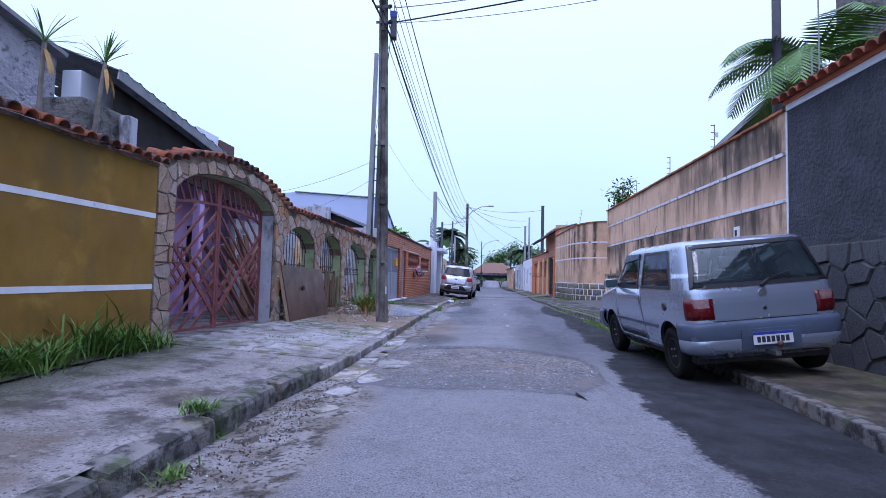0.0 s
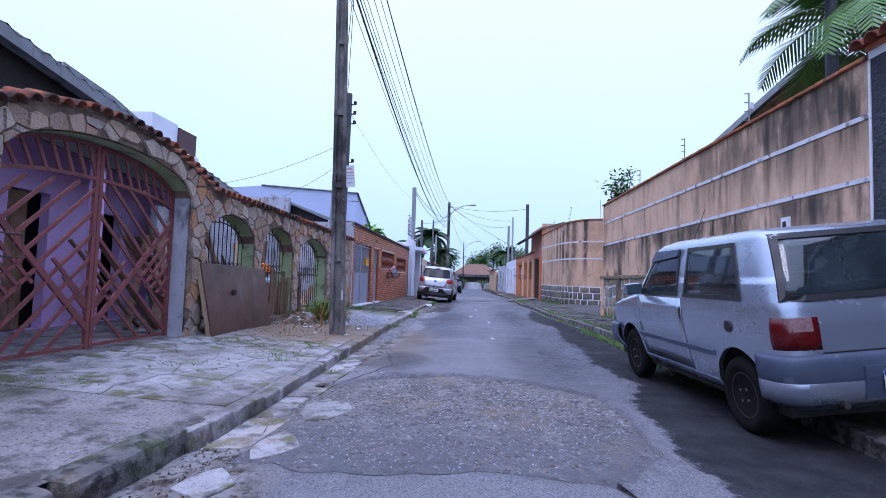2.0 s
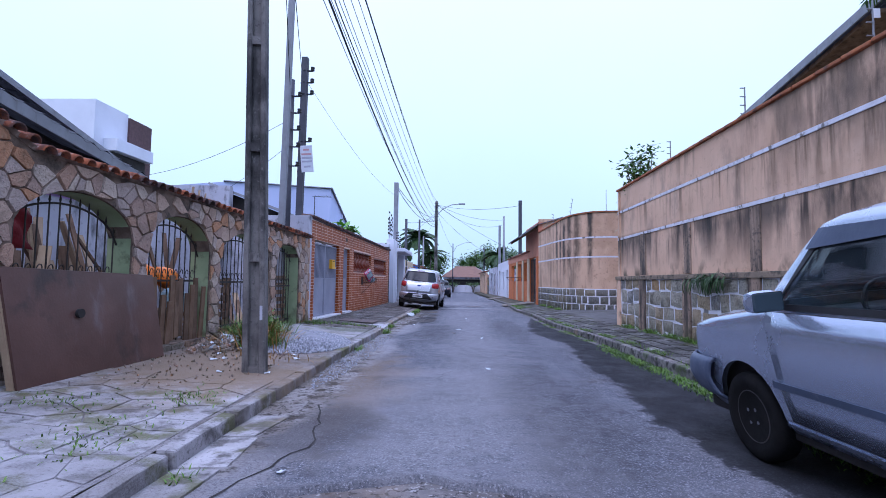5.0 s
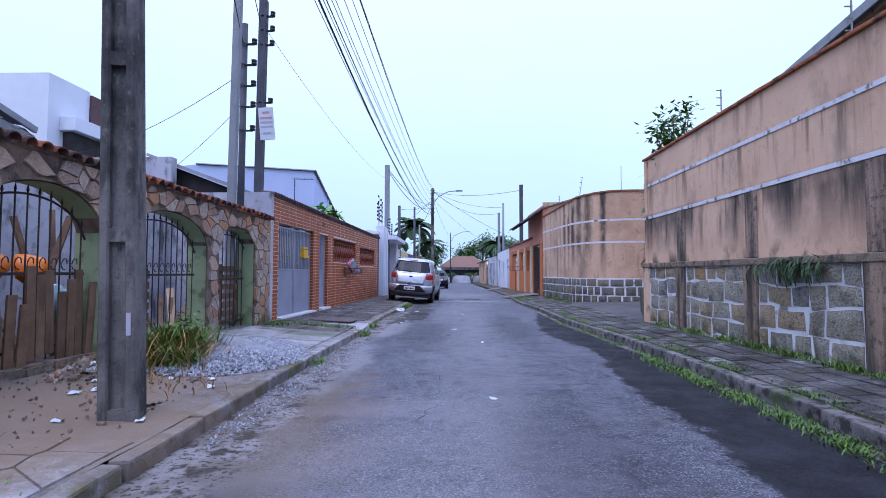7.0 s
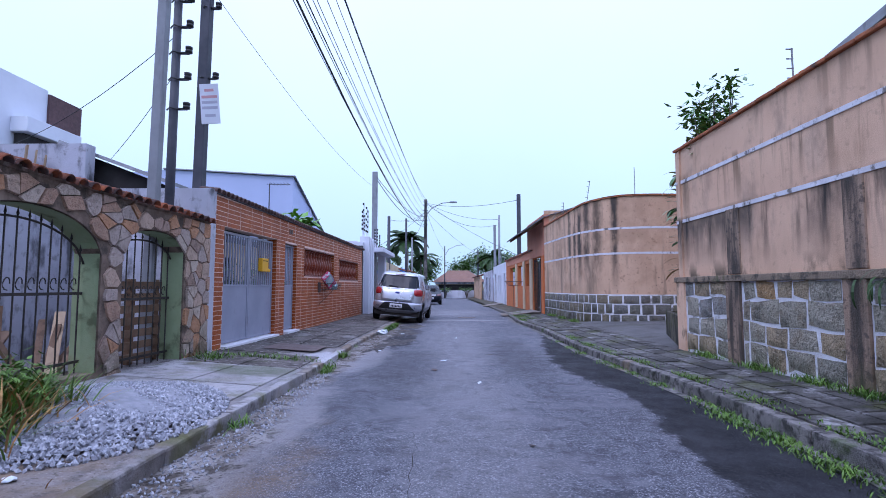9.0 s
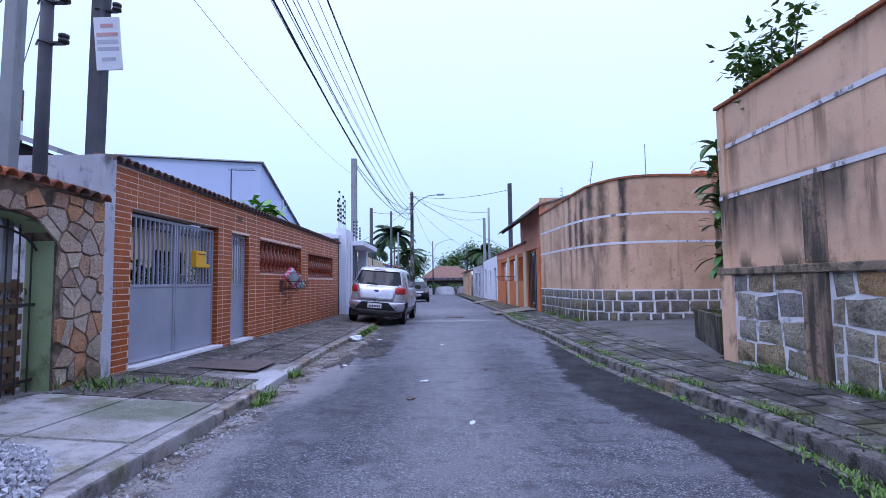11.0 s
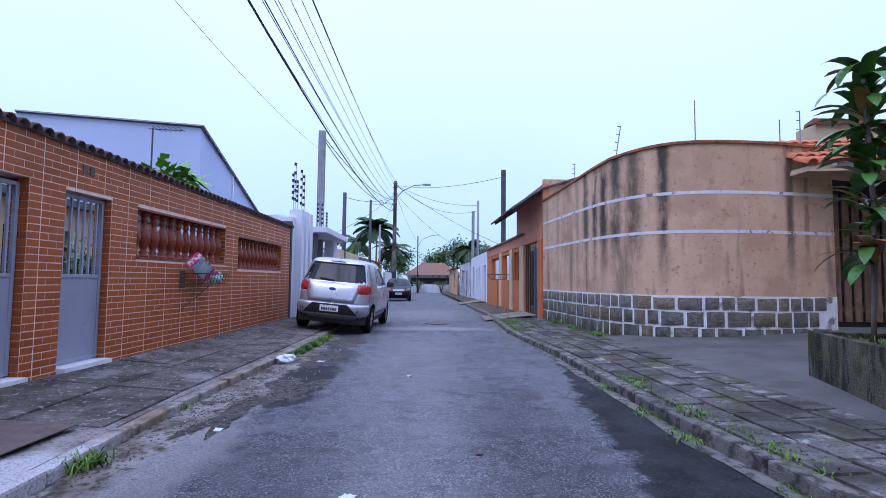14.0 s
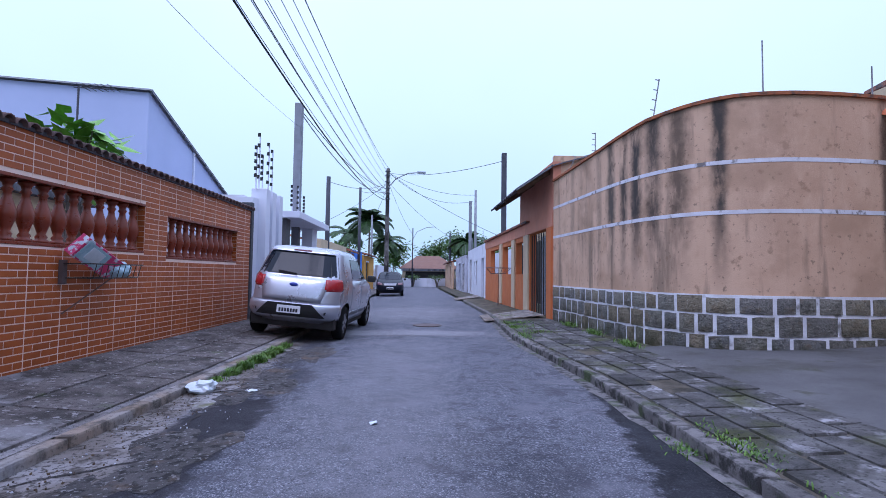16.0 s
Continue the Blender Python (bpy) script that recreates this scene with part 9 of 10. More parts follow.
for cx, cy, r in ((-1.22, 5.35, 0.20), (-1.15, 6.3, 0.26), (-1.35, 4.72, 0.16), (-1.3, 4.1, 0.13), (-1.2, 21.4, 0.13)):
    q = [(cx + r * gr_.uniform(0.6, 1.1) * math.cos(k * 0.9), cy + 1.5 * r * gr_.uniform(0.6, 1.1) * math.sin(k * 0.9)) for k in range(7)]
    part("gutter_slab", prism(bmesh.new(), [(a, b, rz(a, b) - 0.01) for a, b in q], (0, 0, 0.020)), m_flag, gs_, "broken pale slab bedded in the road")
# broken asphalt at the road's edge before the brick wall
m_broken = M("crumbled_asphalt", (0.055, 0.05, 0.05), (0.10, 0.092, 0.092), 3.0, 0.95, (((0.015, 0.014, 0.014), 12.0, 0.48, 0.60, 0.9), ((0.26, 0.25, 0.26), 30.0, 0.57, 0.64, 0.8), ((0.16, 0.10, 0.06), 2.2, 0.52, 0.68, 0.6)), 1.0, 40.0, bdist=0.03)
for cx, cy, rx, ry, sd_ in ((-0.86, 20.1, 0.28, 0.62, 3.0), (-0.95, 22.2, 0.30, 0.85, 5.0), (-1.0, 24.3, 0.32, 0.9, 9.0), (-1.15, 19.0, 0.16, 0.5, 12.0)):
    blotch("broken_asphalt", "crumbled dark asphalt with loose chips at the road's edge", cx, cy, rx, ry, rz, m_broken, sd_, 0.007, 0.9)
# kerb stones
kr = random.Random(21)
kl = empty("kerb_1", "row of worn rough kerb stones", "kerb", kind="structure")
y = -7.0
while y < 40:
    ln_ = 0.95 + kr.uniform(-0.1, 0.1)
    if y < 5.2 < y + ln_ + 0.3:
        ln_ = 5.2 - y
    wide = 0.23 if y < 5.15 else 0.13
    ym = y + ln_ / 2
    a, b = Vector((lk(y) - wide / 2, y, 0)), Vector((lk(y + ln_) - wide / 2, y + ln_, 0))
    ang = math.degrees(math.atan2(-(b.x - a.x), b.y - a.y))
    hgt = 0.15 if y < 5.15 else interp(((15, 0.105), (18.5, 0.06)), y)
    bm = B(-wide / 2, wide / 2, -ln_ / 2 + (0.03 if y < 5.15 else 0.010), ln_ / 2 - 0.012, -0.1, hgt + kr.uniform(-0.008, 0.008), 0.055 if y < 5.15 else 0.022)
    if y < 13:
        bmesh.ops.subdivide_edges(bm, edges=[e for e in bm.edges if e.calc_length() > 0.3], cuts=6)
        for v in bm.verts:
            v.co += Vector((1, 0.3, 0.8)) * 0.030 * noise.noise(v.co * 6 + Vector((0, y, 0)))
    o = part("kerb_stone", bm, m_kerb if y < 5.15 else m_flag if y < 15 else m_gutter, kl)
    o.matrix_world = pose((a.x + b.x) / 2, ym, road_z(ym), 0, kr.uniform(-2, 2), ang + kr.uniform(-0.6, 0.6))
    y += ln_
kr_ = empty("kerb_2", "row of mossy grey kerb stones", "kerb", kind="structure")
y = -7.0
while y < 40:
    ln_ = 0.95 + kr.uniform(-0.06, 0.06)
    ym = y + ln_ / 2
    a, b = Vector((rk(y) + 0.07, y, 0)), Vector((rk(y + ln_) + 0.07, y + ln_, 0))
    ang = math.degrees(math.atan2(-(b.x - a.x), b.y - a.y))
    o = part("kerb_stone", B(-0.07, 0.07, -ln_ / 2 + 0.006, ln_ / 2 - 0.006, -0.1, interp(((14, 0.125), (18, 0.092)), y) + kr.uniform(-0.006, 0.006), 0.022), m_kerb, kr_)
    o.matrix_world = pose((a.x + b.x) / 2, ym, road_z(ym), 0, kr.uniform(-2, 2), ang + kr.uniform(-0.5, 0.5))
    y += ln_

# cracked crazy paving by the gateway
for c_, poly in cells(scatter(random.Random(31), (-4.0, 5.9), (-1.75, 10.2), 0.40, 0.5), (-4.05, 5.85), (-1.72, 10.2)):
    q = [(min(max(x, lw(y) + 0.03), lk(y) - 0.16), y) for x, y in inset(poly, 0.0045)]
    cx, cy = np.mean(q, axis=0)
    if max(p[0] for p in q) - min(p[0] for p in q) < 0.05:
        continue
    tl_ = rng.uniform(-0.004, 0.005)
    part("paving_piece", prism(bmesh.new(), [(x, y, lz(x, y) - 0.01) for x, y in q], (0, 0, 0.018 + tl_)), m_flag, pave_l)
# large concrete bays further along
for i in range(12):
    y0 = 13.4 + i * 1.24
    if y0 > 27.6:
        break
    for f0, f1 in ((0.03, 0.52), (0.53, 0.985)):
        if 17.3 < y0 + 0.6 < 18.3 and f0 > 0.1 and i % 2:
            continue
        y1 = y0 + 1.21
        q = [(lw(y) + (lk(y) - 0.17 - lw(y)) * f, y) for f, y in ((f0, y0), (f1, y0), (f1, y1), (f0, y1))]
        part("paving_slab", prism(bmesh.new(), [(x, y, lz(x, y) - 0.01) for x, y in q], (0, 0, 0.026 + rng.uniform(-0.004, 0.006))), m_flag if i < 2 else m_bay, pave_l)
# slabs on the other pavement
y = 8.4
row = 0
while y < 29:
    ln_ = 0.56
    for k in range(4):
        f0, f1 = k / 4 + 0.013, (k + 1) / 4 - 0.013
        if kr.random() < 0.04:
            continue
        off = 0.22 * (k % 2)
        q = [(rk(yy) + 0.16 + (min(rw(yy) - rk(yy), 1.55) - 0.22) * f, yy) for f, yy in ((f0, y + off), (f1, y + off), (f1, y + off + ln_ - 0.03), (f0, y + off + ln_ - 0.03))]
        part("paving_slab", prism(bmesh.new(), [(x, yy, rp_z(x, yy) - 0.02) for x, yy in q], (kr.uniform(-0.003, 0.003), 0, 0.024 + kr.uniform(-0.004, 0.006))), m_slab, pave_r)
    y += ln_
mh = tagged(part("cover_plate", B(-0.45, 0.45, -0.36, 0.36, 0, 0.010, 0.003), m_brownmetal), "flat brown metal cover plate in the pavement", "cover")
mh.location = (-2.42, 17.92, lz(-2.42, 17.92) + 0.024)
mh.rotation_euler = (0, radians(3.2), radians(-2))
mh2 = tagged(part("manhole_cover", lathe(bmesh.new(), [(0.34, 0), (0.34, 0.012), (0.30, 0.014), (0.29, 0.008), (0.01, 0.010)], seg=28), m_brownmetal), "round rusty manhole cover in the road", "cover")
mh2.location = (0.9, 28.5, rz(0.9, 28.5) + 0.004)

# ---- stones and bricks of the walls ----
clad = sorted((c, q) for c, q in clad if len(q) >= 3)
rest = bmesh.new()
for k, (c_, q) in enumerate(clad):
    if k >= 300:                                       # the wall's far end, joined
        prism(rest, [STN.at(s, 0.004, z) for s, z in q], -STN.n * (0.022 + 0.018 * rng.random()))
    else:
        part("flagstone", prism(bmesh.new(), [STN.at(s, 0.004, z) for s, z in q], -STN.n * (0.022 + 0.018 * rng.random())), m_crazy, stone_wall)
tagged(part("flagstone_cladding", rest, m_crazy, stone_wall), kind="stuff")
wr = random.Random(12)


def rock(P, q, nrm, depth, seed, nu=4, nv=3, rough=0.012):
    """A rough-hewn block: P(s, z) on the wall, q its four corners, nrm outwards."""
    bm = bmesh.new()
    a, b, c, d = q
    lo, g = [], []
    for j in range(nv + 1):
        row = []
        for i in range(nu + 1):
            u, v = i / nu, j / nv
            s = a[0] * (1 - u) * (1 - v) + b[0] * u * (1 - v) + c[0] * u * v + d[0] * (1 - u) * v
            z = a[1] * (1 - u) * (1 - v) + b[1] * u * (1 - v) + c[1] * u * v + d[1] * (1 - u) * v
            edge = i in (0, nu) or j in (0, nv)
            s += rough * 0.9 * noise.noise((s * 9, z * 9, seed))
            z += rough * 0.9 * noise.noise((s * 9, z * 9, seed + 5))
            h = depth * (0.35 if edge else 1.0) + rough * noise.noise((s * 7, z * 7, seed + 9)) * (0.3 if edge else 1.2)
            row.append(bm.verts.new(Vector(P(s, z)) + nrm * max(h, 0.002)))
        g.append(row)
    for j in range(nv):
        for i in range(nu):
            bm.faces.new((g[j][i], g[j][i + 1], g[j + 1][i + 1], g[j + 1][i]))
    rim = g[0][:-1] + [g[j][-1] for j in range(nv)] + g[-1][:0:-1] + [g[j][0] for j in range(nv, 0, -1)]
    low = [bm.verts.new(v.co - nrm * 0.02) for v in rim]
    for i in range(len(rim)):
        k = (i + 1) % len(rim)
        bm.faces.new((rim[i], rim[k], low[k], low[i]))
    bmesh.ops.recalc_face_normals(bm, faces=bm.faces)
    return bm


PCH_OUT = -PCH.n
gaps = [(py(a), py(b)) for a, b in ((17.56, 17.82), (15.98, 16.32), (13.92, 14.22), (11.90, 12.18), (9.9, 10.18))]
zs = [0.16, 0.45, 0.75, 1.04, 1.285]
for z0, z1 in zip(zs, zs[1:]):
    s = py(8.22)
    while s < PCH.length - 0.3:
        w = wr.uniform(0.24, 0.56)
        e = s + w
        for g0, g1 in gaps:
            if s < g1 and e > g0:
                e = g0 if s < g0 else s
                if e <= s + 0.02:
                    s = e = g1
        if e - s > 0.09:
            j = lambda: wr.uniform(-0.028, 0.028)
            q = [(s + 0.022, z0 + 0.022 + j()), (e - 0.022, z0 + 0.022 + j()), (e - 0.022 + j(), z1 - 0.018 + j() * 0.6), (s + 0.022 + j(), z1 - 0.018 + j() * 0.6)]
            wv = lambda a, b: min(max(b + (0.07 * noise.noise((a * 1.3, b * 2.0, 4.0)) if 0.2 < b < 1.2 else 0), 0.13), 1.285)
            part("stone_block", rock(lambda a, b: PCH.at(a, -0.020, wv(a, b)), q, PCH_OUT, wr.uniform(0.014, 0.026), wr.uniform(0, 90)), m_stone, peach)
        if e <= s:
            e = s + 0.02
        s = e
zs = [0.10, 0.40, 0.70, 0.965]
for z0, z1 in zip(zs, zs[1:]):
    t = 0.02
    while t < 10.2:
        w = wr.uniform(0.24, 0.46)
        seglen = (curve_at(min(t + 0.1, 10.9)) - curve_at(t)).length / 0.1
        e = t + w / seglen
        j = lambda: wr.uniform(-0.015, 0.015)
        g = 0.027 / seglen
        q = [(t + g, z0 + 0.02 + j()), (e - g, z0 + 0.02 + j()), (e - g, z1 - 0.018 + j()), (t + g, z1 - 0.018 + j())]
        mt_ = (t + e) / 2
        nrm = curve_at(mt_, 0.03) - curve_at(mt_, 0.0)
        part("stone_block", rock(lambda a, b: (*curve_at(min(a, 10.9), 0.016), min(b, 0.97)), q, Vector((*nrm.normalized(), 0)), wr.uniform(0.014, 0.026), wr.uniform(0, 90), 3, 3, 0.008), m_base, curved)
        t = e
for c_, poly in cells(scatter(random.Random(41), (DRK.s(1.5), 0.08), (DRK.length, 1.66), 0.30), (DRK.s(1.5), 0.08), (DRK.length, 1.66)):
    q = inset(poly, 0.02)
    part("rubble_stone", prism(bmesh.new(), [DRK.at(s, -0.048, z) for s, z in q], -DRK.n * wr.uniform(0.02, 0.05)), m_basalt, dark_wall)
# bricks, in running bond
CRS, BL = 0.0765, 0.232
bmk = bmesh.new()
box(bmk, 0.006, BL - 0.006, -0.004, 0.002, 0.006, CRS - 0.006)
me_br = bpy.data.meshes.new("brick")
bmk.to_mesh(me_br)
bmk.free()
me_br.materials.append(m_brick)
verts, faces, count = [], [], 0
for k in range(33):
    z0 = 0.13 + k * CRS
    if z0 + CRS > 2.66:
        break
    s = -BL * 0.5 * (k % 2)
    while s < BRK.length - 0.01:
        a, b = max(s, 0.0), min(s + BL, BRK.length)
        spans = [(a, b)]
        for h in BH:
            if h[2] - 0.02 < z0 + CRS / 2 < h[3](0) + 0.02:
                new_ = []
                for p, q in spans:
                    if q <= h[0] or p >= h[1]:
                        new_.append((p, q))
                    else:
                        if p < h[0]: new_.append((p, h[0]))
                        if q > h[1]: new_.append((h[1], q))
                spans = new_
        for p, q in spans:
            if q - p < 0.03:
                continue
            if count < 300 and s < 3.4:
                piece("brick", me_br, brick_wall, BRK.m(p, 0, z0) @ Matrix.Diagonal(((q - p) / BL, 1, 1, 1)))
                count += 1
            else:
                i0 = len(verts)
                for d in (0.002, -0.004):
                    for ss_, zz in ((p + 0.006, z0 + 0.006), (q - 0.006, z0 + 0.006), (q - 0.006, z0 + CRS - 0.006), (p + 0.006, z0 + CRS - 0.006)):
                        verts.append(tuple(BRK.at(ss_, d, zz)))
                for f in ((4, 5, 6, 7), (0, 1, 5, 4), (1, 2, 6, 5), (2, 3, 7, 6), (3, 0, 4, 7)):
                    faces.append(tuple(i0 + i for i in f))
        s += BL
me = bpy.data.meshes.new("brickwork")
me.from_pydata(verts, [], faces)
me.update()
me.materials.append(m_brick)
bw = new("brickwork", me)
bw.parent = brick_wall
tagged(bw, kind="stuff")
s = 2 * BL                                             # pale upright joints between the moulded tiles
while s < BRK.length - 0.05:
    cut = sorted((h[2], h[3](0)) for h in BH if h[0] - 0.01 < s < h[1] + 0.01)
    z = 0.13
    for a, b in cut + [(2.64, 2.64)]:
        if a - z > 0.1:
            part("tile_joint", B(s - 0.005, s + 0.005, -0.0055, 0.002, z, a, m=BRK.m(0)), m_joint, brick_wall)
        z = max(z, b)
    s += 2 * BL
for h in BH:
    zt = h[3](0)
    z0 = max(0.2, h[2])
    bm = bmesh.new()
    k = 0
    while z0 + k * CRS < zt - 0.03:                    # bricks on the reveals
        for s, sg in ((h[0], 1), (h[1], -1)):
            for d0 in ((0.0, 0.1), (0.11, 0.21)):
                box(bm, s - 0.001 if sg > 0 else s - 0.010, s + 0.010 if sg > 0 else s + 0.001, d0[0] + 0.004, d0[1], z0 + k * CRS + 0.005, min(zt, z0 + (k + 1) * CRS) - 0.005, m=BRK.m(0))
        k += 1
    part("brick_reveal", bm, m_brick, brick_wall)


# ---- loose stones, litter, weeds ----
m_bark2 = M("rotting_leaves", (0.045, 0.028, 0.018), (0.09, 0.06, 0.035), 8.0, 0.95, (), 0.3, 40.0, rand=0.4)
def stones(name, lab, cx, cy, rx, ry, h, n, size, zf, mat_, seed):
    rr = random.Random(seed)
    V, F = [], []
    for i in range(n):
        t, r = rr.uniform(0, 6.283), math.sqrt(rr.random())
        x, y = cx + rx * r * math.cos(t), cy + ry * r * math.sin(t)
        z = zf(x, y) + h * max(0, 1 - r * r) * (0.75 + 0.25 * noise.noise((x * 3, y * 3, 0))) + size * 0.2
        s = size * rr.uniform(0.5, 1.4)
        m = Euler((rr.uniform(0, 6), rr.uniform(0, 6), rr.uniform(0, 6))).to_matrix()
        i0 = len(V)
        for c in ((1, 0, 0), (-1, 0.1, 0), (0, 0.8, 0.1), (0.1, -0.8, 0), (0, 0.1, 0.6), (0, 0, -0.6)):
            p = m @ Vector(c) * s * 0.5
            V.append((x + p.x, y + p.y, z + p.z))
        for a, b, c in ((0, 2, 4), (2, 1, 4), (1, 3, 4), (3, 0, 4), (2, 0, 5), (1, 2, 5), (3, 1, 5), (0, 3, 5)):
            F.append((i0 + a, i0 + b, i0 + c))
    me = bpy.data.meshes.new(name)
    me.from_pydata(V, [], F)
    me.update()
    me.materials.append(mat_)
    return tagged(new(name, me), lab, "gravel", kind="stuff")


blotch("gravel_bed", "fine grey stone dust under the gravel heap", -2.6, 13.2, 0.72, 1.0, lambda x, y: lz(x, y) + 0.15 * max(0, 1 - ((x + 2.6) / 0.85) ** 2 - ((y - 13.2) / 1.15) ** 2), M("stone_dust", (0.20, 0.205, 0.235), (0.28, 0.28, 0.32), 12.0, 0.95, (), 0.6, 60.0), 2.0, 0.02, 0.25, "gravel", 8)
stones("gravel_heap", "heap of blue-grey crushed stone on the pavement", -2.58, 13.2, 0.92, 1.3, 0.19, 6500, 0.045, lz, m_gravel, 1)
stones("gravel_scatter", "crushed stone strewn along the gutter", -1.45, 13.4, 0.22, 3.0, 0.0, 900, 0.028, rz, m_gravel, 2)
stones("rubble_scatter", "bits of broken brick and stone on bare earth", -2.9, 11.0, 0.9, 1.5, 0.02, 300, 0.034, lz, m_crazy, 3)
stones("rubble_scatter", "broken stone and rubbish at the wall's foot", -3.3, 12.3, 0.35, 0.9, 0.16, 360, 0.07, lz, m_crazy, 4)
stones("chip_scatter", "loose stone chips on the worn road patch", 0.0, 6.3, 1.35, 1.4, 0.0, 1500, 0.02, rz, m_gravel, 5)
stones("chip_scatter", "loose chips along the broken road edge", -1.2, 21.5, 0.45, 3.2, 0.0, 160, 0.02, rz, m_gravel, 6)
stones("chip_scatter", "grit and chips lying along the gutter", -1.5, 4.0, 0.2, 3.0, 0.0, 380, 0.02, rz, m_gravel, 7)
stones("leaf_litter", "dark rotting leaves and dirt along the gutter", -1.35, 22.0, 0.26, 3.4, 0.0, 330, 0.018, rz, m_bark2, 8)
stones("leaf_litter", "brown dirt and leaf bits along the kerb", -1.4, 18.2, 0.16, 1.6, 0.0, 90, 0.016, rz, m_bark2, 9)
stones("leaf_litter", "brown dirt and bits of leaf along the kerb", -1.52, 3.4, 0.2, 2.2, 0.0, 420, 0.018, rz, m_bark2, 10)
lr_ = random.Random(77)
for i in range(26):
    x, y = (lr_.uniform(-3.2, -1.9), lr_.uniform(10.2, 12.6)) if i < 16 else (lr_.uniform(-1.4, 2.3), lr_.uniform(8, 22))
    zf = lz if i < 16 else rz
    bm = bmesh.new()
    bmesh.ops.create_grid(bm, x_segments=5, y_segments=5, size=lr_.uniform(0.015, 0.045))
    for v in bm.verts:
        v.co.z = 0.018 * noise.noise(v.co * 22 + Vector((i, 0, 0)))
        v.co.x *= lr_.uniform(0.9, 1.3)
    bmesh.ops.solidify(bm, geom=bm.faces[:], thickness=0.004)
    o = part("litter_scrap", bm, m_litter if i % 3 else m_brownmetal)
    o.matrix_world = Matrix.Translation((x, y, zf(x, y) + 0.015)) @ pose(0, 0, 0, 0, 0, lr_.uniform(0, 360))
    tagged(o, "small crumpled scrap of white plastic litter" if i % 3 else "small dull brown scrap of litter", "litter", "litter scraps")
for x, y, s in ((-3.25, 12.25, 0.20), (-3.15, 12.55, 0.16), (-1.42, 21.9, 0.14), (-3.3, 11.9, 0.12)):
    bm = bmesh.new()
    bmesh.ops.create_icosphere(bm, subdivisions=3, radius=s)
    for v in bm.verts:
        v.co *= 1 + 0.5 * noise.noise(v.co * 12)
        v.co.z *= 0.5
    o = part("plastic_bag", bm, m_litter)
    o.location = (x, y, (lz if x < -2 else rz)(x, y) + s * 0.35)
    tagged(o, "crumpled white plastic bag lying on the ground", "bag", "dropped bags")


def grass(name, lab, spots, seed, mat_=None):
    """spots: (x, y, zf, spread x, spread y, number, height)."""
    rr = random.Random(seed)
    bm = bmesh.new()
    for x, y, zf, sx, sy_, n, h in spots:
        for i in range(n):
            px, py_ = x + rr.gauss(0, 0.45) * sx, y + rr.gauss(0, 0.45) * sy_
            blade(bm, (px, py_, zf(px, py_)), rr.uniform(0, 6.28), rr.uniform(0.7, 1.5), h * rr.uniform(0.5, 1.25), 0.006 + 0.008 * min(1, h), 0.5, 3)
    return tagged(part(name, bm, mat_ or m_grass), lab, "grass", kind="stuff")


grass("wall_grass", "tall green grass growing along the ochre wall", [(-3.85, 3.9, lz, 0.25, 0.5, 420, 0.34), (-3.85, 4.95, lz, 0.22, 0.5, 520, 0.36), (-3.85, 5.5, lz, 0.2, 0.3, 160, 0.22), (-3.9, 3.0, lz, 0.3, 0.7, 420, 0.4), (-3.95, 4.7, lz, 0.1, 0.4, 40, 0.75)], 51)
grass("kerb_weeds", "small green weeds in the kerb joints", [(lk(y) + dx, y, rz, 0.10, 0.16, n, h) for y, dx, n, h in ((3.35, -0.08, 110, 0.09), (2.6, 0.10, 60, 0.09), (13.5, 0.06, 60, 0.10), (14.9, -0.05, 60, 0.08), (16.6, 0.05, 160, 0.10), (17.8, 0.05, 130, 0.12), (16.2, 0.1, 120, 0.09), (22.4, 0.03, 260, 0.06), (22.8, 0.06, 420, 0.09), (23.2, 0.08, 520, 0.10), (23.6, 0.1, 560, 0.11), (24.0, 0.1, 560, 0.11), (24.4, 0.1, 560, 0.11), (25.0, 0.05, 340, 0.09), (19.3, -0.02, 60, 0.07), (7.9, 0.15, 30, 0.06))], 52)
grass("kerb_grass", "short grass and moss along the gutter of the kerb", [(rk(y) - 0.10, y, rz, 0.20, 0.38, 420, 0.055) for y in (8.0, 8.6, 9.3, 10.0, 10.6, 11.2, 11.9, 12.6, 13.2, 13.9)] + [(rk(y) - 0.02, y, rz, 0.16, 0.25, 170, 0.05) for y in (14.5, 15.4, 16.2, 16.8, 17.2, 18.4, 19.1, 20.2)] + [(rk(y) + 0.2, y, rp_z, 0.14, 0.5, 220, 0.04) for y in (9, 10.2, 11.4, 12.8, 14, 15.2, 16.5, 17.8, 18.8, 20, 26, 27.5, 28.5)] + [(rk(y) + 0.5, y, rp_z, 0.35, 0.4, 120, 0.06) for y in (26.5, 27.4, 28.4, 30.5)], 53)
grass("pavement_weeds", "weeds along the foot of the walls", [(rw(y) - 0.10, y, rp_z, 0.12, 0.4, 220, 0.10) for y in (9.5, 10.6, 11.6, 12.4, 13.2, 13.9, 14.6, 15.6, 16.8, 24.5, 26, 27.5)] + [(5.1, 21.4, rp_z, 0.6, 0.15, 120, 0.05), (-2.4, 16.6, lz, 0.9, 0.12, 260, 0.10), (-3.1, 16.2, lz, 0.3, 0.3, 160, 0.14), (5.02, 18.95, lambda x, y: 0.63, 0.2, 0.6, 160, 0.09)], 54)
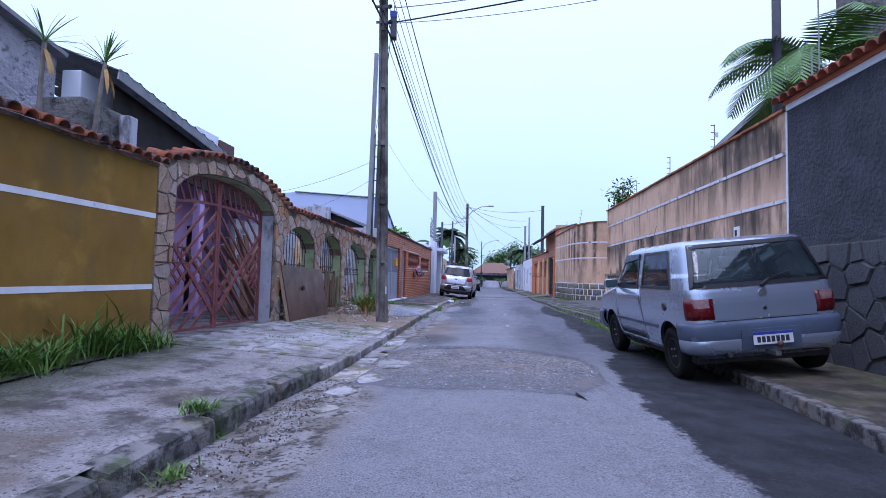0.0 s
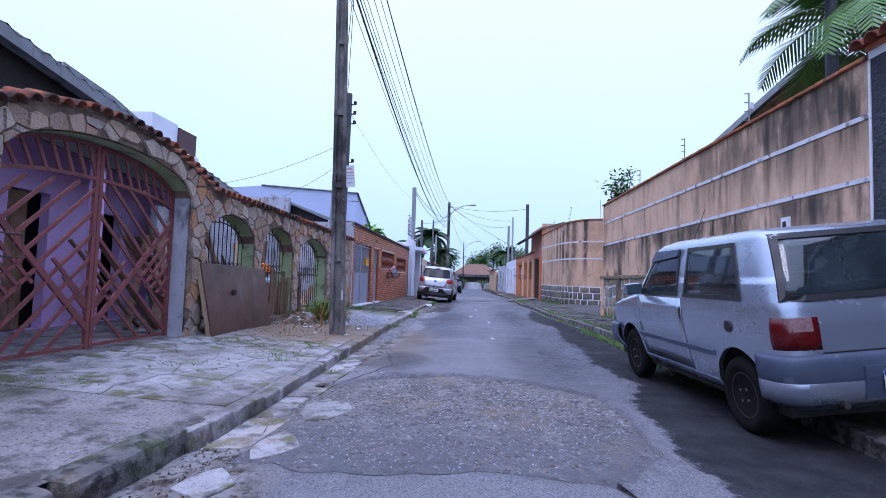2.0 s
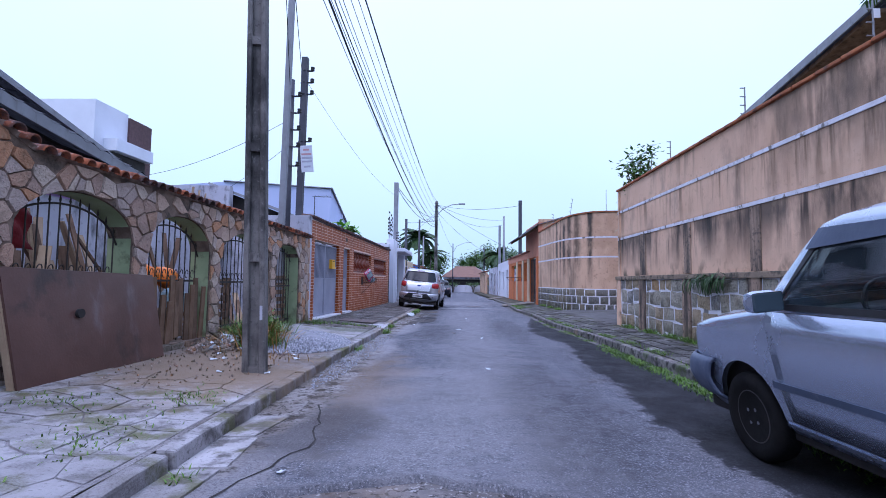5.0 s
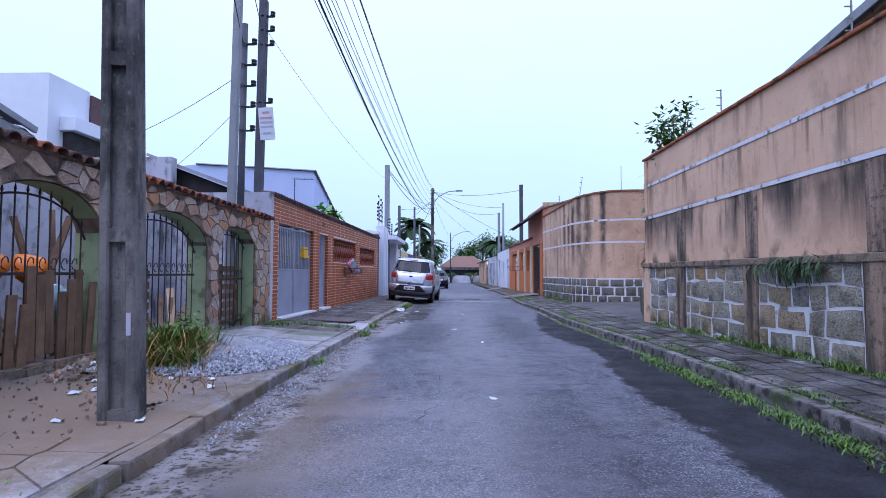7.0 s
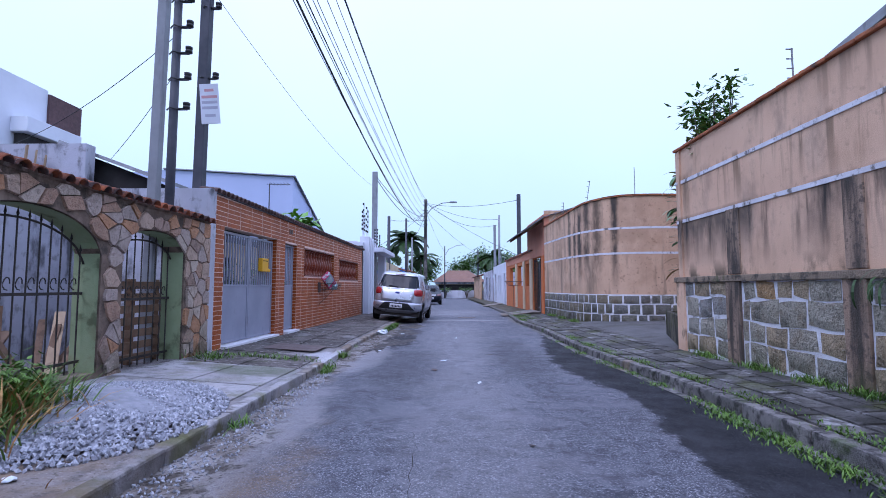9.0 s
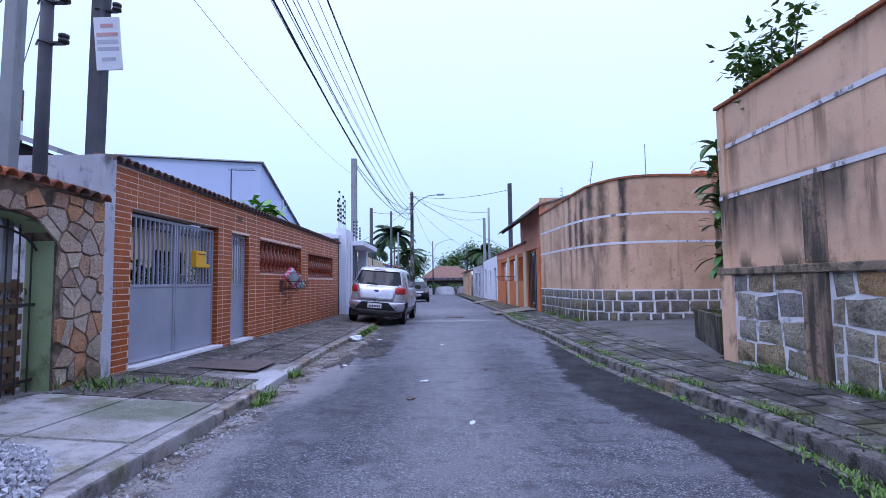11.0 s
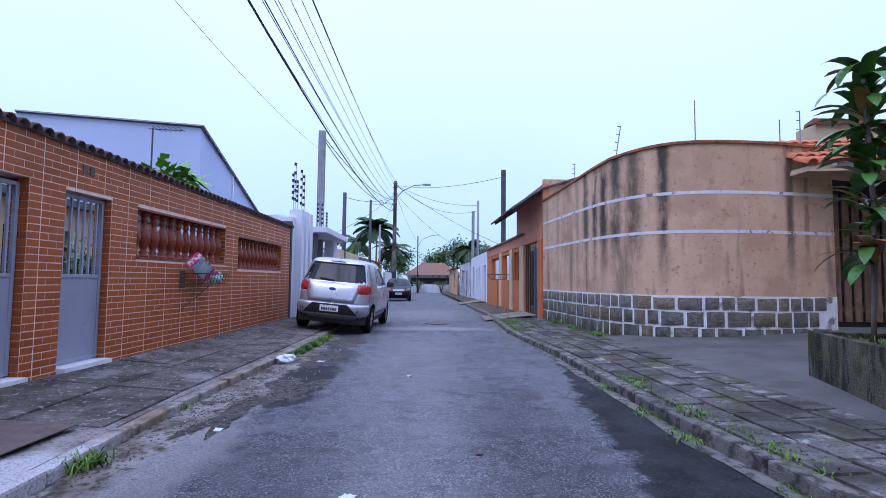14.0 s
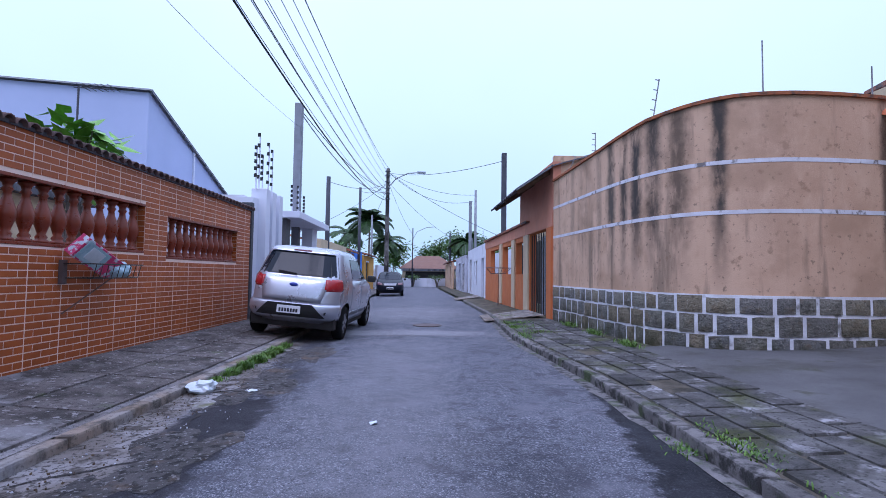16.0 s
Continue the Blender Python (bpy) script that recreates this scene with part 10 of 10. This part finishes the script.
grass("paving_moss", "moss and small weeds in the paving cracks", [(-2.9, 7.2, lz, 0.5, 0.5, 160, 0.035), (-2.3, 8.1, lz, 0.4, 0.6, 200, 0.04), (-3.0, 8.9, lz, 0.5, 0.4, 160, 0.04), (-2.2, 9.3, lz, 0.3, 0.4, 140, 0.05), (-3.3, 6.2, lz, 0.4, 0.2, 60, 0.03), (-1.95, 3.3, lambda x, y: lp_z(x, y) + 0.02, 0.10, 0.14, 110, 0.10)], 57)
bush("weed_bush", "rank bushy green weeds beside the gravel heap", (-3.05, 12.75, 0.40), 0.55, 900, 0.065, 71, m_grass, flat_=0.6, trunk=0.22)
grass("weed_clump", "big rank clump of green weeds beside the pole", [(-3.0, 12.75, lambda x, y: lz(x, y), 0.36, 0.45, 1500, 0.42), (-2.75, 12.3, lz, 0.32, 0.3, 700, 0.26)], 55)
grass("dry_weeds", "dry straw-coloured stalks among the weeds", [(-2.9, 12.5, lz, 0.5, 0.6, 420, 0.40), (-2.4, 11.6, lz, 0.6, 0.5, 60, 0.12)], 56, m_dryleaf)
fn = tagged(new("hanging_fern"), "dark green fern hanging from the ledge of the stone panel", "plant")
fn.location = PCH.at(py(13.2), -0.04, 1.30)
rr = random.Random(61)
for k in range(110):
    bm = bmesh.new()
    y0 = rr.gauss(0, 0.33)
    blade(bm, (0, y0, rr.uniform(-0.08, 0.03)), rr.uniform(2.2, 4.1), rr.uniform(-0.4, 0.9), rr.uniform(0.22, 0.42), 0.014, 1.3, 6)
    part("frond", bm, m_farpalm, fn)

# concrete ramps before the orange house
for y0, y1 in ((29.7, 31.6), (42.2, 44.2)):
    q = [(rk(y0) - 0.25, y0, road_z(y0) + 0.02), (rw(y0) - 0.1, y0 - 0.1, road_z(y0) + 0.2), (rw(y1) - 0.1, y1 + 0.1, road_z(y1) + 0.2), (rk(y1) - 0.25, y1, road_z(y1) + 0.02)]
    tagged(part("entry_ramp", prism(bmesh.new(), q, (0, 0, 0.02)), m_gutter), "pale concrete ramp from the gutter to a gate", "ramp", kind="structure")
